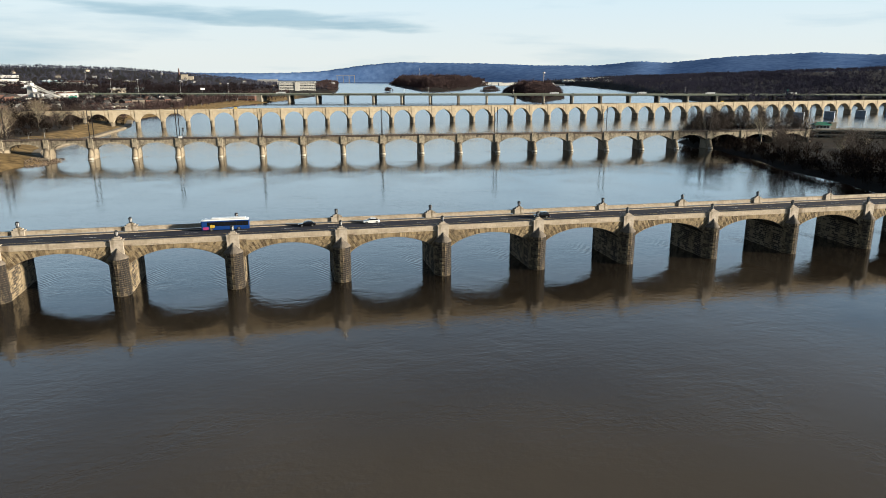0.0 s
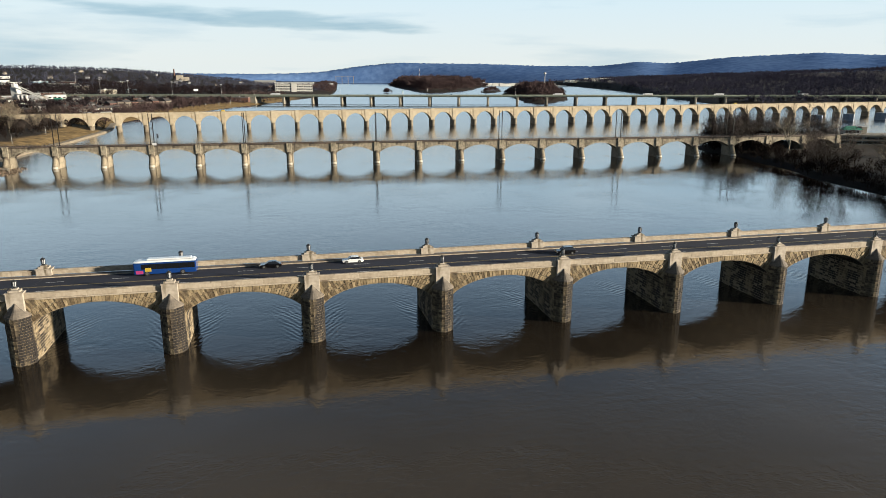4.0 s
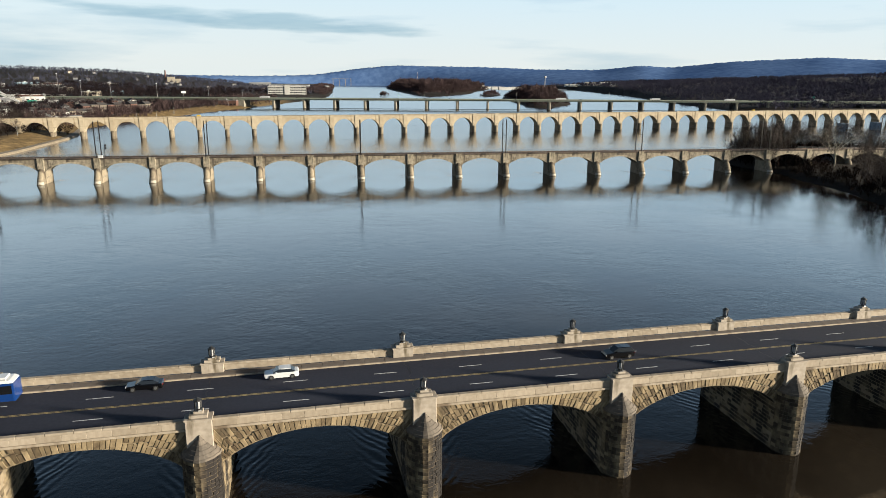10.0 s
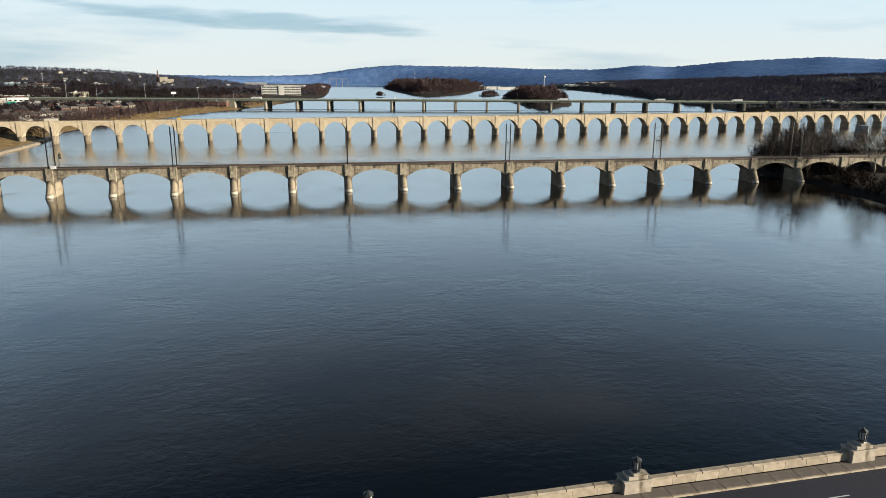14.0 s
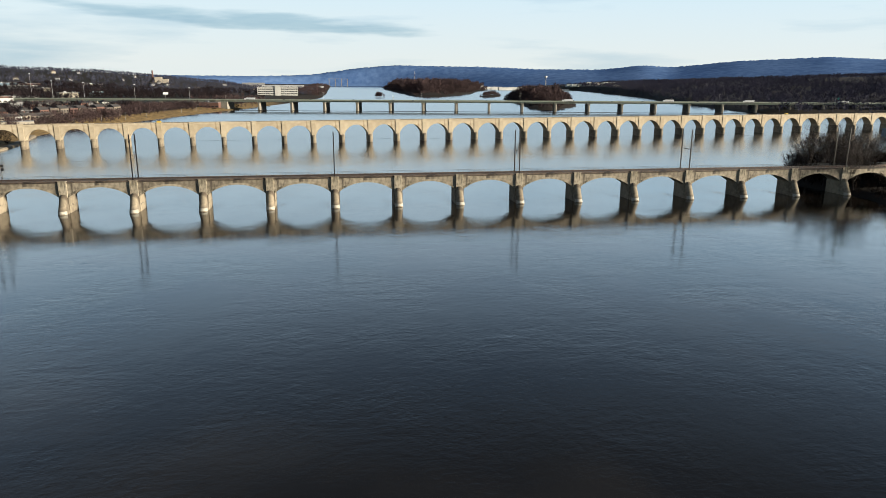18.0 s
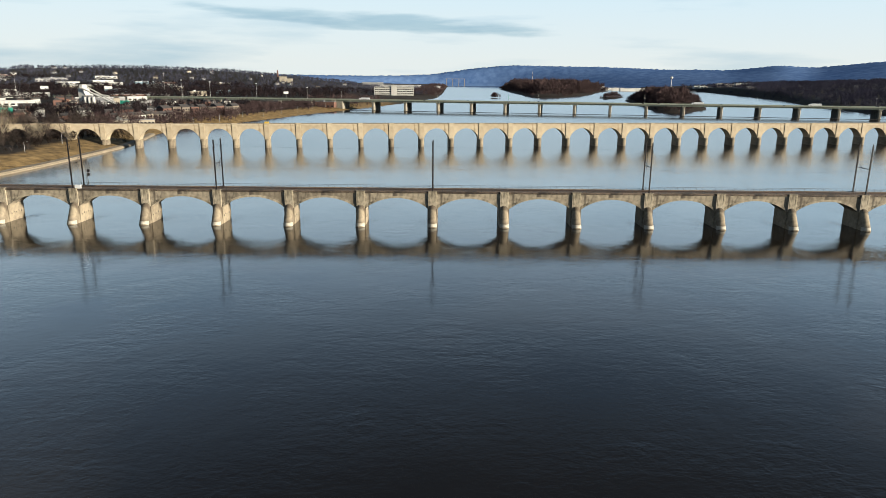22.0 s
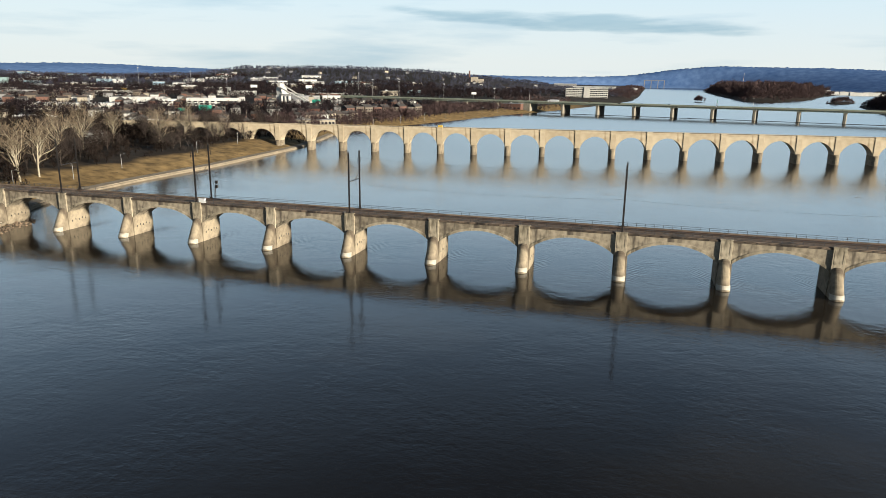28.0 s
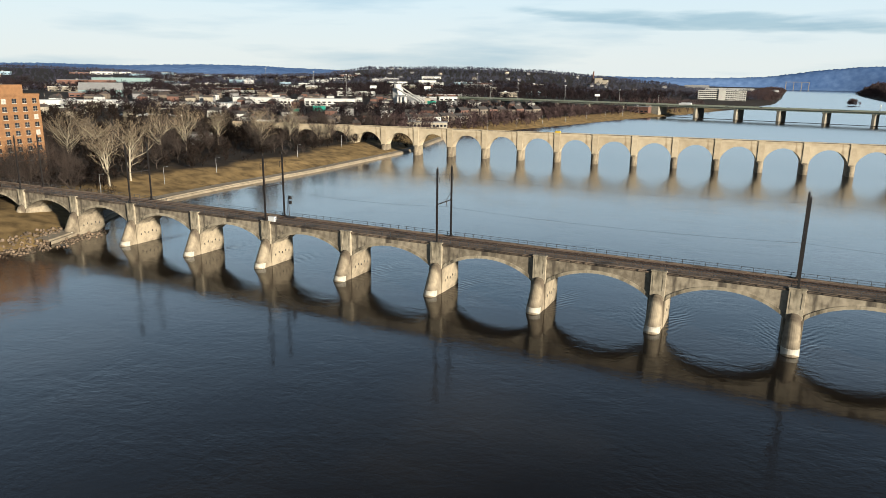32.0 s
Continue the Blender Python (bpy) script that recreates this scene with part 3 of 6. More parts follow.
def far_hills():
    """Wooded ridge on the horizon, with its treeline; the blue of haze is in its colour."""
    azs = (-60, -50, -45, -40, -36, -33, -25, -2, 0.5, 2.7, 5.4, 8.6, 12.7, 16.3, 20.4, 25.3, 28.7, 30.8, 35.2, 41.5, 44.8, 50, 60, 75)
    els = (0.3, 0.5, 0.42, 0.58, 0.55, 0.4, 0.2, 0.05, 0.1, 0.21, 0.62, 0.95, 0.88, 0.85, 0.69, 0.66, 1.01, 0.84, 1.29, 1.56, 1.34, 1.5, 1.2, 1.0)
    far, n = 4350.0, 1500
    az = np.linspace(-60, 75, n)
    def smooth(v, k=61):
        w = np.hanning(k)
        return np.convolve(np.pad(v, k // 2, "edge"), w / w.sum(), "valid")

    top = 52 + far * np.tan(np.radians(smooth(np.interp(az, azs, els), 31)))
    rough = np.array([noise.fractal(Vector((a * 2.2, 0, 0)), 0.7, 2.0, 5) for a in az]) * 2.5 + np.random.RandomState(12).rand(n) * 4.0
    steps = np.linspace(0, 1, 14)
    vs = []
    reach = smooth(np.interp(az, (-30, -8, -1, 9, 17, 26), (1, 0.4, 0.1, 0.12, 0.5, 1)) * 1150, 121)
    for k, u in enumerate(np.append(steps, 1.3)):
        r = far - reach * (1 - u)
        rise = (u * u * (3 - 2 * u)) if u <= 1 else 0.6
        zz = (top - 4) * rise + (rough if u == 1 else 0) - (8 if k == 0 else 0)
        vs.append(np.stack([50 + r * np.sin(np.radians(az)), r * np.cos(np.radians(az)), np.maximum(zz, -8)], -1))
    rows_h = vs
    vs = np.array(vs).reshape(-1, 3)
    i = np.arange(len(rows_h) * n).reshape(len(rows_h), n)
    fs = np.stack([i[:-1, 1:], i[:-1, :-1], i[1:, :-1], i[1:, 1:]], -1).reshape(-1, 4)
    return tagged(new("backdrop", mesh_arrays("backdrop", vs, fs, M_HILL)), "wooded ridge of hills on the horizon, tinted blue for haze", "hills", kind="structure")


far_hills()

# ---- stone road bridge ----
S1, W1, DECK1 = 26.8, 16.0, 12.1
SPRING1, CROWN1, LEDGE1 = 7.2, 10.9, 12.05
HALF1 = S1 / 2 - 2.22
K1 = range(-6, 12)
road_bridge = thing("road_bridge", "long stone arch road bridge with tan masonry and cast parapets", "bridge")


def soffit(x, half, spring, crown, power=1.5):
    """Height of an arch's underside at x from its middle; the power flattens its haunches (1: half an ellipse, 2: a parabola)."""
    return spring + (crown - spring) * math.sqrt(max(0.0, 1 - (x / half) ** 2)) ** power


def arch_points(half, spring, crown, n=24, power=1.5):
    return [(-half * math.cos(math.pi * i / n), soffit(-half * math.cos(math.pi * i / n), half, spring, crown, power)) for i in range(n + 1)]


def arch_wall(bm, pitch, half, spring, crown, top, y0, y1, low, n=24, power=1.5):
    """One span: a wall with an arch through it, from y0 to y1, centred on x = 0, with the barrel under it."""
    pts = arch_points(half, spring, crown, n, power)
    low_l, low_r = [(-half, low)], [(half, low)]
    line = low_l + pts + low_r
    for y, flip in ((y0, 1), (y1, -1)):
        a = [bm.verts.new((x, y, z)) for x, z in line]
        b = [bm.verts.new((x, y, top)) for x, z in line]
        e0 = [bm.verts.new((-pitch / 2, y, z)) for z in (low, top)]
        e1 = [bm.verts.new((pitch / 2, y, z)) for z in (low, top)]
        quads = [(a[i], a[i + 1], b[i + 1], b[i]) for i in range(1, len(line) - 2)]
        quads += [(e0[0], a[0], a[1], b[1], e0[1]), (a[-1], e1[0], e1[1], b[-2], a[-2])]
        for q in quads:
            bm.faces.new(q if flip > 0 else q[::-1])
        for v in (b[0], b[-1]):
            bm.verts.remove(v)
    f, g = [[bm.verts.new((x, y, z)) for x, z in line] for y in (y0, y1)]
    for i in range(len(line) - 1):
        bm.faces.new((f[i + 1], f[i], g[i], g[i + 1]))
    return bm


NOSE1 = [(-2.18, -0.5), (-2.08, -1.25), (-1.45, -2.15), (-0.6, -2.75), (0.0, -2.93), (0.6, -2.75), (1.45, -2.15), (2.08, -1.25), (2.18, -0.5)]


def masonry(bm, line, z0, z1, course, mean, rng, proud=0.07, gap=0.035):
    """Courses of separate rough blocks laid on the outside of a plan line."""
    seg = [(Vector(p), Vector(q)) for p, q in zip(line, line[1:])]
    n = max(1, round((z1 - z0) / course))
    for c in range(n):
        a0, a1 = z0 + (z1 - z0) * c / n + gap / 2, z0 + (z1 - z0) * (c + 1) / n - gap / 2
        for p, q in seg:
            length = (q - p).length
            d = (q - p) / length
            out = Vector((d.y, -d.x))
            s = 0.0
            first = rng.uniform(0.4, 1.0) * mean if length > mean else length
            while s < length - 0.05:
                e = min(length, s + (first if s == 0 else rng.uniform(0.6, 1.5) * mean))
                if length - e < 0.3:
                    e = length
                o, ins = rng.uniform(0.25, 1.0) * proud, min(0.05, (e - s) * 0.15)
                corners = []
                g0, g1 = (0.0 if s == 0 else gap / 2), (0.0 if e == length else gap / 2)
                i0, i1 = (0.0 if s == 0 else ins), (0.0 if e == length else ins)
                for sa, za in ((s + g0, a0), (e - g1, a0), (e - g1, a1), (s + g0, a1)):
                    w = p + d * sa
                    corners.append(bm.verts.new((w.x, w.y, za)))
                face = []
                for sa, za in ((s + g0 + i0, a0 + ins), (e - g1 - i1, a0 + ins), (e - g1 - i1, a1 - ins), (s + g0 + i0, a1 - ins)):
                    w = p + d * sa + out * (o * rng.uniform(0.75, 1.2))
                    face.append(bm.verts.new((w.x, w.y, za)))
                bm.faces.new(face)
                for i in range(4):
                    j = (i + 1) % 4
                    bm.faces.new((corners[i], corners[j], face[j], face[i]))
                s = e
    return bm


def mirrored(line, y):
    return [(-a, y - b) for a, b in line]


def build_piers():
    rng = random.Random(3)
    outline = NOSE1 + [(-a, W1 - b) for a, b in NOSE1]
    variants = []
    for v in range(3):
        core = mesh_of("pier_core", prism(bmesh.new(), outline, -4.0, 9.25), M_MORTAR)
        bm = bmesh.new()
        masonry(bm, NOSE1, -0.9, 9.2, 0.52, 0.85, rng, 0.12)
        masonry(bm, [(2.18, -0.5), (2.18, W1 + 0.5)], -0.9, 7.6, 0.55, 1.1, rng, 0.10)
        masonry(bm, [(-2.18, W1 + 0.5), (-2.18, -0.5)], -0.9, 7.6, 0.55, 1.1, rng, 0.10)
        masonry(bm, [(-a, W1 - b) for a, b in NOSE1], -0.9, 9.2, 0.52, 0.85, rng, 0.12)
        blocks = mesh_of("masonry_blocks", bm, M_STONE)
        variants.append((core, blocks))
    caps = []
    for sgn in (1, -1):
        cap = bmesh.new()
        for i, (s0, s1, z0, z1) in enumerate(((1.08, 1.05, 9.2, 9.48), (1.0, 0.84, 9.48, 9.86), (0.80, 0.64, 9.86, 10.26), (0.60, 0.42, 10.26, 10.70), (0.38, 0.22, 10.70, 11.15), (0.18, 0.03, 11.15, 11.7))):
            def scaled(s):
                pts = [(a * s, -1.12 + (b + 1.12) * s) for a, b in NOSE1]
                pts = pts + [(2.18 * s, -0.3), (-2.18 * s, -0.3)]
                return pts if sgn > 0 else [(-a, W1 - b) for a, b in pts]
            prism(cap, scaled(s0), z0, z1, scaled(s1))
        caps.append(mesh_of("cutwater_cap", cap, M_CAP))
    ped = []
    for near in (True, False):
        bm = bmesh.new()
        o, sg = (0.0, 1) if near else (W1, -1)
        def b(x0, x1, y0, y1, z0, z1, bev):
            ya, yb = sorted((o + sg * y0, o + sg * y1))
            box(bm, x0, x1, ya, yb, z0, z1, bev)
        b(-1.5, 1.5, -1.05, 0.62, 8.6, 13.55, 0.05)
        b(-1.62, 1.62, -1.17, 0.72, 13.55, 13.72, 0.04)
        b(-1.05, 1.05, -0.85, 0.55, 13.72, 14.12, 0.05)
        b(-0.55, 0.55, -0.5, 0.5, 14.12, 14.42, 0.04)
        ped.append(mesh_of("pedestal", bm, M_PEDESTAL))
    for k in K1:
        m = pose(k * S1, 0, 0)
        core, blocks = variants[k % 3]
        pier = put("pier", core, road_bridge, "rough ashlar bridge pier with pointed cutwaters", m)
        tagged(put("masonry_blocks", blocks, pier), kind="stuff")
        for cap in caps:
            put("cutwater_cap", cap, pier, "stepped stone cutwater cap")
        put("pedestal", ped[0], pier, "pale limestone pedestal")
        put("pedestal", ped[1], pier, "pale limestone pedestal")


def radial_stones(rng):
    """Outlines (in x, z) of the stones of one spandrel: rough radial voussoirs with rubble above them up to the ledge."""
    n = 58
    u = [-1 + 2 * i / n + (rng.uniform(-0.006, 0.006) if 0 < i < n else 0) for i in range(n + 1)]
    feet, tops = [], []
    for w in u:
        ang = w * math.pi / 2 * 0.985
        x = HALF1 * math.sin(ang)
        z = soffit(x, HALF1, SPRING1, CROWN1)
        feet.append((x, z))
        lean = w * 0.95
        dx, dz = math.sin(lean), math.cos(lean)
        run = (LEDGE1 - z) / dz
        tx = x + dx * run
        lim = S1 / 2 - 1.45
        if abs(tx) > lim:
            run = (lim - abs(x)) / abs(dx) if abs(dx) > 1e-6 else run
            tx = math.copysign(lim, tx)
        tops.append((tx, z + dz * run))
    out = []
    for i in range(n):
        f0, f1, t0, t1 = feet[i], feet[i + 1], tops[i], tops[i + 1]
        length = 0.5 * (math.dist(f0, t0) + math.dist(f1, t1))
        cuts = [0.0]
        while length - cuts[-1] > 1.7:
            cuts.append(cuts[-1] + rng.uniform(0.85, 1.5))
        cuts.append(length)
        for a, b in zip(cuts, cuts[1:]):
            if b - a < 0.12:
                continue
            fa, fb = a / length, b / length
            mix = lambda p, q, s: (p[0] + (q[0] - p[0]) * s, p[1] + (q[1] - p[1]) * s)
            out.append([mix(f0, t0, fa), mix(f1, t1, fa), mix(f1, t1, fb), mix(f0, t0, fb)])
    # filling between the last radial line and the pedestal
    for sg in (-1, 1):
        x0, x1 = HALF1 * 0.999, S1 / 2 - 1.45
        z = SPRING1
        while z < LEDGE1 - 2.9:
            h = rng.uniform(0.5, 0.8)
            q = [(x0, z), (x1, z), (x1, z + h), (x0, z + h)]
            out.append(q if sg > 0 else [(-a, b) for a, b in q[::-1]])
            z += h
    return out


def stone(bm, quad, y, depth, rng):
    cx, cz = sum(p[0] for p in quad) / 4, sum(p[1] for p in quad) / 4
    size = min(math.dist(quad[0], quad[1]) + math.dist(quad[2], quad[3]), math.dist(quad[1], quad[2]) * 2) / 2
    s0, s1 = 1 - min(0.2, 0.045 / max(size, 0.1)), 1 - min(0.35, 0.11 / max(size, 0.1))
    back, front = [], []
    for x, z in quad:
        back.append(bm.verts.new((cx + (x - cx) * s0, y, cz + (z - cz) * s0)))
        front.append(bm.verts.new((cx + (x - cx) * s1, y - depth * rng.uniform(0.7, 1.15), cz + (z - cz) * s1)))
    bm.faces.new(front)
    for i in range(4):
        j = (i + 1) % 4
        bm.faces.new((back[i], back[j], front[j], front[i]))


def build_spans():
    rng = random.Random(11)
    wall = mesh_of("spandrel_wall", arch_wall(bmesh.new(), S1, HALF1, SPRING1, CROWN1, LEDGE1, -0.32, W1 + 0.42, -4.0), M_POINTING)
    # barrel courses under the arch
    bar = bmesh.new()
    pts = arch_points(HALF1 - 0.01, SPRING1, CROWN1 - 0.01, 22)
    for (xa, za), (xb, zb) in zip(pts, pts[1:]):
        y = -0.25
        while y < W1 + 0.2:
            e = min(W1 + 0.35, y + rng.uniform(0.9, 1.6))
            o = rng.uniform(0.01, 0.05)
            c = [(xa * 0.998, y + .02, za - o), (xb * 0.998, y + .02, zb - o), (xb * 0.998, e - .02, zb - o), (xa * 0.998, e - .02, za - o)]
            bar.faces.new([bar.verts.new(p) for p in c])
            y = e
    bar = mesh_of("barrel_stones", bar, M_STONE)
    quads = radial_stones(rng)
    singles, joined = [], bmesh.new()
    for q in quads:
        bm = bmesh.new()
        d = rng.uniform(0.08, 0.2)
        stone(bm, q, -0.34, d, rng)
        stone(joined, q, -0.34, d, rng)
        singles.append(mesh_of("voussoir", bm, M_VOUSSOIR))
    joined = mesh_of("voussoirs", joined, M_VOUSSOIR_JOINED)
    ledge = mesh_of("ledge_course", boxes((-S1 / 2 + 1.5, S1 / 2 - 1.5, -0.62, -0.2, LEDGE1, LEDGE1 + 0.3), bevel=0.04), M_PARAPET)
    x, nb, nc = -S1 / 2 + 1.52, 9, 8
    wb, wc = (S1 - 3.04) / nb, (S1 - 3.04) / nc
    block = mesh_of("parapet_block", boxes((0.006, wb - 0.006, -0.46, 0.10, LEDGE1 + 0.3, 13.14), bevel=0.02), M_PARAPET_BLOCK)
    coping = mesh_of("coping_stone", boxes((0.006, wc - 0.006, -0.52, 0.15, 13.14, 13.42), bevel=0.05), M_PARAPET_BLOCK)
    core = mesh_of("parapet", boxes((x, -x, -0.42, 0.06, LEDGE1 + 0.3, 13.38)), M_MORTAR)
    bm = bmesh.new()
    for i in range(nb):
        box(bm, x + i * wb + 0.012, x + (i + 1) * wb - 0.012, -0.46, 0.10, LEDGE1 + 0.3, 13.12)
    for i in range(nc):
        box(bm, x + i * wc + 0.012, x + (i + 1) * wc - 0.012, -0.56, 0.20, 13.12, 13.42)
    rest = mesh_of("parapet_blocks", bm, M_PARAPET)
    for k in K1[:-1]:
        m = pose((k + 0.5) * S1, 0, 0)
        span = put("arch_span", wall, road_bridge, "segmental stone arch with rubble spandrels", m)
        tagged(put("barrel_stones", bar, span), kind="stuff")
        put("ledge_course", ledge, span, "tan cast ledge course")
        for m2 in (pose((k + 0.5) * S1, 0, 0), pose((k + 0.5) * S1, W1, 0, 0, 0, 180)):
            wall_top = put("parapet", core, road_bridge, "tan jointed parapet", m2)
            if -1 <= k <= 5:
                for i in range(nb):
                    put("parapet_block", block, wall_top, "", pose(x + i * wb, 0, 0))
                for i in range(nc):
                    put("coping_stone", coping, wall_top, "", pose(x + i * wc, 0, 0))
            else:
                tagged(put("parapet_blocks", rest, wall_top), kind="stuff")
        if k in (1, 2):
            for me in singles:
                put("voussoir", me, span)
        else:
            tagged(put("voussoirs", joined, span), kind="stuff")


def build_road():
    x0, x1 = K1[0] * S1, K1[-1] * S1
    part("roadway", boxes((x0, x1, 1.7, 14.2, LEDGE1 - 0.3, DECK1)), M_ASPHALT, road_bridge, "dark asphalt roadway")
    rng = random.Random(5)
    for y0, y1 in ((0.12, 1.68), (14.22, W1 - 0.12)):
        n = int((x1 - x0) / 2.98)
        slab = mesh_of("sidewalk_slab", boxes((0.015, 2.965, y0 + (0.2 if y0 < 5 else 0.2), y1 - 0.0, LEDGE1 - 0.2, DECK1 + 0.17), bevel=0.02), M_WALKWAY)
        kerb = mesh_of("kerb_stone", boxes((0.01, 2.97, (y1 if y0 < 5 else y0) - 0.12, (y1 if y0 < 5 else y0) + 0.14, LEDGE1 - 0.2, DECK1 + 0.19), bevel=0.03), M_PARAPET)
        for i in range(n):
            put("sidewalk_slab", slab, road_bridge, "", pose(x0 + i * 2.98, 0, 0))
            if y0 > 5:
                put("kerb_stone", kerb, road_bridge, "", pose(x0 + i * 2.98, 0, 0))
        if y0 < 5:
            part("kerb", boxes((x0, x1, y1 - 0.1, y1 + 0.14, LEDGE1 - 0.2, DECK1 + 0.19)), M_PARAPET, road_bridge)
    dash = mesh_of("lane_dash", boxes((-1.65, 1.65, -0.07, 0.07, DECK1 - 0.01, DECK1 + 0.006)), M_WHITE_LINE)
    x = 38.0 - 12.3 * 15
    while x < x1:
        for y in (4.85, 10.75):
            if x > x0:
                put("lane_dash", dash, road_bridge, "", pose(x, y, 0))
        x += 12.3
    for y in (7.66, 7.94):
        part("centre_line", boxes((x0, x1, y - 0.045, y + 0.045, DECK1 - 0.01, DECK1 + 0.006)), M_YELLOW_LINE, road_bridge, "yellow centre line")
    for k in K1[1:-1]:
        for y in range(1):
            bm = bmesh.new()
            pts = [(rng.uniform(-0.35, 0.35), 1.9 + i * (12.1 / 14)) for i in range(15)]
            for (xa, ya), (xb, yb) in zip(pts, pts[1:]):
                v = [bm.verts.new((q, r, DECK1 + 0.004)) for q, r in ((xa - .05, ya), (xa + .05, ya), (xb + .05, yb), (xb - .05, yb))]
                bm.faces.new(v)
            part("tar_seam", bm, M_TAR, road_bridge, "", pose(k * S1, 0, 0))


def build_lantern():
    lamp = thing("street_lamp", "short black iron lantern with pale glass on a stone pedestal", "street lamp", "lanterns along the road bridge")
    part("base", prism(prism(bmesh.new(), ring(8, 0.40), 0, 0.12, ring(8, 0.36)), ring(8, 0.22), 0.12, 0.30, ring(8, 0.27)), M_IRON, lamp)
    part("glass", prism(bmesh.new(), ring(8, 0.29), 0.30, 1.25, ring(8, 0.33)), M_LAMP_GLASS, lamp, "pale frosted glass")
    bar = mesh_of("bar", tube(bmesh.new(), (0, 0, 0.28), (0.03, 0, 1.27), 0.045, 0.045, 4), M_IRON)
    for i in range(8):
        a = i * math.pi / 4
        put("bar", bar, lamp, "", pose(0.315 * math.cos(a), 0.315 * math.sin(a), 0, 0, 0, math.degrees(a)))
    bm = prism(bmesh.new(), ring(8, 0.42), 1.25, 1.36)
    prism(bm, ring(8, 0.40), 1.36, 1.6, ring(8, 0.12))
    part("cap", bm, M_IRON, lamp)
    part("finial", tube(bmesh.new(), (0, 0, 1.58), (0, 0, 1.78), 0.05, 0.02, 6), M_IRON, lamp)
    return lamp


build_piers()
build_spans()
build_road()
lantern = build_lantern()
grown = Matrix.Diagonal((1.1, 1.1, 0.98, 1))
lantern.matrix_world = pose(K1[0] * S1, 0, 14.42) @ grown
for k in K1:
    for y in (0.0, W1):
        if (k, y) != (K1[0], 0.0):
            copy_thing(lantern, pose(k * S1, y, 14.42, 0, 0, 7 * k % 45) @ grown)

# ---- concrete railway bridge ----
A2, S2 = math.degrees(-0.0624), 26.11
O2 = Vector((-80.43, 291.21, 0))
D2 = Vector((math.cos(-0.0624), math.sin(-0.0624), 0))
N2 = Vector((-D2.y, D2.x, 0))
J2 = range(-6, 19)
DECK2, FACE2, BACK2 = 12.15, 3.7, 12.2
rail_bridge = thing("railway_bridge", "weathered concrete railway bridge of many low arches", "bridge", at=tuple(O2), turn=A2)


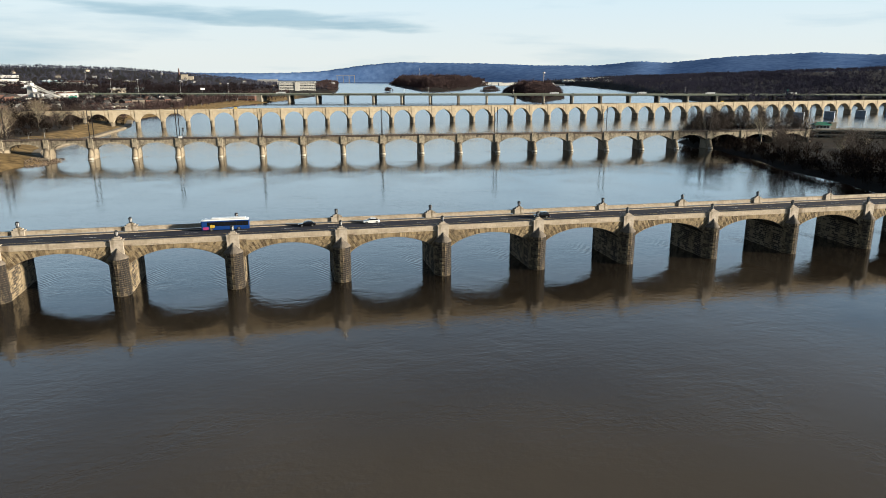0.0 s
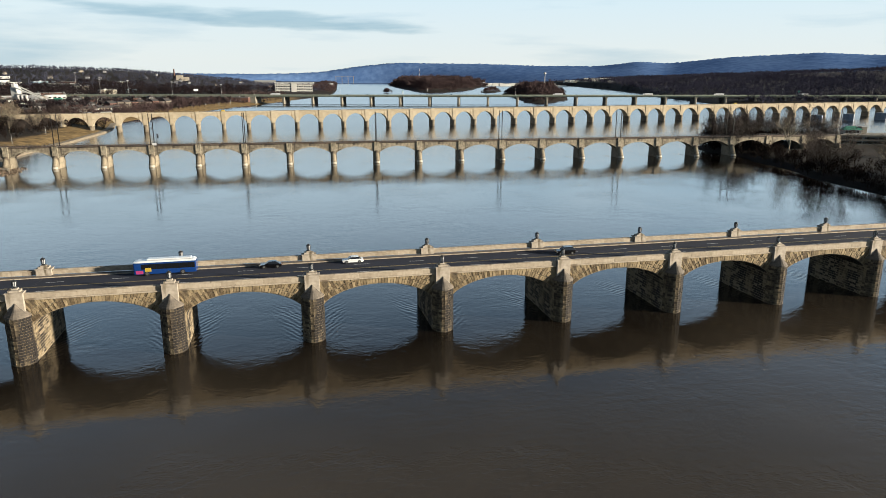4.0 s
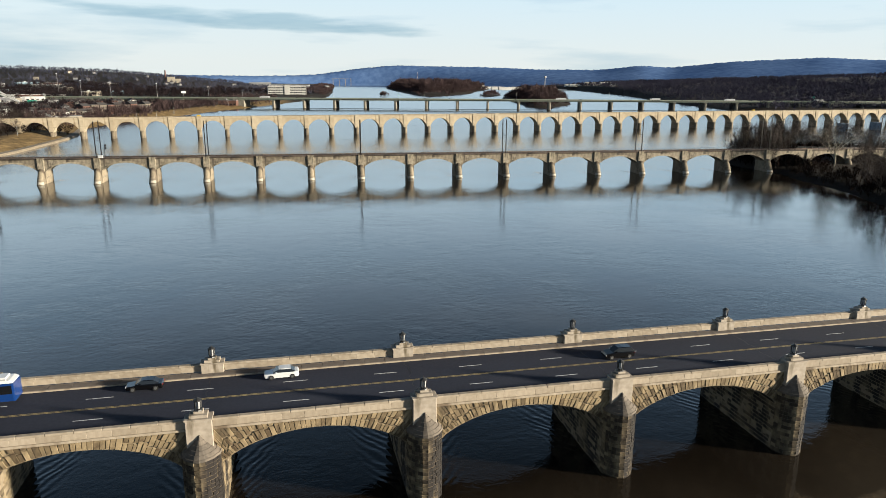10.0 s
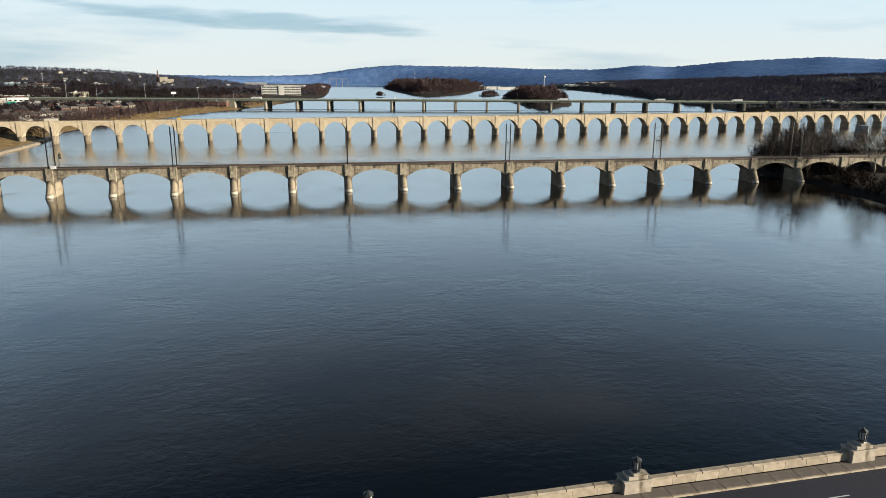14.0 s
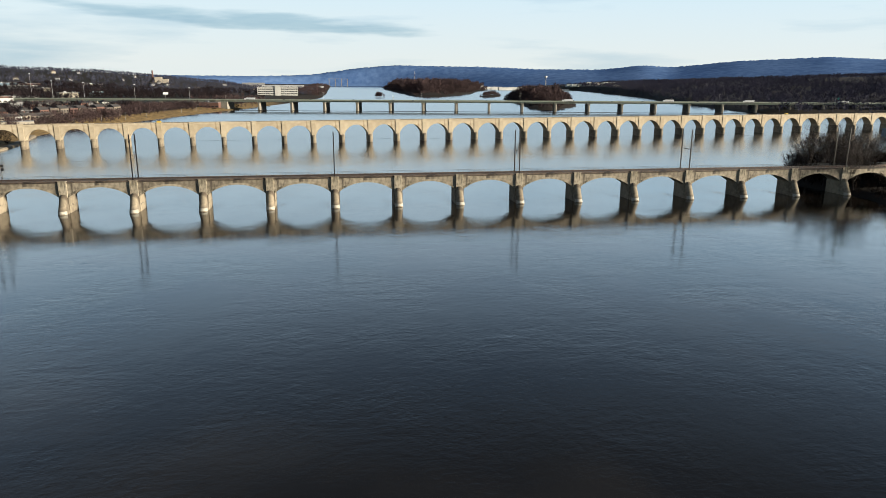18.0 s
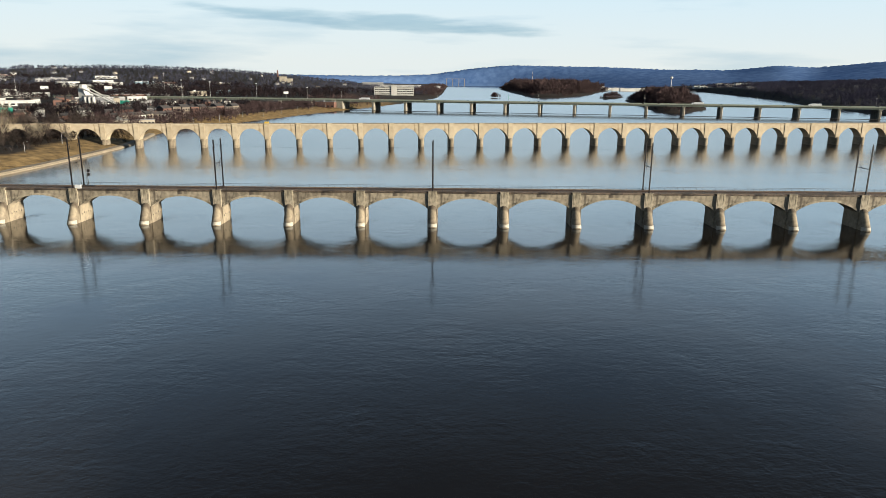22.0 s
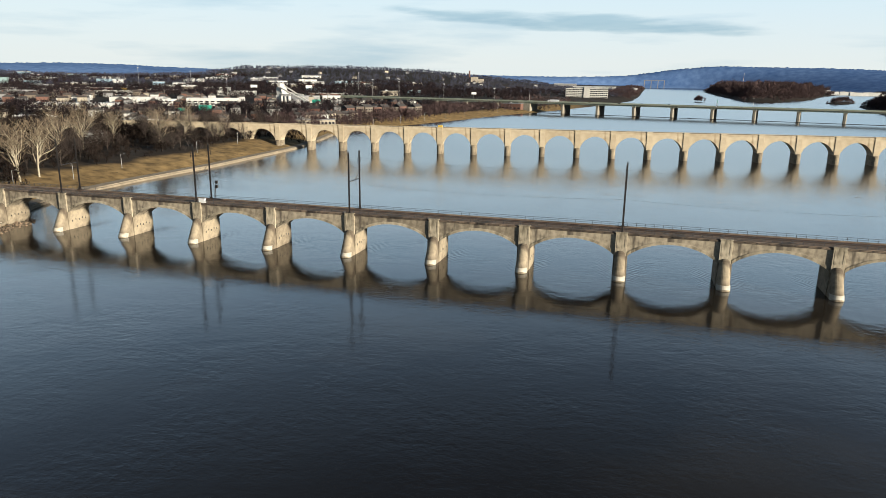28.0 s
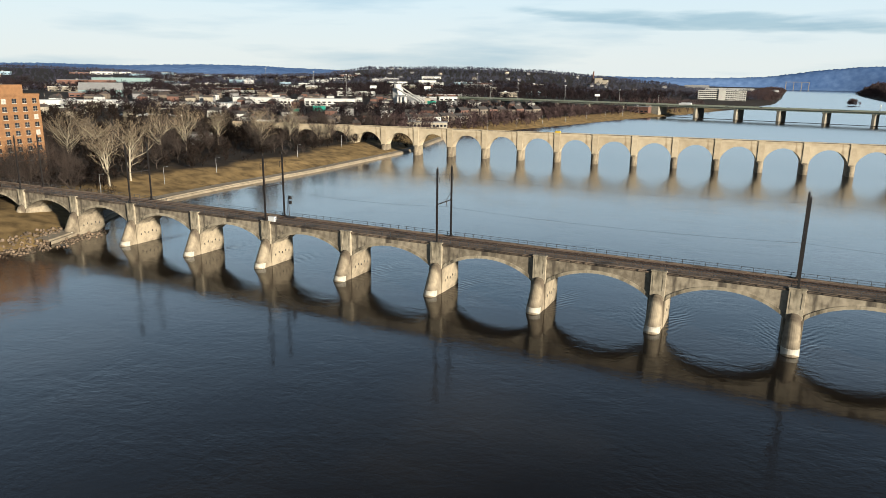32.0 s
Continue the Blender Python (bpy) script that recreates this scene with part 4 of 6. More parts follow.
def build_rail_bridge():
    half, spring, crown, power = S2 / 2 - 1.78, 6.0, 9.95, 1.65
    body = bmesh.new()
    prism(body, [(-1.84, FACE2 - 0.6), (1.84, FACE2 - 0.6), (1.84, BACK2 + 0.3), (-1.84, BACK2 + 0.3)], -4, 6.1, [(-1.81, FACE2 - 0.6), (1.81, FACE2 - 0.6), (1.81, BACK2 + 0.3), (-1.81, BACK2 + 0.3)])
    # sloping half-round noses
    n = 12
    for sg in (1,):
        def half_ring(r, yc, z):
            return [(-r * math.cos(math.pi * i / n), (yc - r * math.sin(math.pi * i / n)), z) for i in range(n + 1)]
        levels = [(1.75, -0.6, -3.5), (1.66, 0.05, 0.0), (1.48, 1.9, 4.0), (1.34, 3.15, 6.6), (1.15, 3.45, 7.0), (0.75, 3.6, 7.35), (0.1, 3.7, 7.5)]
        prev = None
        for r, yc, z in levels:
            cur = []
            for x, y, zz in half_ring(r, yc, z) + [(r, FACE2 + 0.2, z), (-r, FACE2 + 0.2, z)]:
                cur.append(body.verts.new((x, y, zz) if sg > 0 else (-x, BACK2 + FACE2 - y, zz)))
            if prev:
                for i in range(len(cur)):
                    j = (i + 1) % len(cur)
                    body.faces.new((prev[i], prev[j], cur[j], cur[i]))
            prev = cur
        body.faces.new(prev)
    body = mesh_of("pier_body", body, M_NOSE)
    foot = bmesh.new()
    pts = [(-1.72 * math.cos(math.pi * i / n), 0.05 - 1.72 * math.sin(math.pi * i / n)) for i in range(n + 1)]
    prism(foot, pts, -0.3, 1.35, [(x * 0.96, y + 0.62) for x, y in pts])
    foot = mesh_of("pier_foot", foot, M_FOOT)
    pil = bmesh.new()
    box(pil, -1.52, 1.52, FACE2 - 0.55, FACE2 + 0.3, 4.6, 12.3, 0.04)
    box(pil, -1.65, 1.65, FACE2 - 0.7, FACE2 + 0.3, 12.3, 12.55, 0.03)
    for x0, x1, z0, z1 in ((-1.1, 1.1, 11.55, 11.7), (-1.1, 1.1, 8.1, 8.25), (-1.1, -0.95, 8.25, 11.55), (0.95, 1.1, 8.25, 11.55)):
        box(pil, x0, x1, FACE2 - 0.6, FACE2 - 0.5, z0, z1)
    pil = mesh_of("pilaster", pil, M_CONCRETE_RING)
    # weep holes are flat dark blocks, the shade inside put into their colour
    slot = mesh_of("weep_hole", boxes((1.79, 1.862, 0, 0.34, 0, 0.6)), M_TAR)
    wall = mesh_of("span_wall", arch_wall(bmesh.new(), S2, half, spring, crown, DECK2, FACE2, BACK2, -4.0, 28, power), M_CONCRETE)
    rg = bmesh.new()
    pts = arch_points(half - 0.004, spring, crown - 0.01, 28, power)
    outer = []
    for i, (x, z) in enumerate(pts):
        (xa, za), (xb, zb) = pts[max(0, i - 1)], pts[min(28, i + 1)]
        nn = Vector((za - zb, xb - xa)).normalized()
        outer.append((min(max(x + nn.x * 0.72, -half), half), z + nn.y * 0.72))
    for i in range(len(pts) - 1):
        q = ((pts[i], outer[i]), (pts[i + 1], outer[i + 1]))
        (a, b), (c, d) = q
        f = [rg.verts.new((p[0], FACE2 - 0.14, p[1])) for p in (a, c, d, b)]
        g = [rg.verts.new((p[0], FACE2 + 0.05, p[1])) for p in (a, c, d, b)]
        rg.faces.new(f)
        rg.faces.new((f[3], f[2], g[2], g[3]))
        rg.faces.new((f[1], f[0], g[0], g[1]))
    bmesh.ops.remove_doubles(rg, verts=rg.verts, dist=0.002)
    rg = mesh_of("arch_ring", rg, M_CONCRETE_RING)
    cop = mesh_of("coping", boxes((-S2 / 2, S2 / 2, FACE2 - 0.28, FACE2 + 0.5, DECK2 - 0.38, DECK2 + 0.22), (-S2 / 2, S2 / 2, BACK2 - 0.5, BACK2 + 0.28, DECK2 - 0.38, DECK2 + 0.22)), M_COPING)
    bal = mesh_of("ballast", boxes((-S2 / 2, S2 / 2, FACE2 + 0.5, BACK2 - 0.5, DECK2 - 0.2, DECK2 + 0.12)), M_BALLAST)
    conduit = bmesh.new()
    for y, z, r in ((FACE2 - 0.34, DECK2 + 0.02, 0.06), (FACE2 - 0.33, DECK2 - 0.26, 0.045)):
        tube(conduit, (-S2 / 2, y, z), (S2 / 2, y, z), r, r, 5)
    for i in range(9):
        x = -S2 / 2 + (i + 0.5) * S2 / 9
        box(conduit, x - 0.05, x + 0.05, FACE2 - 0.4, FACE2 - 0.27, DECK2 - 0.34, DECK2 + 0.1)
    conduit = mesh_of("cable_conduit", conduit, M_POLE)
    tie = bmesh.new()
    for i in range(38):
        x = -S2 / 2 + 0.35 + i * S2 / 38
        box(tie, x - 0.12, x + 0.12, 7.4, 10.0, DECK2 + 0.1, DECK2 + 0.2)
    tie = mesh_of("ties", tie, M_TIE)
    rails = boxes((-S2 / 2, S2 / 2, -0.035, 0.035, DECK2 + 0.2, DECK2 + 0.36))
    rails = mesh_of("rail", rails, M_RAIL)
    post = mesh_of("post", boxes((-0.05, 0.05, -0.05, 0.05, DECK2, DECK2 + 1.25)), M_RAILING)
    bars = mesh_of("railing_bars", boxes((-S2 / 2, S2 / 2, -0.03, 0.03, DECK2 + 1.18, DECK2 + 1.26), (-S2 / 2, S2 / 2, -0.025, 0.025, DECK2 + 0.68, DECK2 + 0.74)), M_RAILING)
    posts = bmesh.new()
    for i in range(11):
        x = -S2 / 2 + (i + 0.5) * S2 / 11
        box(posts, x - 0.05, x + 0.05, -0.05, 0.05, DECK2, DECK2 + 1.25)
    posts = mesh_of("posts", posts, M_RAILING)
    for j in J2:
        m = pose(j * S2, 0, 0)
        pier = put("pier", body, rail_bridge, "concrete pier with a sloping half-round nose", m)
        put("pier_foot", foot, pier, "pale water-bleached foot")
        put("pilaster", pil, pier, "pilaster with a raised panel")
        if j < 9:
            for i in range(5):
                put("weep_hole", slot, pier, "", pose(0, 4.6 + i * 1.45, 2.5 + 0.4 * (i % 2)))
    for j in J2[:-1]:
        m = pose((j + 0.5) * S2, 0, 0)
        span = put("arch_span", wall, rail_bridge, "stained low concrete arch", m)
        put("arch_ring", rg, span)
        put("coping", cop, span, "rust-stained concrete coping")
        put("cable_conduit", conduit, span, "dark cable conduit along the coping")
        put("ballast", bal, span, "brown ballast")
        tagged(put("ties", tie, span), kind="stuff")
        for y in (7.95, 9.45):
            put("rail", rails, span, "rusty rail", pose(0, y, 0))
        for y in (FACE2 + 0.1, BACK2 - 0.1):
            rl = put("railing", bars, rail_bridge, "thin grey steel railing", pose((j + 0.5) * S2, y, 0))
            if -2 <= j <= 7:
                for i in range(11):
                    put("post", post, rl, "", pose(-S2 / 2 + (i + 0.5) * S2 / 11, 0, 0))
            else:
                tagged(put("posts", posts, rl), kind="stuff")


build_rail_bridge()


def catenary_portal():
    p = thing("catenary_portal", "pair of dark steel catenary poles with a cross beam", "catenary pole", "catenary poles on the railway bridge")
    for y, h in ((3.5, 17.9), (11.55, 17.6)):
        bm = boxes((-0.20, 0.20, -0.17, -0.10, 0, h), (-0.20, 0.20, 0.10, 0.17, 0, h), (-0.05, 0.05, -0.10, 0.10, 0, h))
        pole = part("pole", bm, M_POLE, p, "", pose(0, y, 0))
        part("base_plate", boxes((-0.45, 0.45, -0.45, 0.45, 0, 0.16), (-0.3, 0.3, -0.3, 0.3, 0.16, 0.4)), M_POLE, pole)
        part("crossarm", boxes((-0.05, 0.05, -1.2, 1.2, h - 2.1, h - 2.0), (-0.04, 0.04, -1.24, -1.16, h - 3.6, h - 2.0), (-0.04, 0.04, 1.16, 1.24, h - 3.6, h - 2.0)), M_POLE, pole)
        part("pole_top", tube(bmesh.new(), (0, 0, h), (0, 0, h + 0.4), 0.16, 0.08), M_POLE, pole)
    part("cross_beam", boxes((-0.1, 0.1, 3.6, 11.4, 9.25, 9.45)), M_POLE, p)
    part("brace", tube(bmesh.new(), (0, 8.2, 9.4), (0, 11.4, 11.3), 0.07, 0.07), M_POLE, p)
    part("insulator", tube(bmesh.new(), (0, 8.7, 9.25), (0, 8.7, 8.0), 0.09, 0.05), M_POLE, p)
    return p


portal = catenary_portal()
PORTALS = (-5, -3, -1, 1, 3, 6, 9, 12, 15, 18)
spot2 = lambda j, off=0.0, z=0.0: O2 + D2 * (j * S2) + N2 * off + Vector((0, 0, z))
portal.matrix_world = pose(*spot2(PORTALS[0], 0, 12.4), 0, 0, A2)
for j in PORTALS[1:]:
    copy_thing(portal, pose(*spot2(j, 0, 12.4), 0, 0, A2))


def wires():
    for y, z, sag, nm in ((8.7, 20.4, 0.9, "contact_wire"), (11.55, 28.0, 1.1, "feeder_wire")):
        bm = bmesh.new()
        line = []
        for a, b in zip(PORTALS, PORTALS[1:]):
            line += [spot2(a + (b - a) * i / 10, y, z - 4 * sag * i / 10 * (1 - i / 10)) for i in range(10)]
        prev = None
        for p in line:
            cur = [bm.verts.new(p + N2 * (0.02 * math.cos(k * 2.094)) + Vector((0, 0, 0.02 * math.sin(k * 2.094)))) for k in range(3)]
            if prev:
                for k in range(3):
                    bm.faces.new((prev[k], prev[(k + 1) % 3], cur[(k + 1) % 3], cur[k]))
            prev = cur
        tagged(new(nm, mesh_of(nm, bm, M_POLE)), "thin dark overhead wire strung between the catenary poles", "wire")


wires()

# ---- tall tan viaduct ----
A3R, S3 = 0.0716, 23.23
O3 = Vector((-151.62, 554.0, 0))
viaduct = thing("railway_viaduct", "tall tan concrete railway viaduct with round arches", "bridge", at=tuple(O3), turn=math.degrees(A3R))
F3, B3, TOP3 = 1.5, 9.8, 16.8


def build_viaduct():
    half = S3 / 2 - 1.88
    body = bmesh.new()
    prism(body, [(-1.92, F3), (1.92, F3), (1.92, B3), (-1.92, B3)], -4, 6.2)
    n = 8
    for y, sg in ((F3 + 0.2, 1), (B3 - 0.2, -1)):
        pts = [(-1.95 * sg * math.cos(math.pi * i / n), y - sg * 1.75 * math.sin(math.pi * i / n)) for i in range(n + 1)]
        prism(body, pts, -4, 5.6)
        prism(body, pts, 5.6, 6.5, [(x * 0.75, y + (yy - y) * 0.4) for x, yy in pts])
    body = mesh_of("pier_body", body, M_NOSE)
    pil = mesh_of("pilaster", boxes((-1.75, 1.75, F3 - 0.34, F3 + 0.3, 5.6, 17.0), (-1.9, 1.9, F3 - 0.5, F3 + 0.3, 17.0, 17.95), bevel=0.05), M_VIADUCT)
    wall = mesh_of("span_wall", arch_wall(bmesh.new(), S3, half, 6.1, 14.2, TOP3, F3, B3, -4.0, 24, 1.3), M_VIADUCT)
    par = mesh_of("parapet", boxes((-S3 / 2, S3 / 2, F3 - 0.3, F3 + 0.25, TOP3 - 0.3, TOP3 + 0.1), (-S3 / 2, S3 / 2, F3 - 0.1, F3 + 0.2, TOP3 + 0.1, TOP3 + 0.9), (-S3 / 2, S3 / 2, B3 - 0.2, B3 + 0.1, TOP3 - 0.2, TOP3 + 0.9)), M_VIADUCT)
    trough = mesh_of("cable_trough", boxes((-S3 / 2, S3 / 2, F3 + 0.0, F3 + 0.75, TOP3 + 0.9, TOP3 + 1.12), (-S3 / 2 + 3, S3 / 2 - 3, F3 + 0.05, F3 + 0.6, TOP3 + 1.12, TOP3 + 1.2)), M_DARK_CONCRETE)
    trk = boxes((-S3 / 2, S3 / 2, 4.9, 4.97, TOP3 + 0.2, TOP3 + 0.36), (-S3 / 2, S3 / 2, 6.4, 6.47, TOP3 + 0.2, TOP3 + 0.36))
    bal = mesh_of("ballast", boxes((-S3 / 2, S3 / 2, F3 + 0.2, B3 - 0.2, TOP3 - 0.2, TOP3 + 0.2)), M_BALLAST)
    trk = mesh_of("rails", trk, M_RAIL)
    for m_ in range(-5, 50):
        pier = put("pier", body, viaduct, "pier with rounded ends", pose(m_ * S3, 0, 0))
        put("pilaster", pil, pier, "tan pilaster")
        if m_ < 49:
            span = put("arch_span", wall, viaduct, "round tan concrete arch", pose((m_ + 0.5) * S3, 0, 0))
            put("parapet", par, span)
            put("cable_trough", trough, span, "dark cable trough along the parapet")
            put("ballast", bal, span)
            put("rails", trk, span)


build_viaduct()

# ---- motorway girder bridge ----
A4R, S4 = -0.2476, 51.8
O4 = Vector((19.1, 1141.5, 0))
motorway = thing("motorway_bridge", "long motorway bridge of green steel girders on concrete piers", "bridge", at=tuple(O4), turn=math.degrees(A4R))


def build_motorway():
    body = bmesh.new()
    prism(body, [(-1.7, 4.2), (1.7, 4.2), (1.7, 32), (-1.7, 32)], -4, 12.0)
    body = mesh_of("pier_body", body, M_DARK_CONCRETE)
    nose = bmesh.new()
    prism(nose, [(-2.1, 1.2), (-1.2, 0.0), (1.2, 0.0), (2.1, 1.2), (2.1, 4.2), (-2.1, 4.2)], -4, 12.0)
    nose = mesh_of("pier_nose", nose, M_GREY_CONCRETE)
    cap = mesh_of("pier_cap", boxes((-2.3, 2.3, -0.4, 32.4, 12.0, 13.4)), M_GREY_CONCRETE)
    gird = boxes(*[(-S4 / 2, S4 / 2, y, y + 0.5, 13.4, 15.4) for y in (0.6, 7.0, 13.5, 20.0, 26.5, 31.5)])
    for i in range(12):
        x = -S4 / 2 + (i + 0.5) * S4 / 12
        box(gird, x - 0.2, x + 0.2, 0.2, 0.6, 13.5, 15.3)
    gird = mesh_of("girders", gird, M_GREEN_GIRDER)
    deck = mesh_of("deck", boxes((-S4 / 2, S4 / 2, -0.9, 33.2, 15.4, 15.8)), M_GREY_CONCRETE)
    rail = boxes((-S4 / 2, S4 / 2, -0.85, -0.5, 15.8, 16.6), (-S4 / 2, S4 / 2, 32.8, 33.15, 15.8, 16.6), (-S4 / 2, S4 / 2, 16.0, 16.4, 15.8, 16.6))
    rail = mesh_of("barrier", rail, M_GREEN_GIRDER)
    wing = mesh_of("abutment", boxes((-9, 2.5, -1.5, 34, -4, 13.4), (-16, -9, -1.0, 34, -4, 15.6), bevel=0.1), M_GREY_CONCRETE)
    for n in range(-11, 34):
        if n == -1:
            put("abutment", wing, motorway, "concrete abutment on the bank", pose(n * S4, 0, 0))
        else:
            pier = put("pier", body, motorway, "long pier with a pale blunt nose and darker sides", pose(n * S4, 0, 0, 0, 0, -3.1))
            put("pier_nose", nose, pier, "pale concrete nose")
            put("pier_cap", cap, pier)
        span = put("span", deck, motorway, "", pose((n + 0.5) * S4, 0, 0))
        put("girders", gird, span, "green steel girders")
        put("barrier", rail, span)


build_motorway()


# ---- trees ----
def grow(rng, height, spread_, levels, pale):
    """A bare winter tree: limbs and twigs as tapered tubes. Returns the meshes of its trunk with limbs and of its crown of twigs."""
    trunk, crown = bmesh.new(), bmesh.new()

    def branch(base, way, length, radius, level):
        bm = trunk if level < 3 else crown
        n = (5, 4, 3, 2, 2)[level]
        p, d, r = Vector(base), Vector(way).normalized(), radius
        for i in range(n):
            d = (d + Vector((rng.uniform(-1, 1), rng.uniform(-1, 1), rng.uniform(-0.5, 0.9))) * (0.10 if level == 0 else 0.34)).normalized()
            q = p + d * (length / n)
            r2 = r * (0.88 if i < n - 1 else 0.72)
            tube(bm, p, q, r, r2, 6 if level == 0 else 5 if level < 2 else 3)
            if level < levels and (level > 0 or i >= 1):
                kids = (2 if level == 0 else 1) + (1 if i == n - 1 else 0)
                for _ in range(kids):
                    a = rng.uniform(0, 2 * math.pi)
                    side = Vector((math.cos(a), math.sin(a), rng.uniform(-0.4, 0.4)))
                    out = (d * rng.uniform(0.5, 1.0) + side * spread_ * rng.uniform(0.4, 0.9) + Vector((0, 0, 0.18))).normalized()
                    branch(p.lerp(q, rng.uniform(0.5, 1.0)), out, length * rng.uniform(0.5, 0.78), max(r2 * rng.uniform(0.5, 0.72), height * 0.0018), level + 1)
            p, r = q, r2

    branch((0, 0, -0.4), (0, 0, 1), height * 0.52, height * 0.017, 0)
    return mesh_of("trunk", trunk, M_BARK_PALE if pale else M_BARK_DARK), mesh_of("crown", crown, M_TWIG_PALE if pale else M_TWIG_DARK)


tree_rng = random.Random(21)
SYCAMORES = [grow(tree_rng, 24, 1.25, 4, True) for _ in range(4)]
DARK_TREES = [grow(tree_rng, 15, 1.1, 4, False) for _ in range(4)]
SHRUBS = [grow(tree_rng, 6, 1.1, 3, False) for _ in range(2)]


def tree(x, y, pair, scale, label, group, name="tree", z=None):
    z = float(ground_z(np.array([x]), np.array([y]))[0]) if z is None else z
    t = thing(name, label, "tree" if name != "shrub" else "shrub", group)
    t.matrix_world = pose(x, y, max(z, 0.3) - 0.1, 0, 0, tree_rng.uniform(0, 360)) @ Matrix.Diagonal((scale, scale, scale * tree_rng.uniform(0.95, 1.1), 1))
    put("trunk", pair[0], t)
    put("crown", pair[1], t)
    return t


for i, (x, y, s) in enumerate(((-175, 351, 1.12), (-177, 364, 1.1), (-221, 428, 0.98), (-224, 450, 0.98), (-229, 483, 0.9), (-191, 475, 1.1), (-207, 528, 0.92), (-232, 380, 0.95), (-250, 410, 0.9))):
    tree(x, y, SYCAMORES[i % 4], s, "tall leafless sycamore with pale bark on the park slope", "pale sycamores in the park")
for i, (x, y, s) in enumerate(((330, 166, 0.85), (338, 250, 1.0), (352, 176, 0.7), (420, 190, 0.7))):
    tree(x, y, SYCAMORES[(i + 1) % 4], s, "leafless pale sycamore on the wooded island", "pale sycamores on the island")
spots = random.Random(8)
count = 0
while count < 105:
    x, y = spots.uniform(-290, -160), spots.uniform(286, 640)
    d = float(shore(LEFT_BANK, np.array([x]), np.array([y]))[0])
    lawn = 8 < d < 34 and 330 < y < 560
    if d < 18 or (lawn and spots.random() > 0.04) or (x < -210 and 320 < y < 420 and spots.random() < 0.3):
        continue
    tree(x, y, DARK_TREES[count % 4], spots.uniform(0.55, 1.05), "dark leafless tree in the riverside park", "dark bare trees in the park")
    count += 1
for i in range(24):
    x, y = spots.uniform(-215, -168), spots.uniform(290, 560)
    if float(shore(LEFT_BANK, np.array([x]), np.array([y]))[0]) > 24:
        tree(x, y, SHRUBS[i % 2], spots.uniform(0.6, 1.1), "low dark leafless shrub on the grass", "shrubs in the park", "shrub")
count = 0
while count < 54:
    x, y = spots.uniform(270, 560), spots.uniform(20, 425)
    d = float(shore(ISLAND, np.array([x]), np.array([y]))[0])
    if d < 4 or (d > 40 and spots.random() < 0.6) or (336 < x < 600 and 90 < y < 330 and (y > 225 or spots.random() < 0.93)):
        continue
    tree(x, y, DARK_TREES[count % 4], spots.uniform(0.9, 1.5), "dark leafless tree on the wooded island", "dark bare trees on the island")
    count += 1
for i in range(16):
    tree(spots.uniform(-202, -176), spots.uniform(300, 352), DARK_TREES[i % 4], spots.uniform(0.75, 1.15), "dark leafless tree in front of the brick apartment block", "dark bare trees in the park")
count = 0
while count < 36:
    x, y = spots.uniform(308, 392), spots.uniform(274, 342)
    if float(shore(ISLAND, np.array([x]), np.array([y]))[0]) < 3:
        continue
    tree(x, y, DARK_TREES[count % 4], spots.uniform(1.1, 1.5), "dark leafless tree at the island's tip", "dark bare trees on the island")
    count += 1


def woods(name, label, n, box_, keep, hmin, hmax, seed, mat, blades=80, edge=None, fat=1.0):
    """Many far bare crowns, each a loose cloud of slim twig sprays on a stem."""
    rs = np.random.RandomState(seed)
    x, y = rs.uniform(box_[0], box_[1], n * 12), rs.uniform(box_[2], box_[3], n * 12)
    ok = keep(x, y)
    x, y = x[ok][:n], y[ok][:n]
    n = len(x)
    z, h = ground_z(x, y), rs.uniform(hmin, hmax, n)
    # stands of taller and lower trees
    h = h * (0.88 + 0.16 * np.sin(x * 0.043 + seed) * np.cos(y * 0.031) + 0.10 * np.sin(x * 0.013 - y * 0.017))
    if edge is not None:
        h = h * np.clip(0.35 + shore(edge, x, y) / 55.0, 0.35, 1.05)
    w = h * rs.uniform(0.28, 0.45, n)
    u = rs.normal(size=(n, blades, 3))
    u /= np.linalg.norm(u, axis=2, keepdims=True)
    u *= rs.uniform(0.25, 1.0, (n, blades, 1)) ** 0.5
    c = np.stack([x, y, z + h * 0.62], -1)[:, None] + u * np.stack([w, w, h * 0.42], -1)[:, None]
    d = u * 0.7 + rs.normal(size=u.shape) * 0.35 + np.array([0, 0, 0.35])
    d /= np.linalg.norm(d, axis=2, keepdims=True)
    side = np.cross(d, rs.normal(size=u.shape))
    side /= np.linalg.norm(side, axis=2, keepdims=True)
    ln = (h[:, None, None] * rs.uniform(0.10, 0.24, (n, blades, 1)))
    wd = (h[:, None, None] * rs.uniform(0.006, 0.022, (n, blades, 1)) * fat)
    # first blade is the stem
    c[:, 0] = np.stack([x, y, z + h * 0.3], -1)
    d[:, 0], side[:, 0] = (0, 0, 1), (1, 0, 0)
    ln[:, 0], wd[:, 0] = h[:, None] * 0.35, h[:, None] * 0.03
    v = np.stack([c - d * ln - side * wd * 0.5, c - d * ln * 0.2 + side * wd, c + d * ln, c - d * ln * 0.2 - side * wd * 1.2], 2).reshape(-1, 3)
    f = np.arange(len(v)).reshape(-1, 4)
    return tagged(new(name, mesh_arrays(name, v, f, mat)), label, "woods", kind="stuff")


def inside(poly, lo, hi=1e9):
    return lambda x, y: (shore(poly, x, y) > lo) & (shore(poly, x, y) < hi)


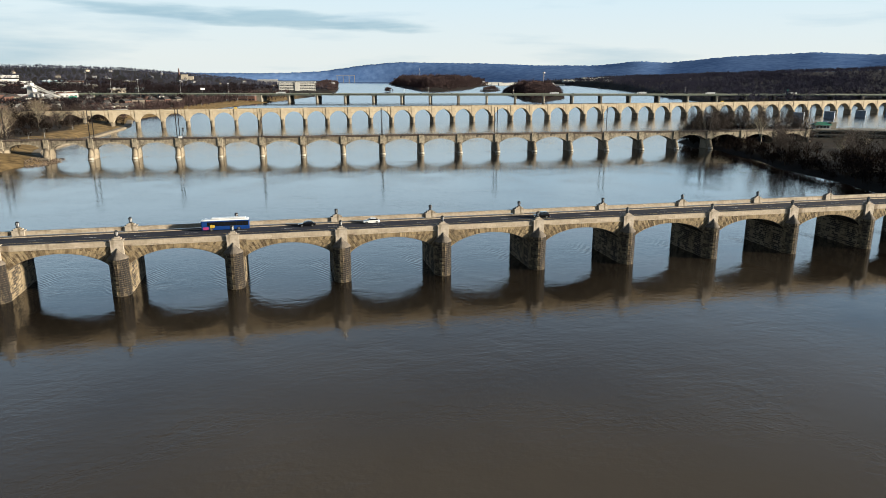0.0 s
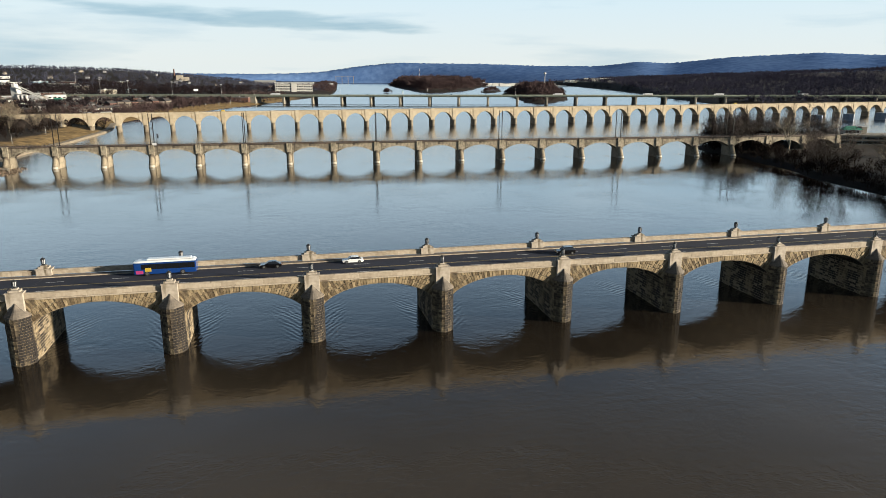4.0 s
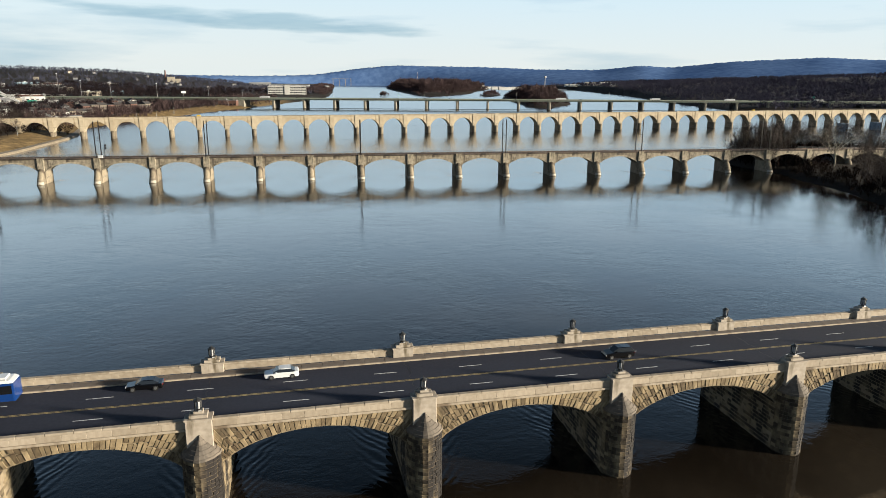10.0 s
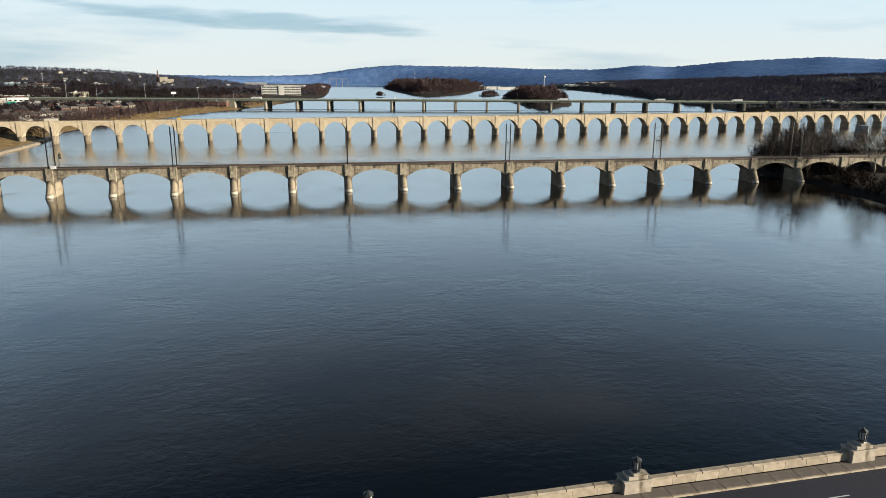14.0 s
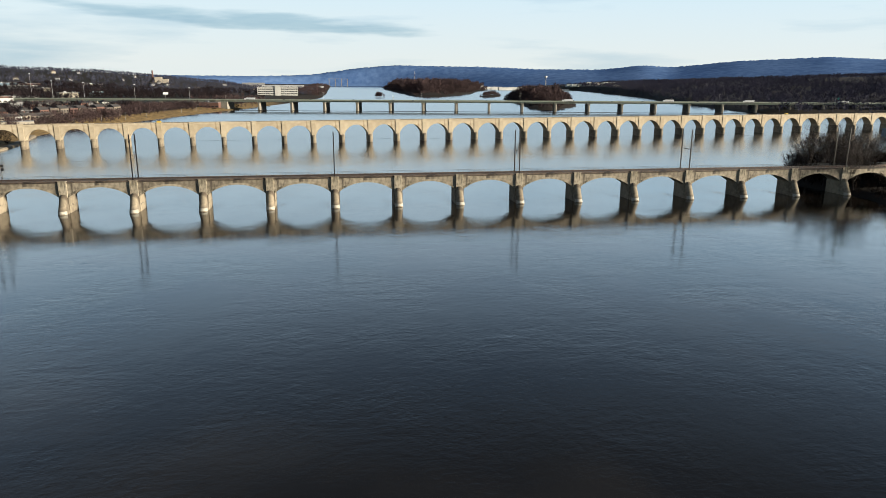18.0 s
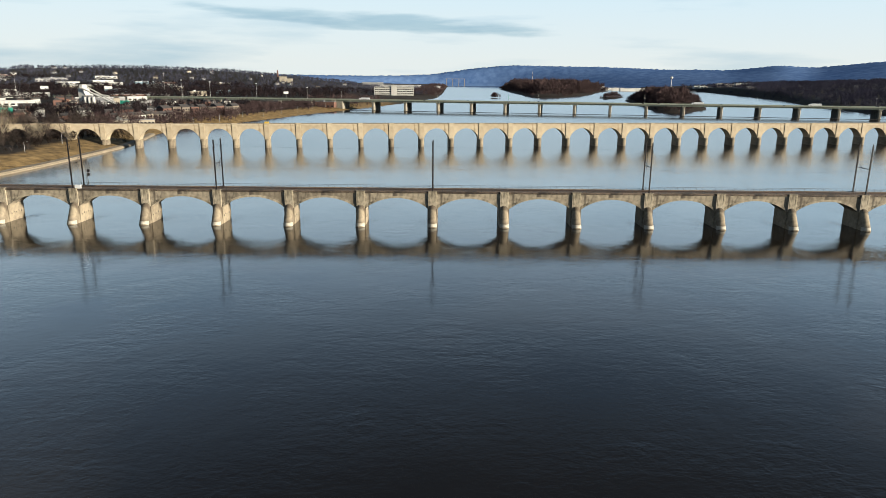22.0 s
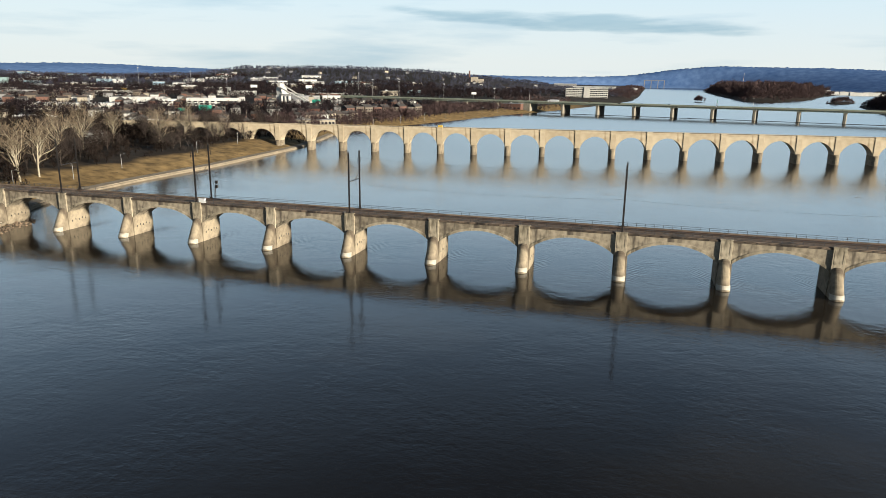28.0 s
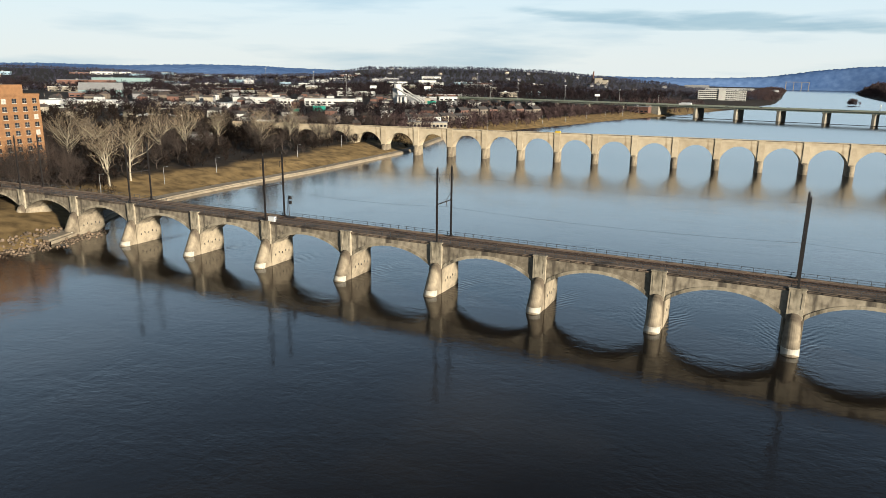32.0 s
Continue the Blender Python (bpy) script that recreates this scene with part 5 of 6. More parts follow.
def town_woods(x, y):
    d = shore(LEFT_BANK, x, y)
    patch = np.sin(x * 0.012 + 1) * np.cos(y * 0.010) + np.sin(x * 0.004 - y * 0.006)
    return (d > 55) & ~((x > -60) & (x < 150) & (y > 1560) & (y < 1800)) & (patch > -0.25) & (y + x * 0.2 > 560)


woods("bare_woods", "dark leafless woods between the houses of the town", 6200, (-1500, 120, 520, 2000), town_woods, 8, 15, 1, M_WOODS)
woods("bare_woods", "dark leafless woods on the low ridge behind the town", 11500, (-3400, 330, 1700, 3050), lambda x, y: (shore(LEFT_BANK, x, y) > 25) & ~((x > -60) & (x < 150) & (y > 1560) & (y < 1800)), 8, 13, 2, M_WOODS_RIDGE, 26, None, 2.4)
woods("bare_woods", "dark leafless trees close to the brick building and warehouses", 1000, (-760, -200, 290, 640), inside(LEFT_BANK, 62), 7, 13, 3, M_WOODS_NEAR, 120)
woods("bare_woods", "reddish leafless trees along the river bank", 620, (-200, 330, 1180, 3600), lambda x, y: inside(LEFT_BANK, 3, 80)(x, y) & ~((x > -80) & (x < 170) & (y > 1380) & (y < 1810)), 9, 16, 4, M_WOODS_RED, 90)
woods("bare_woods", "reddish leafless trees in front of the riverside row houses", 560, (-260, 20, 640, 1120), lambda x, y: inside(LEFT_BANK, 6, 66)(x, y) & ((y < 860) | (shore(LEFT_BANK, x, y) > 16)), 6, 12, 14, M_WOODS_RED, 110)
woods("bare_woods", "dark leafless brush behind the arches of the tall viaduct", 190, (-290, -138, 572, 660), inside(LEFT_BANK, 5, 90), 3, 8, 18, M_WOODS_NEAR, 90)
woods("bare_woods", "dark leafless thicket at the end of the railway bridge", 330, (-330, -150, 150, 352), inside(LEFT_BANK, 12), 5, 13, 15, M_WOODS_NEAR, 110)
woods("bare_woods", "dark leafless brush above the park lawn", 1150, (-310, -160, 315, 640), inside(LEFT_BANK, 27), 2.5, 7.5, 16, M_WOODS_NEAR, 90)
for seed, poly, n, lab, lo, hi in ((5, WOODED_A, 1300, "a long wooded river island", 24, 38), (6, WOODED_B, 560, "a narrow wooded river island", 20, 30), (7, WOODED_C, 70, "a small wooded islet", 15, 21), (8, WOODED_D, 22, "a tiny wooded islet", 12, 15)):
    xs_, ys_ = [p[0] for p in poly], [p[1] for p in poly]
    woods("bare_woods", "reddish-brown leafless trees covering " + lab, n, (min(xs_), max(xs_), min(ys_), max(ys_)), inside(poly, 1), lo * 0.6, hi, seed, M_WOODS_RED, 170, None if poly is WOODED_D else poly)
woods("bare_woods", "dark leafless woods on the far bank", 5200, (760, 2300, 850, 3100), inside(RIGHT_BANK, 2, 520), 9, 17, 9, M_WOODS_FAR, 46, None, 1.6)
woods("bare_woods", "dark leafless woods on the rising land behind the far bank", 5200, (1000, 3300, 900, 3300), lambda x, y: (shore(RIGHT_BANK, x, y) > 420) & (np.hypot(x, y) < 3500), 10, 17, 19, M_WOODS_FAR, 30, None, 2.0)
woods("bare_woods", "dense leafless thicket covering the island", 900, (265, 640, 10, 345), lambda x, y: (shore(ISLAND, x, y) > 2) & ~((x > 336) & (x < 600) & (y > 95) & (y < 335)) & ((y < 262) | (shore(ISLAND, x, y) > 10)), 4, 10, 10, M_WOODS_NEAR, 110)
woods("bare_woods", "dark reddish leafless thicket at the island's tip", 150, (308, 400, 274, 343), inside(ISLAND, 2), 7, 14, 23, M_WOODS_NEAR, 130)
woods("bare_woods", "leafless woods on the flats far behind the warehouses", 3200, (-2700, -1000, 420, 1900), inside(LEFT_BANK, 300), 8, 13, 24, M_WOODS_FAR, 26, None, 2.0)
woods("bare_woods", "low dark leafless brush along the island's shore", 420, (258, 440, -60, 435), inside(ISLAND, 0.4, 15), 3, 8, 17, M_WOODS_NEAR, 90)


# ---- buildings ----
def paint(name, c, r=0.8, coarse=0.05):
    return surface(name, tuple(v * 0.78 for v in c), tuple(min(0.85, v * 1.1) for v in c), 0.3, r, 0.0, coarse, vary=0.2)


WALLS = [paint(n, c) for n, c in (("white_siding", (0.66, 0.66, 0.64)), ("cream_wall", (0.45, 0.40, 0.32)), ("grey_wall", (0.30, 0.30, 0.31)), ("red_brick", (0.17, 0.085, 0.062)), ("tan_brick", (0.20, 0.165, 0.13)), ("blue_wall", (0.25, 0.36, 0.46)))]
ROOFS = [paint(n, c, 0.9) for n, c in (("dark_shingle", (0.06, 0.055, 0.055)), ("brown_shingle", (0.085, 0.068, 0.062)), ("grey_membrane", (0.30, 0.30, 0.31)), ("white_membrane", (0.72, 0.73, 0.73)))]
M_ORANGE_BRICK = surface("orange_brick", (0.20, 0.100, 0.042), (0.32, 0.165, 0.070), 0.8, 0.9, 0.01, 0.06)
M_WINDOW = surface("dark_window_glass", (0.015, 0.018, 0.022), (0.04, 0.045, 0.055), 0.3, 0.15, spec=0.6, vary=0.3)
M_BLIND = surface("window_blind", (0.40, 0.38, 0.34), (0.60, 0.58, 0.53), 0.4, 0.7)
M_TEAL = paint("teal_metal", (0.22, 0.32, 0.33))
M_GREEN_ROOF = paint("green_metal_roof", (0.05, 0.28, 0.19))
M_SIGN_GREEN = paint("green_sign", (0.02, 0.30, 0.22))
M_SIGN_WHITE = paint("white_sign", (0.75, 0.76, 0.78))
M_YELLOW = paint("yellow_paint", (0.62, 0.42, 0.03))
M_GALV = surface("galvanised_steel", (0.24, 0.25, 0.26), (0.38, 0.39, 0.40), 1.0, 0.5, metal=0.5)
M_STEEL_GREY = paint("weathered_grey_steel", (0.30, 0.30, 0.29))


def z_at(x, y):
    return float(ground_z(np.array([x]), np.array([y]))[0])


def gable(bm, w, d, h, rise, over=0.4):
    a = [(-w / 2 - over, -d / 2 - over, h), (w / 2 + over, -d / 2 - over, h), (w / 2 + over, d / 2 + over, h), (-w / 2 - over, d / 2 + over, h), (-w / 2 - over, 0, h + rise), (w / 2 + over, 0, h + rise)]
    v = [bm.verts.new(p) for p in a]
    for q in ((0, 1, 5, 4), (2, 3, 4, 5), (3, 0, 4), (1, 2, 5), (3, 2, 1, 0)):
        bm.faces.new([v[i] for i in q])
    return bm


PANE = {}


def window_mesh(w, h, mat):
    key = (round(w, 2), round(h, 2), mat.name)
    if key not in PANE:
        PANE[key] = mesh_of("window", boxes((-w / 2, w / 2, -0.06, 0.06, 0, h)), mat)
    return PANE[key]


def house(x, y, w, d, h, turn, wall, roof, pitched, label, group, windows=3, floors=1, category="house", name="house"):
    b = thing(name, label, category, group, at=(x, y, z_at(x, y) - 0.3), turn=turn)
    part("wall", boxes((-w / 2, w / 2, -d / 2, d / 2, 0, h + 0.3)), wall, b)
    if pitched:
        part("roof", gable(bmesh.new(), w, d, h + 0.3, min(w, d) * 0.32), roof, b, "pitched shingle roof")
        part("chimney", boxes((w * 0.2, w * 0.2 + 0.8, -0.5, 0.5, h, h + min(w, d) * 0.32 + 1.3)), WALLS[3], b)
    else:
        part("roof", boxes((-w / 2 - 0.15, w / 2 + 0.15, -d / 2 - 0.15, d / 2 + 0.15, h + 0.3, h + 0.7)), roof, b, "flat roof")
        if w > 18:
            part("rooftop_unit", boxes((-w * 0.2, -w * 0.2 + 4, -2, 2, h + 0.7, h + 2.6), bevel=0.1), M_GALV, b)
    for f in range(floors):
        for i in range(windows):
            ww = min(1.6, w / windows * 0.5) if w < 18 else w / windows * 0.6
            me = window_mesh(ww, 1.5 if w < 18 else 1.8, M_WINDOW)
            put("window", me, b, "", pose(-w / 2 + (i + 0.5) * w / windows, -d / 2 - 0.02, 1.3 + f * 3.1))
    return b


trng = random.Random(77)
taken = []


def free(x, y, r):
    if any(abs(x - a) < r + q and abs(y - b) < r + q for a, b, q in taken):
        return False
    taken.append((x, y, r))
    return True


for x, y, r in ((-209, 360, 40), (-620, 715, 55), (-534, 764, 85), (-355, 1011, 30), (-428, 939, 40), (-186, 694, 36), (-242, 482, 14), (49, 1740, 75)):
    taken.append((x, y, r))


def brick_tower():
    b = thing("apartment_building", "tall orange-brick apartment block with rows of dark windows", "building", at=(-214.0, 331.0, 7.0))
    w, h = 46.0, 34.0
    part("wall", boxes((-22, 0, -w / 2, w / 2, 0, h)), M_ORANGE_BRICK, b)
    part("parapet", boxes((-22.2, 0.2, w / 2 - 0.5, w / 2 + 0.2, h, h + 0.9), (-0.5, 0.2, -w / 2 - 0.2, w / 2 - 0.5, h, h + 0.9), (-22.2, -21.5, -w / 2, w / 2 - 0.5, h, h + 0.9), (-21.5, -0.5, -w / 2 - 0.2, -w / 2 + 0.5, h, h + 0.9)), M_ORANGE_BRICK, b)
    part("penthouse", boxes((-19, -3.5, -8, 18.5, h, h + 4.6)), M_ORANGE_BRICK, b, "brick rooftop penthouse")
    part("penthouse_door", boxes((-3.52, -3.4, 2, 4.5, h + 0.6, h + 3.4)), M_BLIND, b)
    pane = mesh_of("window", boxes((-0.05, 0.06, -0.95, 0.95, 0, 1.9)), M_WINDOW)
    blind = mesh_of("window", boxes((-0.05, 0.07, -0.95, 0.95, 0, 1.9)), M_BLIND)
    sill = mesh_of("window_sill", boxes((0.0, 0.22, -1.1, 1.1, -0.2, 0.0)), M_BLIND)
    side = mesh_of("window", boxes((-0.95, 0.95, -0.06, 0.05, 0, 1.9)), M_WINDOW)
    mull = mesh_of("window_frame", boxes((0.05, 0.1, -0.04, 0.04, 0, 1.9), (0.05, 0.1, -0.95, 0.95, 0.9, 0.98)), M_STEEL_GREY)
    for f in range(10):
        for c in range(10):
            m = pose(0, -w / 2 + 2.2 + c * 4.6, 1.4 + f * 3.3)
            win = put("window", blind if trng.random() < (0.45 if f in (0, 7) else 0.05) else pane, b, "", m)
            put("window_sill", sill, win)
            put("window_frame", mull, win)
        for c in range(4):
            put("window", side, b, "", pose(-19.2 + c * 5.4, -w / 2, 1.4 + f * 3.3))


brick_tower()


def office():
    b = thing("office_building", "long pale grey office block with dark ribbon windows", "building", at=(45.0, 1741.0, 6.0), turn=4)
    part("wall", boxes((-47, 47, -14, 14, 0, 21.5)), M_OFFICE, b, "pale grey concrete facade")
    part("stair_tower", boxes((-7, 6, -16, 10, 0, 24.5)), M_OFFICE, b)
    part("rooftop_plant", boxes((-24, -9, -6, 8, 21.5, 25), (8, 20, -4, 8, 21.5, 24.2)), WALLS[2], b)
    part("parapet", boxes((-47.3, 47.3, -14.3, -14, 21.5, 22.3)), M_OFFICE, b)
    for f in range(5):
        for x0, x1 in ((-46, -8), (7, 46)):
            part("window", boxes((x0, x1, -14.12, -13.9, 2.2 + f * 4.1, 4.1 + f * 4.1)), M_WINDOW, b, "dark ribbon window")
            mull = [(x0 + (i + 1) * (x1 - x0) / 9 - 0.25, x0 + (i + 1) * (x1 - x0) / 9 + 0.25, -14.3, -14.1, 2.2 + f * 4.1, 4.1 + f * 4.1) for i in range(8)]
            part("mullion", boxes(*mull), M_OFFICE, b)


M_OFFICE = paint("pale_office_concrete", (0.56, 0.55, 0.52))
office()


def batch_plant():
    b = thing("concrete_plant", "white concrete batching plant with a sloping conveyor", "industrial plant", at=(-355, 1016, 9.5), turn=-12)
    part("silo_tower", boxes((-14, -6, -7, 7, 0, 24), (-13, -9, -5, 5, 24, 29)), WALLS[0], b, "white silo tower")
    bm = bmesh.new()
    v = [bm.verts.new(p) for y in (-8, 8) for p in ((-6, y, 0), (16, y, 0), (16, y, 8), (-6, y, 15))]
    for q in ((0, 1, 2, 3), (7, 6, 5, 4), (3, 2, 6, 7), (1, 5, 6, 2), (0, 3, 7, 4)):
        bm.faces.new([v[i] for i in q])
    part("shed", bm, WALLS[2], b, "grey sloping shed")
    for x0, z0, x1, z1 in ((-10, 26, 30, 6), (-12, 18, 22, 14)):
        part("conveyor", tube(bmesh.new(), (x0, 6, z0), (x1, 6, z1), 1.0, 1.0, 6), WALLS[0], b)
    for x in (-2, 4, 10):
        part("hopper", prism(bmesh.new(), ring(8, 2.2, x, -10.5), 5, 13, ring(8, 2.2, x, -10.5)), WALLS[0], b, "white round hopper")
        part("hopper_leg", boxes((x - 1.6, x - 1.2, -10.7, -10.3, 0, 5), (x + 1.2, x + 1.6, -10.7, -10.3, 0, 5)), M_STEEL_GREY, b)
    part("conveyor", tube(bmesh.new(), (-8, -9, 25), (44, -9, 3), 1.2, 1.2, 6), WALLS[0], b)
    for x in (10, 26, 38):
        part("trestle", boxes((x - 0.4, x + 0.4, -9.6, -8.4, 0, 24 - (x + 8) * 0.42)), M_STEEL_GREY, b)
    for i in range(6):
        part("window", boxes((-4 + i * 3.4, -2.6 + i * 3.4, -8.1, -8, 3 + (i % 2) * 4, 5 + (i % 2) * 4)), M_WINDOW, b)


batch_plant()

house(-620, 712, 84, 30, 7.5, 38, WALLS[0], ROOFS[3], False, "long low white warehouse with a flat roof", "warehouses", 10, 1, "warehouse", "warehouse")
house(-534, 770, 150, 34, 6.0, 32, WALLS[0], ROOFS[3], False, "very long low white warehouse with a flat roof", "warehouses", 16, 1, "warehouse", "warehouse")
house(-1329, 1455, 130, 60, 12, 40, M_TEAL, M_TEAL, False, "huge teal metal shed", "sheds", 3, 1, "shed", "shed")
house(-830, 940, 60, 34, 9, 42, M_TEAL, ROOFS[2], True, "large teal metal shed with a pitched roof", "sheds", 3, 1, "shed", "shed")
house(-1203, 1241, 108, 40, 14, 40, WALLS[3], ROOFS[2], False, "long orange-red brick mill building", "mills", 12, 2, "building", "mill_building")
house(-428, 945, 66, 22, 9, 22, WALLS[0], ROOFS[3], False, "long white two-storey commercial building", "commercial buildings", 9, 2, "building", "commercial_building")
house(-470, 905, 24, 16, 8, 22, WALLS[0], ROOFS[3], False, "small white office building", "commercial buildings", 5, 2, "building", "commercial_building")
house(-190, 704, 46, 12, 4.6, 20, WALLS[1], ROOFS[2], False, "long low building with white columns between windows", "commercial buildings", 14, 1, "building", "commercial_building")
house(-244, 484, 14, 10, 6.5, 55, WALLS[2], ROOFS[0], False, "small grey stone pavilion among the trees", "pavilions", 4, 1, "building", "pavilion")
house(-53, 1134, 30, 12, 8, -14, WALLS[3], ROOFS[2], False, "small red-brick pumping station at the bridge end", "pumping stations", 5, 1, "building", "pumping_station")
house(-60, 3050, 90, 30, 16, 0, WALLS[2], ROOFS[3], False, "pale far industrial hall", "far halls", 4, 1, "building", "industrial_hall")
house(60, 2700, 150, 40, 12, -6, WALLS[0], ROOFS[3], False, "long pale far industrial hall", "far halls", 6, 1, "building", "industrial_hall")

# row of brick houses by the river road
for i in range(9):
    x, y = -190 + i * 6.4, 806 + i * 11.2
    house(x, y, 11, 10, trng.uniform(9, 11), 60, WALLS[4 if i % 3 else 3], ROOFS[i % 2], i % 2 == 0, "narrow tan-brick row house facing the river road", "row houses", 3, 3)
for i in range(8):
    x, y = -196 + i * 4.0, 716 + i * 10.5
    house(x - 12, y, 9, 9, trng.uniform(6, 8), 66, WALLS[(0, 1, 4)[i % 3]], ROOFS[i % 2], True, "small pale row house facing the river road", "row houses", 2, 2)
LOOKS = (("white wooden house with a dark roof", 0, 0), ("cream house with a brown shingle roof", 1, 1), ("grey house with a dark shingle roof", 2, 0), ("red-brick house with a dark roof", 3, 0), ("tan-brick house with a brown roof", 4, 1))
n = 0
while n < 140:
    x, y = trng.uniform(-760, -185), trng.uniform(590, 1120)
    if float(shore(LEFT_BANK, np.array([x]), np.array([y]))[0]) < 60 or not free(x, y, 6.5):
        continue
    text, wi, ri = LOOKS[trng.randrange(5)]
    house(x, y, trng.uniform(8, 14), trng.uniform(8, 11), trng.uniform(4.5, 8), trng.choice((25, 115)) + trng.uniform(-4, 4), WALLS[wi], ROOFS[ri], True, "small " + text + " in the town", "town houses", 3, 1)
    n += 1
n = 0
while n < 96:
    x, y = trng.uniform(-1700, -330), trng.uniform(880, 2050)
    if not free(x, y, 22):
        continue
    w = trng.uniform(20, 70)
    wi, ri = trng.choice((0, 0, 0, 1, 2, 3, 5)), trng.choice((2, 3, 3))
    house(x, y, w, trng.uniform(14, 30), trng.uniform(5, 9), trng.uniform(15, 50), WALLS[wi], ROOFS[ri], False, ("white", "cream", "grey", "red-brick", "tan-brick", "blue-grey")[wi] + " flat-roofed commercial building among bare trees", "commercial buildings", 4, 1, "building", "commercial_building")
    n += 1
n = 0
while n < 34:
    x, y = trng.uniform(-2500, 60), trng.uniform(2000, 2420)
    if not free(x, y, 12):
        continue
    text, wi, ri = LOOKS[trng.randrange(3)]
    house(x, y, trng.uniform(9, 14), 9, trng.uniform(4.5, 6), trng.uniform(0, 60), WALLS[wi], ROOFS[ri], True, "far " + text + " on the wooded ridge", "ridge houses", 3, 1)
    n += 1
for i in range(16):
    a, r = radians(15 + i * 0.75 + trng.uniform(-0.2, 0.2)), trng.uniform(2950, 3150)
    x, y = 50 + r * math.sin(a), r * math.cos(a)
    house(x, y, trng.uniform(25, 70), 16, trng.uniform(9, 16), 0, WALLS[0], ROOFS[3], False, "white far building on the opposite shore", "far shore buildings", 4, 1, "building", "building")
n = 0
while n < 26:
    x, y = trng.uniform(1100, 2600), trng.uniform(1500, 3000)
    if float(shore(RIGHT_BANK, np.array([x]), np.array([y]))[0]) < 30 or not free(x, y, 20):
        continue
    house(x, y, trng.uniform(9, 30), 10, trng.uniform(4, 7), trng.uniform(-30, 10), WALLS[2], ROOFS[2], False, "pale building showing through the far bank's woods", "far bank buildings", 4, 1, "building", "building")
    n += 1


# ---- island buildings ----
def garage():
    b = thing("parking_garage", "low concrete parking garage with open dark decks", "parking garage", at=(444, 284, 3.6), turn=-24)
    for f in range(3):
        part("deck", boxes((-52, 52, -18, 18, f * 3.0, f * 3.0 + 0.4)), M_GREY_CONCRETE, b)
        part("barrier", boxes((-52, 52, -18.2, -18, f * 3.0 + 0.4, f * 3.0 + 1.3), (-52.2, -52, -18, 18, f * 3.0 + 0.4, f * 3.0 + 1.3)), M_GREY_CONCRETE, b)
    col = mesh_of("column", boxes((-0.4, 0.4, -0.4, 0.4, 0, 6)), M_GREY_CONCRETE)
    for i in range(11):
        for y in (-17.4, 0, 17.4):
            put("column", col, b, "", pose(-50 + i * 10, y, 0))


garage()


def kiosk():
    b = thing("kiosk", "small white kiosk with a green hipped metal roof", "kiosk", at=(427, 297, 9.9), turn=-20)
    part("wall", boxes((-6, 6, -4, 4, 0, 3.2)), WALLS[0], b)
    bm = bmesh.new()
    prism(bm, [(-7, -5), (7, -5), (7, 5), (-7, 5)], 3.2, 5.6, [(-3, -0.3), (3, -0.3), (3, 0.3), (-3, 0.3)])
    part("roof", bm, M_GREEN_ROOF, b, "green metal roof")
    for i in range(4):
        part("window", boxes((-5 + i * 2.6, -3.2 + i * 2.6, -4.1, -4, 1, 2.6)), M_WINDOW, b)
    part("annex", boxes((6.2, 10, -3, 4, 0, 5.4)), WALLS[1], b)


kiosk()


def old_pier(x, y):
    b = thing("old_bridge_pier", "lone old blue-grey stone pier standing in the river", "bridge pier", "old piers in the river")
    b.matrix_world = pose(x, y, 0, 0, 0, 4)
    part("shaft", prism(bmesh.new(), [(-4.2, 0), (0, -3), (4.2, 0), (4.2, 9), (-4.2, 9)], -4, 7.6, [(-3.8, 0), (0, -2.6), (3.8, 0), (3.8, 8.6), (-3.8, 8.6)]), M_OLD_STONE, b)
    part("cap", prism(bmesh.new(), [(-4.1, 0), (0, -2.9), (4.1, 0), (4.1, 8.9), (-4.1, 8.9)], 7.6, 8.2), M_OLD_STONE, b)


M_OLD_STONE = surface("blue_grey_stone", (0.16, 0.20, 0.26), (0.36, 0.42, 0.50), 0.5, 0.9, 0.03, 0.1)
for x, y in ((605, 533), (656, 543), (710, 553), (764, 563), (818, 573)):
    old_pier(x, y)


# ---- low dam along the motorway bridge ----
dam = thing("low_dam", "low dark concrete dam crossing the river", "dam", at=tuple(O4), turn=math.degrees(A4R))
for i in range(12):
    part("sill", boxes((i * 80 - 60, i * 80 + 20, -6, -4, -2, 0.5)), M_POLE, dam)

# ---- masts, signs, street lights ----
def mast(x, y, h, label, group, top="lights", name="light_mast"):
    z = max(z_at(x, y), 0.2)
    b = thing(name, label, "mast", group, at=(x, y, z - 0.2))
    part("pole", tube(bmesh.new(), (0, 0, 0), (0, 0, h), 0.3 if top == "lights" else 0.13, 0.16 if top == "lights" else 0.08, 6), M_GALV, b)
    if top == "lights":
        part("lamp_ring", prism(bmesh.new(), ring(8, 1.6), h - 0.6, h + 0.3), M_SIGN_WHITE, b)
    else:
        part("arm", tube(bmesh.new(), (0, 0, h), (1.8, 0, h + 0.3), 0.07, 0.05, 4), M_GALV, b)
        part("lamp_head", boxes((1.6, 2.5, -0.15, 0.15, h + 0.2, h + 0.4)), M_GALV, b)
    return b


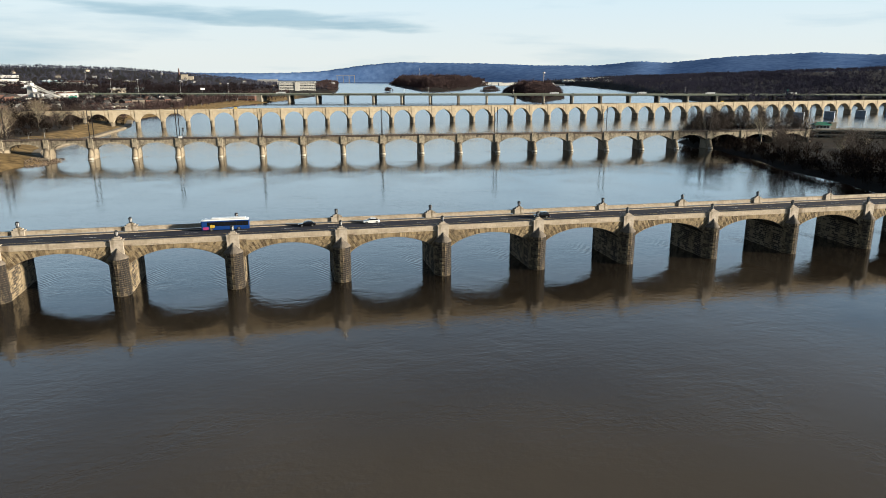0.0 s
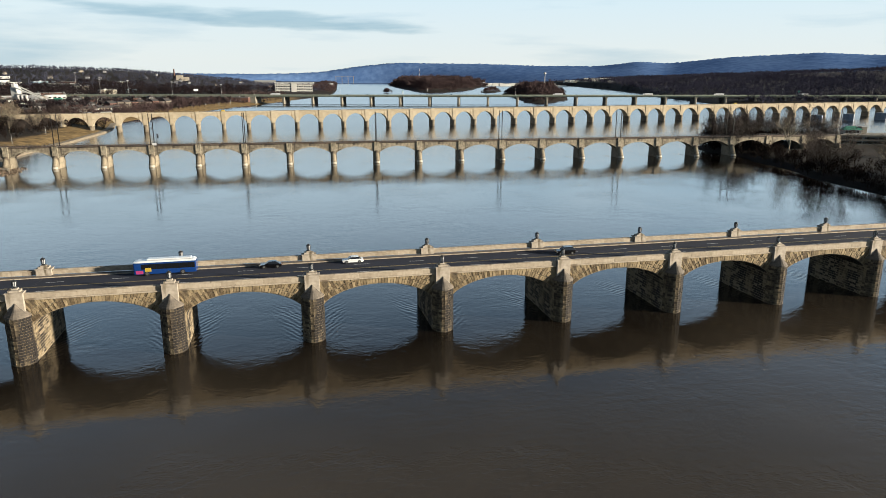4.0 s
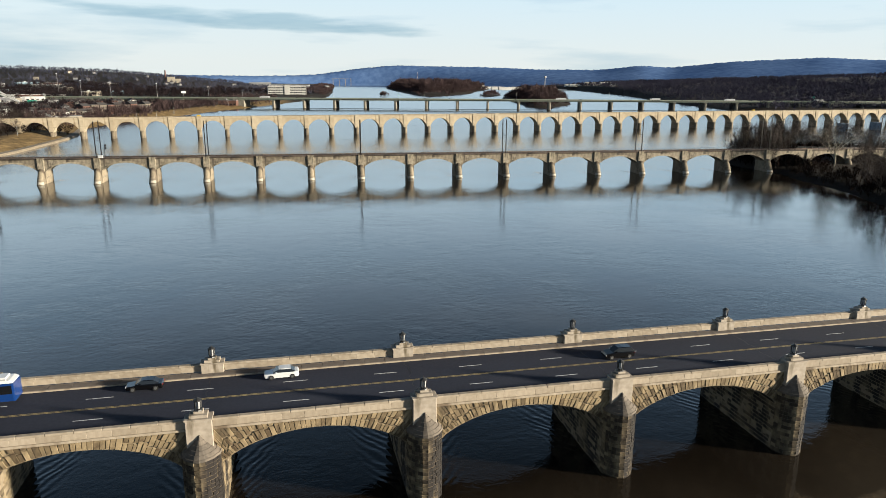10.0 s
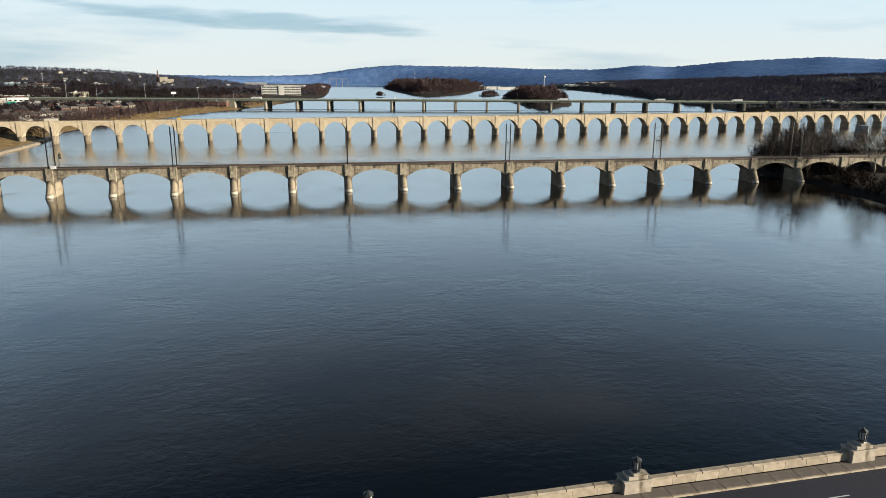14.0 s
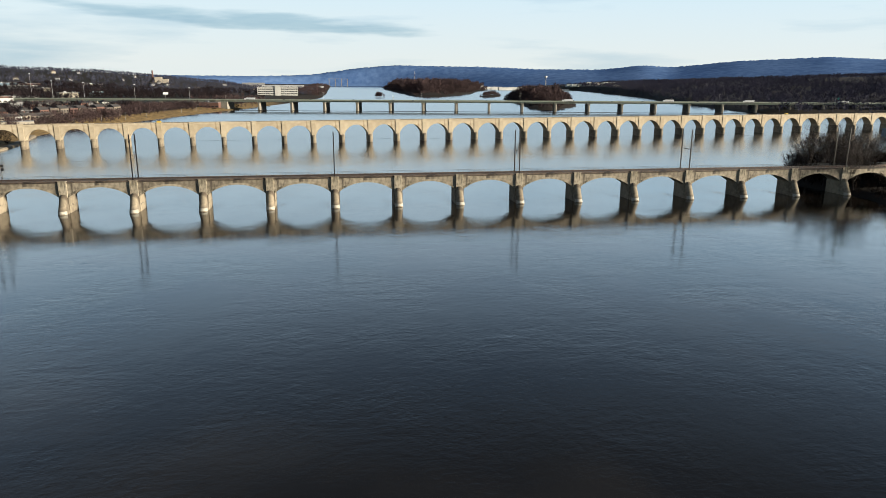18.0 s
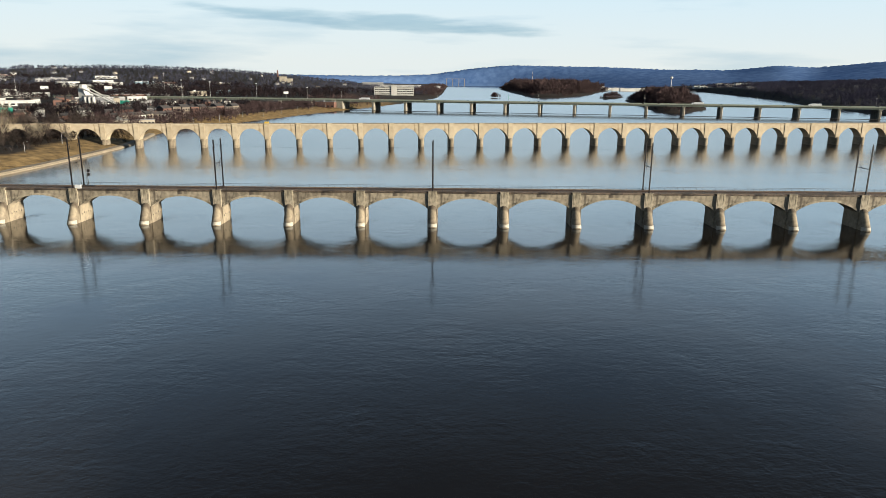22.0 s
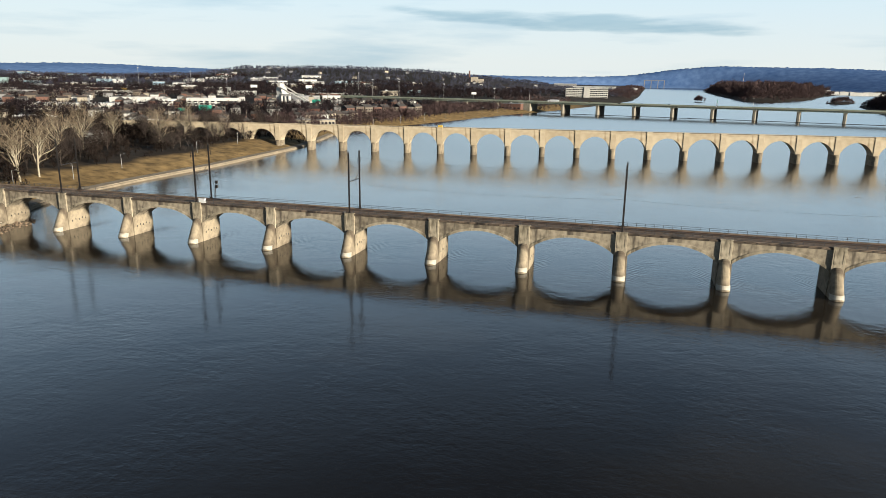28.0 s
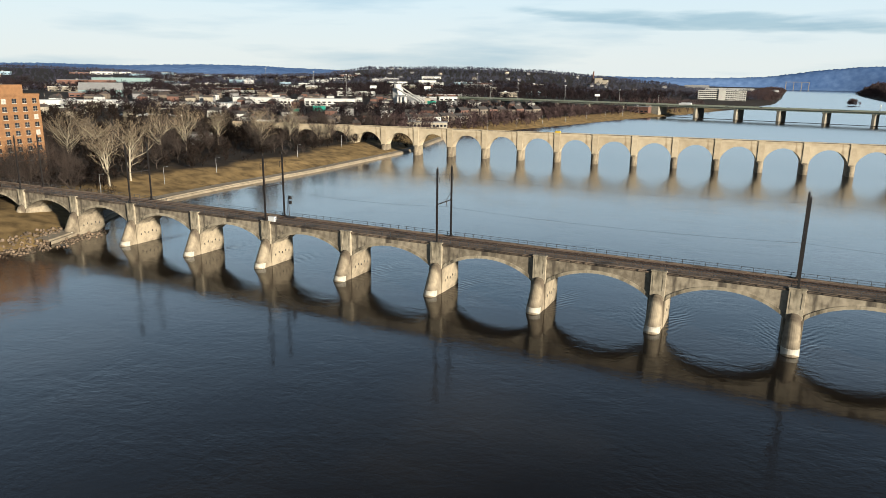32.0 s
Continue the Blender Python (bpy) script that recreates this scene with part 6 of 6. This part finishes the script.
for x, y, h in ((-384, 1401, 43), (-300, 1230, 34), (-250, 1215, 32), (-540, 1180, 38), (-180, 1240, 30), (-90, 1200, 26), (-700, 1330, 40), (-900, 1450, 45)):
    mast(x, y, h, "tall galvanised highway light mast among bare trees", "highway light masts")
for x, y in ((-168, 340), (-166, 406), (-164, 472), (-168, 528), (-166, 372)):
    mast(x, y, 7.6, "slender pale park street light on the grass", "park street lights", "arm", "street_light")
for i in range(8):
    mast(-150 + i * 14, 770 + i * 50, 9, "slender street light along the river road", "river road street lights", "arm", "street_light")
for i in range(9):
    x, y = O4.x + (i * 3 - 1) * S4 * math.cos(A4R), O4.y + (i * 3 - 1) * S4 * math.sin(A4R)
    b = thing("street_light", "slender light pole on the motorway bridge", "street light", "motorway lights", at=(x, y + 11, 18.0))
    part("pole", tube(bmesh.new(), (0, 0, -0.9), (0, 0, 10), 0.14, 0.09, 5), M_GALV, b)
    part("lamp_head", boxes((-1.4, 1.4, -0.15, 0.15, 10, 10.2)), M_GALV, b)


def signboard(x, y, z, w, h, mat, label, turn, legs=True, group="billboards"):
    g = z_at(x, y)
    b = thing("billboard", label, "billboard", group, at=(x, y, g), turn=turn)
    part("panel", boxes((-w / 2, w / 2, -0.3, 0.3, z, z + h)), mat, b)
    part("rim", boxes((-w / 2 - 0.2, w / 2 + 0.2, 0.3, 0.5, z - 0.2, z + h + 0.2)), M_STEEL_GREY, b)
    part("post", tube(bmesh.new(), (0, 0.6, 0), (0, 0.6, z + h * 0.5), 0.4, 0.4, 6), M_STEEL_GREY, b)


for x, y, w, mat, col in ((-604, 1399, 13, M_SIGN_WHITE, "white"), (-514, 1464, 13, M_SIGN_WHITE, "white"), (-158, 1406, 9, M_SIGN_WHITE, "white"), (-390, 1090, 11, M_SIGN_WHITE, "pale blue-white"), (-300, 985, 11, M_SIGN_GREEN, "green"), (-330, 760, 13, M_SIGN_GREEN, "green"), (-345, 740, 7, M_SIGN_GREEN, "green"), (-760, 1210, 10, M_YELLOW, "yellow")):
    signboard(x, y, 9 if mat is M_SIGN_WHITE else 5, w, w * 0.42, mat, col + " roadside signboard on a single post", 22)

b = thing("smokestack", "tall brick factory smokestack with a pale powerhouse", "smokestack", at=(-321, 2263, 34))
part("stack", tube(bmesh.new(), (0, 0, -8), (0, 0, 34), 3.0, 2.0, 10), WALLS[3], b)
part("powerhouse", boxes((6, 26, -8, 8, -8, 15), (26, 44, -8, 8, -8, 9)), WALLS[1], b)
b = thing("radio_tower", "thin red and white lattice radio tower", "tower", at=(560, 2700, 2))
for i in range(8):
    part("section", tube(bmesh.new(), (0, 0, i * 9), (0, 0, i * 9 + 9), 1.6 - i * 0.12, 1.5 - i * 0.12, 4), M_SIGN_WHITE if i % 2 else WALLS[3], b)
b = thing("water_tower", "pale water tower with a bulbous tank", "water tower", at=(1235, 3050, 10))
part("stem", tube(bmesh.new(), (0, 0, 0), (0, 0, 43), 1.8, 1.4, 10), M_SIGN_WHITE, b)
bm = bmesh.new()
bmesh.ops.create_uvsphere(bm, u_segments=14, v_segments=8, radius=7.0, matrix=Matrix.Translation((0, 0, 46)) @ Matrix.Diagonal((1, 1, 0.75, 1)))
part("tank", bm, M_SIGN_WHITE, b)
b = thing("storage_tank", "pale round storage tank by the river", "storage tank", at=(190, 2560, 6))
part("shell", prism(bmesh.new(), ring(20, 12), 0, 13), WALLS[2], b)
part("lid", prism(bmesh.new(), ring(20, 12), 13, 15, ring(20, 2)), WALLS[2], b)

# ---- bridge equipment ----
b = thing("equipment_box", "white metal box on the railway bridge beside a catenary pole", "cabinet", at=tuple(spot2(1.0, 4.2, 12.4)), turn=A2)
part("body", boxes((0.7, 2.9, -0.6, 0.2, 0, 1.25), bevel=0.03), M_SIGN_WHITE, b)
part("lid", boxes((0.62, 2.98, -0.68, 0.28, 1.25, 1.33)), M_SIGN_WHITE, b)
b = thing("railway_signal", "black railway signal with ladder on the bridge", "signal", at=tuple(spot2(1.07, 11.4, 12.3)), turn=A2)
part("post", tube(bmesh.new(), (0, 0, 0), (0, 0, 6.2), 0.12, 0.1, 6), M_POLE, b)
for i, z in enumerate((4.2, 5.6)):
    part("signal_head", boxes((0.15, 0.95, -0.25, 0.25, z - 0.5, z + 0.5), bevel=0.05), M_POLE, b)
part("ladder", boxes(*[(-0.5, -0.15, -0.03, 0.03, 0.4 + i * 0.4, 0.45 + i * 0.4) for i in range(13)], (-0.53, -0.48, -0.04, 0.04, 0, 6), bevel=0.0), M_POLE, b)
part("platform", boxes((-0.8, 2.4, -0.9, 0.5, 0, 0.15), (-0.7, 0.9, -1.6, -0.9, 0.0, 0.1)), M_POLE, b)
for mm, w in ((5.0, 3.2), (30.2, 3.4)):
    p = O3 + Vector((math.cos(A3R), math.sin(A3R), 0)) * (mm * S3) + Vector((0, 2.6, TOP3 + 0.2))
    b = thing("track_machine", "yellow track maintenance cart standing on the viaduct", "rail cart", "track machines", at=tuple(p), turn=math.degrees(A3R))
    part("body", boxes((-w / 2, w / 2, -0.9, 0.9, 0.5, 2.2), bevel=0.1), M_YELLOW, b)
    part("frame", boxes((-w / 2 - 0.2, w / 2 + 0.2, -0.8, 0.8, 0.3, 0.5)), M_POLE, b)
    for x in (-w / 3, w / 3):
        part("wheel", tube(bmesh.new(), (x, -0.8, 0.25), (x, 0.8, 0.25), 0.25, 0.25, 10), M_POLE, b)

# ---- river walk ----
def river_walk():
    line = LEFT_BANK[5:14]
    pts = []
    for (ax, ay), (bx, by) in zip(line, line[1:]):
        n = max(2, int(math.dist((ax, ay), (bx, by)) / 5))
        pts += [(ax + (bx - ax) * i / n, ay + (by - ay) * i / n) for i in range(n)]
    for _ in range(3):
        pts = [pts[0]] + [tuple((a + 2 * b_ + c) / 4 for a, b_, c in zip(p, q, r)) for p, q, r in zip(pts, pts[1:], pts[2:])] + [pts[-1]]
    steps = ((0.9, -1.0), (0.8, 0.9), (0.1, 0.95), (0.05, 1.45), (-4.6, 1.7), (-4.6, 0.5))
    bm = bmesh.new()
    prev = None
    for i, (x, y) in enumerate(pts):
        a, c = Vector(pts[max(0, i - 1)]), Vector(pts[min(len(pts) - 1, i + 1)])
        d = (c - a).normalized()
        out = Vector((d.y, -d.x))
        cur = [bm.verts.new((x + out.x * s, y + out.y * s, z)) for s, z in steps]
        if prev:
            for k in range(len(cur) - 1):
                bm.faces.new((prev[k], cur[k], cur[k + 1], prev[k + 1]))
        prev = cur
    tagged(new("pavement", mesh_of("pavement", bm, M_RIVER_WALK)), "pale concrete river walk with steps down to the water", "river walk", kind="structure")


M_RIVER_WALK = surface("pale_river_walk", (0.20, 0.165, 0.12), (0.36, 0.30, 0.22), 0.5, 0.9, 0.01, 0.08, (0.2, 0.16, 0.11, 0.25, 0.6))
river_walk()


# ---- vehicles ----
def gloss(name, c, r=0.25):
    m = surface(name, tuple(v * 0.9 for v in c), c, 0.6, r, spec=0.6)
    m.node_tree.nodes["Principled BSDF"].inputs["Coat Weight"].default_value = 0.2
    return m


M_BUS_BLUE, M_CAR_WHITE, M_CAR_BLACK = gloss("bus_blue", (0.012, 0.055, 0.25)), gloss("car_white", (0.98, 0.99, 1.0)), gloss("car_black", (0.004, 0.004, 0.005), 0.12)
M_GLASS, M_TYRE, M_RIM = surface("tinted_glass", (0.008, 0.009, 0.011), (0.015, 0.016, 0.02), 0.5, 0.16, spec=0.4), surface("tyre_rubber", (0.012, 0.012, 0.012), (0.025, 0.025, 0.025), 3, 0.9), surface("alloy_rim", (0.35, 0.35, 0.36), (0.5, 0.5, 0.51), 3, 0.3, metal=0.8)
M_REDLIGHT, M_HEADLIGHT, M_PINK = gloss("tail_light_red", (0.35, 0.02, 0.02)), gloss("headlight_clear", (0.7, 0.7, 0.7)), gloss("bus_pink_panel", (0.5, 0.06, 0.22))


def loft(sections):
    """A body of cross-sections (x, [(y, z) ...]) joined one to the next, closed at both ends."""
    bm = bmesh.new()
    prev = None
    for x, pts in sections:
        cur = [bm.verts.new((x, y, z)) for y, z in pts]
        if prev:
            for i in range(len(cur)):
                j = (i + 1) % len(cur)
                bm.faces.new((prev[i], prev[j], cur[j], cur[i]))
        else:
            bm.faces.new(cur[::-1])
        prev = cur
    bm.faces.new(prev)
    return bm


def car(x, y, suv, paint_, label):
    """Nose towards -x."""
    c = thing("car", label, "car", "cars on the road bridge", at=(x, y, DECK1 + 0.006))
    hood, roof, belt = (1.05, 1.75, 1.08) if suv else (0.86, 1.45, 0.95)
    half = 0.92
    lower = lambda w, z0, z1: [(-w * half, z0), (w * half, z0), (w * half, z1 - 0.1), (w * half * 0.93, z1), (-w * half * 0.93, z1), (-w * half, z1 - 0.1)]
    body = loft([(-2.35, lower(0.78, 0.4, 0.62)), (-2.2, lower(0.92, 0.28, hood - 0.12)), (-1.2, lower(1, 0.25, hood)), (-0.9, lower(1, 0.25, belt)), (1.6, lower(1, 0.25, belt)), (2.15, lower(0.95, 0.28, belt - 0.02)), (2.3, lower(0.82, 0.4, belt - 0.15))])
    part("body", body, paint_, c)
    top = lambda w, z0, z1: [(-w * half, z0), (w * half, z0), (w * half * 0.8, z1), (-w * half * 0.8, z1)]
    rear = 2.2 if suv else 1.75
    part("cabin_glass", loft([(-1.15, top(0.9, belt - 0.05, belt)), (-0.35, top(0.93, belt - 0.05, roof - 0.06)), (rear - 0.6, top(0.93, belt - 0.05, roof - 0.06)), (rear, top(0.9, belt - 0.05, belt + 0.05))]), M_GLASS, c, "dark tinted windows")
    part("roof", loft([(-0.4, [(-0.68, roof - 0.08), (0.68, roof - 0.08), (0.6, roof - 0.02), (-0.6, roof - 0.02)]), (0.3, [(-0.74, roof - 0.08), (0.74, roof - 0.08), (0.64, roof), (-0.64, roof)]), (rear - 0.55, [(-0.72, roof - 0.08), (0.72, roof - 0.08), (0.62, roof - 0.02), (-0.62, roof - 0.02)])]), paint_, c)
    tyre = mesh_of("tyre", tube(bmesh.new(), (0, -0.11, 0), (0, 0.11, 0), 0.34, 0.34, 16), M_TYRE)
    rim = mesh_of("rim", tube(bmesh.new(), (0, -0.125, 0), (0, 0.125, 0), 0.21, 0.21, 10), M_RIM)
    for wx in (-1.42, 1.4):
        for wy in (-0.84, 0.84):
            w = put("wheel", tyre, c, "", pose(wx, wy, 0.335))
            put("rim", rim, w)
    for sy in (-0.62, 0.62):
        part("headlight", boxes((-2.33, -2.18, sy - 0.2, sy + 0.2, 0.58, 0.74)), M_HEADLIGHT, c)
        part("tail_light", boxes((2.2, 2.32, sy - 0.16, sy + 0.16, 0.66, 0.84)), M_REDLIGHT, c)
        part("mirror", boxes((-0.8, -0.62, sy * 1.62 - 0.1, sy * 1.62 + 0.1, belt, belt + 0.16)), paint_, c)
    return c


def bus(x, y):
    b = thing("bus", "blue city bus with a white roof and dark windows", "bus", at=(x, y, DECK1 + 0.006))
    prof = [(-1.25, 0.35), (1.25, 0.35), (1.28, 1.0), (1.25, 2.75), (-1.25, 2.75), (-1.28, 1.0)]
    part("body", loft([(-6.1, [(q * 0.95, z) for q, z in prof]), (-5.9, prof), (5.9, prof), (6.1, [(q * 0.96, z) for q, z in prof])]), M_BUS_BLUE, b, "blue body")
    rp = [(-1.24, 2.76), (1.24, 2.76), (1.1, 3.1), (-1.1, 3.1)]
    part("roof", loft([(-6.0, [(q * 0.9, 2.76 + (z - 2.76) * 0.6) for q, z in rp]), (-5.2, rp), (5.6, rp), (6.05, [(q * 0.9, 2.76 + (z - 2.76) * 0.5) for q, z in rp])]), M_CAR_WHITE, b, "white roof")
    part("roof_unit", boxes((-3.5, 5.2, -0.8, 0.8, 3.1, 3.38), bevel=0.08), M_CAR_WHITE, b, "white rooftop unit")
    pane = mesh_of("window", boxes((0, 1.45, -0.02, 0.02, 1.35, 2.45)), M_GLASS)
    for sy in (-1.28, 1.28):
        for i in range(7):
            put("window", pane, b, "", pose(-4.6 + i * 1.5, sy, 0))
        part("sign_panel", boxes((-3.9, -2.7, sy - 0.035, sy + 0.035, 0.9, 1.7)), M_YELLOW, b, "yellow panel")
        part("sign_panel", boxes((-5.7, -4.3, sy - 0.03, sy + 0.03, 0.45, 1.15)), M_PINK, b, "pink panel")
    part("windscreen", boxes((-6.14, -6.05, -1.1, 1.1, 1.3, 2.6)), M_GLASS, b)
    tyre = mesh_of("tyre", tube(bmesh.new(), (0, -0.16, 0), (0, 0.16, 0), 0.5, 0.5, 16), M_TYRE)
    rim = mesh_of("rim", tube(bmesh.new(), (0, -0.18, 0), (0, 0.18, 0), 0.3, 0.3, 10), M_RIM)
    for wx in (-3.6, 3.4):
        for wy in (-1.14, 1.14):
            w = put("wheel", tyre, b, "", pose(wx, wy, 0.49))
            put("rim", rim, w)


bus(-2.6, 12.6)
car(18.6, 12.5, False, M_CAR_BLACK, "black sedan on the dark asphalt roadway")
car(36.2, 12.6, False, M_CAR_WHITE, "white sedan on the dark asphalt roadway")
car(84.9, 9.3, True, M_CAR_BLACK, "black sport utility car on the dark asphalt roadway")


def lorry(s, y, col, label, length=14.0):
    p = O4 + Vector((math.cos(A4R), math.sin(A4R), 0)) * s + Vector((-math.sin(A4R), math.cos(A4R), 0)) * y
    b = thing("lorry", label, "truck", "trucks on the motorway bridge", at=(p.x, p.y, 15.8), turn=math.degrees(A4R))
    part("trailer", boxes((0, length, -1.25, 1.25, 1.1, 4.0), bevel=0.05), col, b)
    part("cab", boxes((-3.2, -0.6, -1.2, 1.2, 0.7, 3.3), bevel=0.15), M_CAR_WHITE, b)
    part("chassis", boxes((-3.0, length, -0.6, 0.6, 0.6, 1.1)), M_POLE, b)
    part("windscreen", boxes((-3.24, -3.1, -1.0, 1.0, 2.0, 3.0)), M_GLASS, b)
    for x in (-2.2, 1.5, length - 3.0, length - 1.7):
        part("wheel", tube(bmesh.new(), (x, -1.2, 0.5), (x, 1.2, 0.5), 0.5, 0.5, 12), M_TYRE, b)


for s, y, lab in ((-20, 3.5, "white"), (480, 3.5, "white"), (640, 16, "white"), (760, 3.5, "white"), (905, 3.5, "white")):
    lorry(s, y, M_CAR_WHITE, lab + " box lorry on the motorway bridge")


# ---- rubble at the bank ----
def rubble():
    rng = random.Random(31)
    bm = bmesh.new()
    for _ in range(420):
        a, r = rng.uniform(0, 2 * math.pi), rng.uniform(0, 1) ** 0.6
        x, y = -130 + 9 * r * math.cos(a), 285 + 22 * r * math.sin(a)
        z = max(z_at(x, y), -0.2)
        q = rng.uniform(0.3, 1.0)
        m = Matrix.Translation((x, y, z + q * 0.2)) @ Euler((rng.random() * 6, rng.random() * 6, rng.random() * 6)).to_matrix().to_4x4() @ Matrix.Diagonal((q, q * rng.uniform(0.5, 0.9), q * rng.uniform(0.4, 0.8), 1))
        bmesh.ops.create_icosphere(bm, subdivisions=1, radius=0.8, matrix=m)
    tagged(new("rubble", mesh_of("rubble", bm, M_RUBBLE)), "loose brown rubble and driftwood heaped on the river bank", "rubble", kind="stuff")


M_RUBBLE = surface("bank_rubble", (0.07, 0.05, 0.035), (0.26, 0.19, 0.13), 0.8, 0.95, 0.03, 0.2, island=0.4)
rubble()


# ---- street clutter of the town ----
def utility_pole():
    p = thing("utility_pole", "weathered wooden utility pole with two crossarms", "utility pole", "utility poles in the town")
    part("pole", tube(bmesh.new(), (0, 0, -0.5), (0, 0, 12), 0.20, 0.14, 6), M_TIE, p)
    for z in (10.2, 11.3):
        part("crossarm", boxes((-1.3, 1.3, -0.07, 0.07, z, z + 0.16)), M_TIE, p)
    part("transformer", tube(bmesh.new(), (0.42, 0, 8.6), (0.42, 0, 9.7), 0.26, 0.26, 8), M_GALV, p)
    return p


def place_poles():
    rng = random.Random(52)
    first = utility_pole()
    n = 0
    while n < 64:
        x, y = rng.uniform(-820, -190), rng.uniform(600, 1250)
        if float(shore(LEFT_BANK, np.array([x]), np.array([y]))[0]) < 40:
            continue
        m = pose(x, y, z_at(x, y), 0, 0, rng.choice((22, 112)))
        if n == 0:
            first.matrix_world = m
        else:
            copy_thing(first, m)
        n += 1


def parked_cars():
    """Cars in the lots and along the streets of the town, too far off to pick apart."""
    rng = random.Random(64)
    vs, fs = [], []
    for _ in range(42):
        x0, y0 = rng.uniform(-760, -220), rng.uniform(620, 1150)
        if float(shore(LEFT_BANK, np.array([x0]), np.array([y0]))[0]) < 35:
            continue
        a = radians(rng.choice((22, 112)))
        for i in range(rng.randint(5, 12)):
            x, y = x0 + math.cos(a) * i * 5.6, y0 + math.sin(a) * i * 5.6
            if any(abs(x - q) < r * 0.7 and abs(y - w) < r * 0.7 for q, w, r in taken):
                continue
            z, k = z_at(x, y) + 0.15, len(vs)
            for lx, ly, lz in ((2.2, 0.9, 0), (2.2, 0.9, 0.85), (1.3, 0.75, 0.85), (1.0, 0.62, 1.5)):
                for sx, sy in ((-1, -1), (1, -1), (1, 1), (-1, 1)):
                    px, py = sx * lx, sy * ly
                    vs.append((x + px * math.cos(a) - py * math.sin(a), y + px * math.sin(a) + py * math.cos(a), z + lz))
            for lv in range(3):
                for i4 in range(4):
                    j4 = (i4 + 1) % 4
                    fs.append((k + lv * 4 + i4, k + lv * 4 + j4, k + lv * 4 + 4 + j4, k + lv * 4 + 4 + i4))
            fs.append((k + 12, k + 13, k + 14, k + 15))
    tagged(new("parked_cars", mesh_arrays("parked_cars", np.array(vs), np.array(fs), M_PARKED)), "rows of white, grey and dark cars parked in the town", "cars", kind="stuff")


M_PARKED = surface("car_paint_mixed", (0.02, 0.022, 0.028), (0.9, 0.9, 0.92), 0.02, 0.35, 0.0, 0.02, spec=0.5, island=1.6)
place_poles()
parked_cars()


# ---- traffic and signs on the motorway ----
def motorway_car():
    c = thing("car", "small dark car on the motorway bridge", "car", "cars on the motorway bridge")
    part("body", loft([(-2.2, [(-0.8, 0.35), (0.8, 0.35), (0.78, 0.7), (-0.78, 0.7)]), (-1.9, [(-0.9, 0.3), (0.9, 0.3), (0.88, 0.9), (-0.88, 0.9)]), (2.1, [(-0.9, 0.3), (0.9, 0.3), (0.88, 0.95), (-0.88, 0.95)]), (2.25, [(-0.8, 0.4), (0.8, 0.4), (0.78, 0.8), (-0.78, 0.8)])]), M_CAR_BLACK, c)
    part("cabin", loft([(-1.1, [(-0.8, 0.9), (0.8, 0.9), (0.75, 0.95), (-0.75, 0.95)]), (-0.4, [(-0.8, 0.9), (0.8, 0.9), (0.64, 1.5), (-0.64, 1.5)]), (1.1, [(-0.8, 0.9), (0.8, 0.9), (0.64, 1.5), (-0.64, 1.5)]), (1.9, [(-0.8, 0.9), (0.8, 0.9), (0.75, 0.95), (-0.75, 0.95)])]), M_GLASS, c)
    wheel = mesh_of("wheel", tube(bmesh.new(), (0, -0.1, 0), (0, 0.1, 0), 0.33, 0.33, 10), M_TYRE)
    for x in (-1.35, 1.35):
        for y in (-0.82, 0.82):
            put("wheel", wheel, c, "", pose(x, y, 0.33))
    return c


def on_motorway(along, across, z=15.8):
    return O4 + Vector((math.cos(A4R), math.sin(A4R), 0)) * along + Vector((-math.sin(A4R), math.cos(A4R), 0)) * across + Vector((0, 0, z))


far_car = motorway_car()
spots4 = random.Random(40)
for i, along in enumerate((40, 75, 118, 150, 205, 240, 262, 300, 352, 410, 440, 515, 560, 600, 690, 730, 820)):
    m = pose(*on_motorway(along + spots4.uniform(-8, 8), (3.4, 7.2, 20.5, 24.6)[i % 4]), 0, 0, math.degrees(A4R))
    if i == 0:
        far_car.matrix_world = m
    else:
        copy_thing(far_car, m)


def sign_gantry(along):
    g = thing("sign_gantry", "grey lattice sign gantry over the motorway", "gantry", "motorway sign gantries", at=tuple(on_motorway(along, 0, 15.8)), turn=math.degrees(A4R))
    for y in (0.2, 15.4):
        part("post", tube(bmesh.new(), (0, y, 0), (0, y, 8.4), 0.28, 0.22, 6), M_GALV, g)
    for z in (7.0, 8.2):
        part("chord", tube(bmesh.new(), (0, 0.2, z), (0, 15.4, z), 0.14, 0.14, 5), M_GALV, g)
    for i in range(8):
        part("lattice_bar", tube(bmesh.new(), (0, 0.4 + i * 1.9, 7.0 if i % 2 else 8.2), (0, 2.3 + i * 1.9, 8.2 if i % 2 else 7.0), 0.08, 0.08, 4), M_GALV, g)
    part("sign_panel", boxes((-0.25, -0.12, 4, 10, 5.6, 8.8)), M_SIGN_GREEN, g, "green sign panel")


for along in (212, 905):
    sign_gantry(along)


# ---- bridge in the far distance ----
def distant_bridge():
    b = thing("distant_bridge", "pale low bridge far down the river", "bridge", at=(345, 4020, 0), turn=-6)
    part("deck", boxes((-35, 75, -5, 5, 39.4, 41.6)), WALLS[2], b, "pale deck")
    for x in (-30, 5, 40, 72):
        part("pier", boxes((x - 1.8, x + 1.8, -4, 4, -3, 39.4)), WALLS[2], b)


distant_bridge()
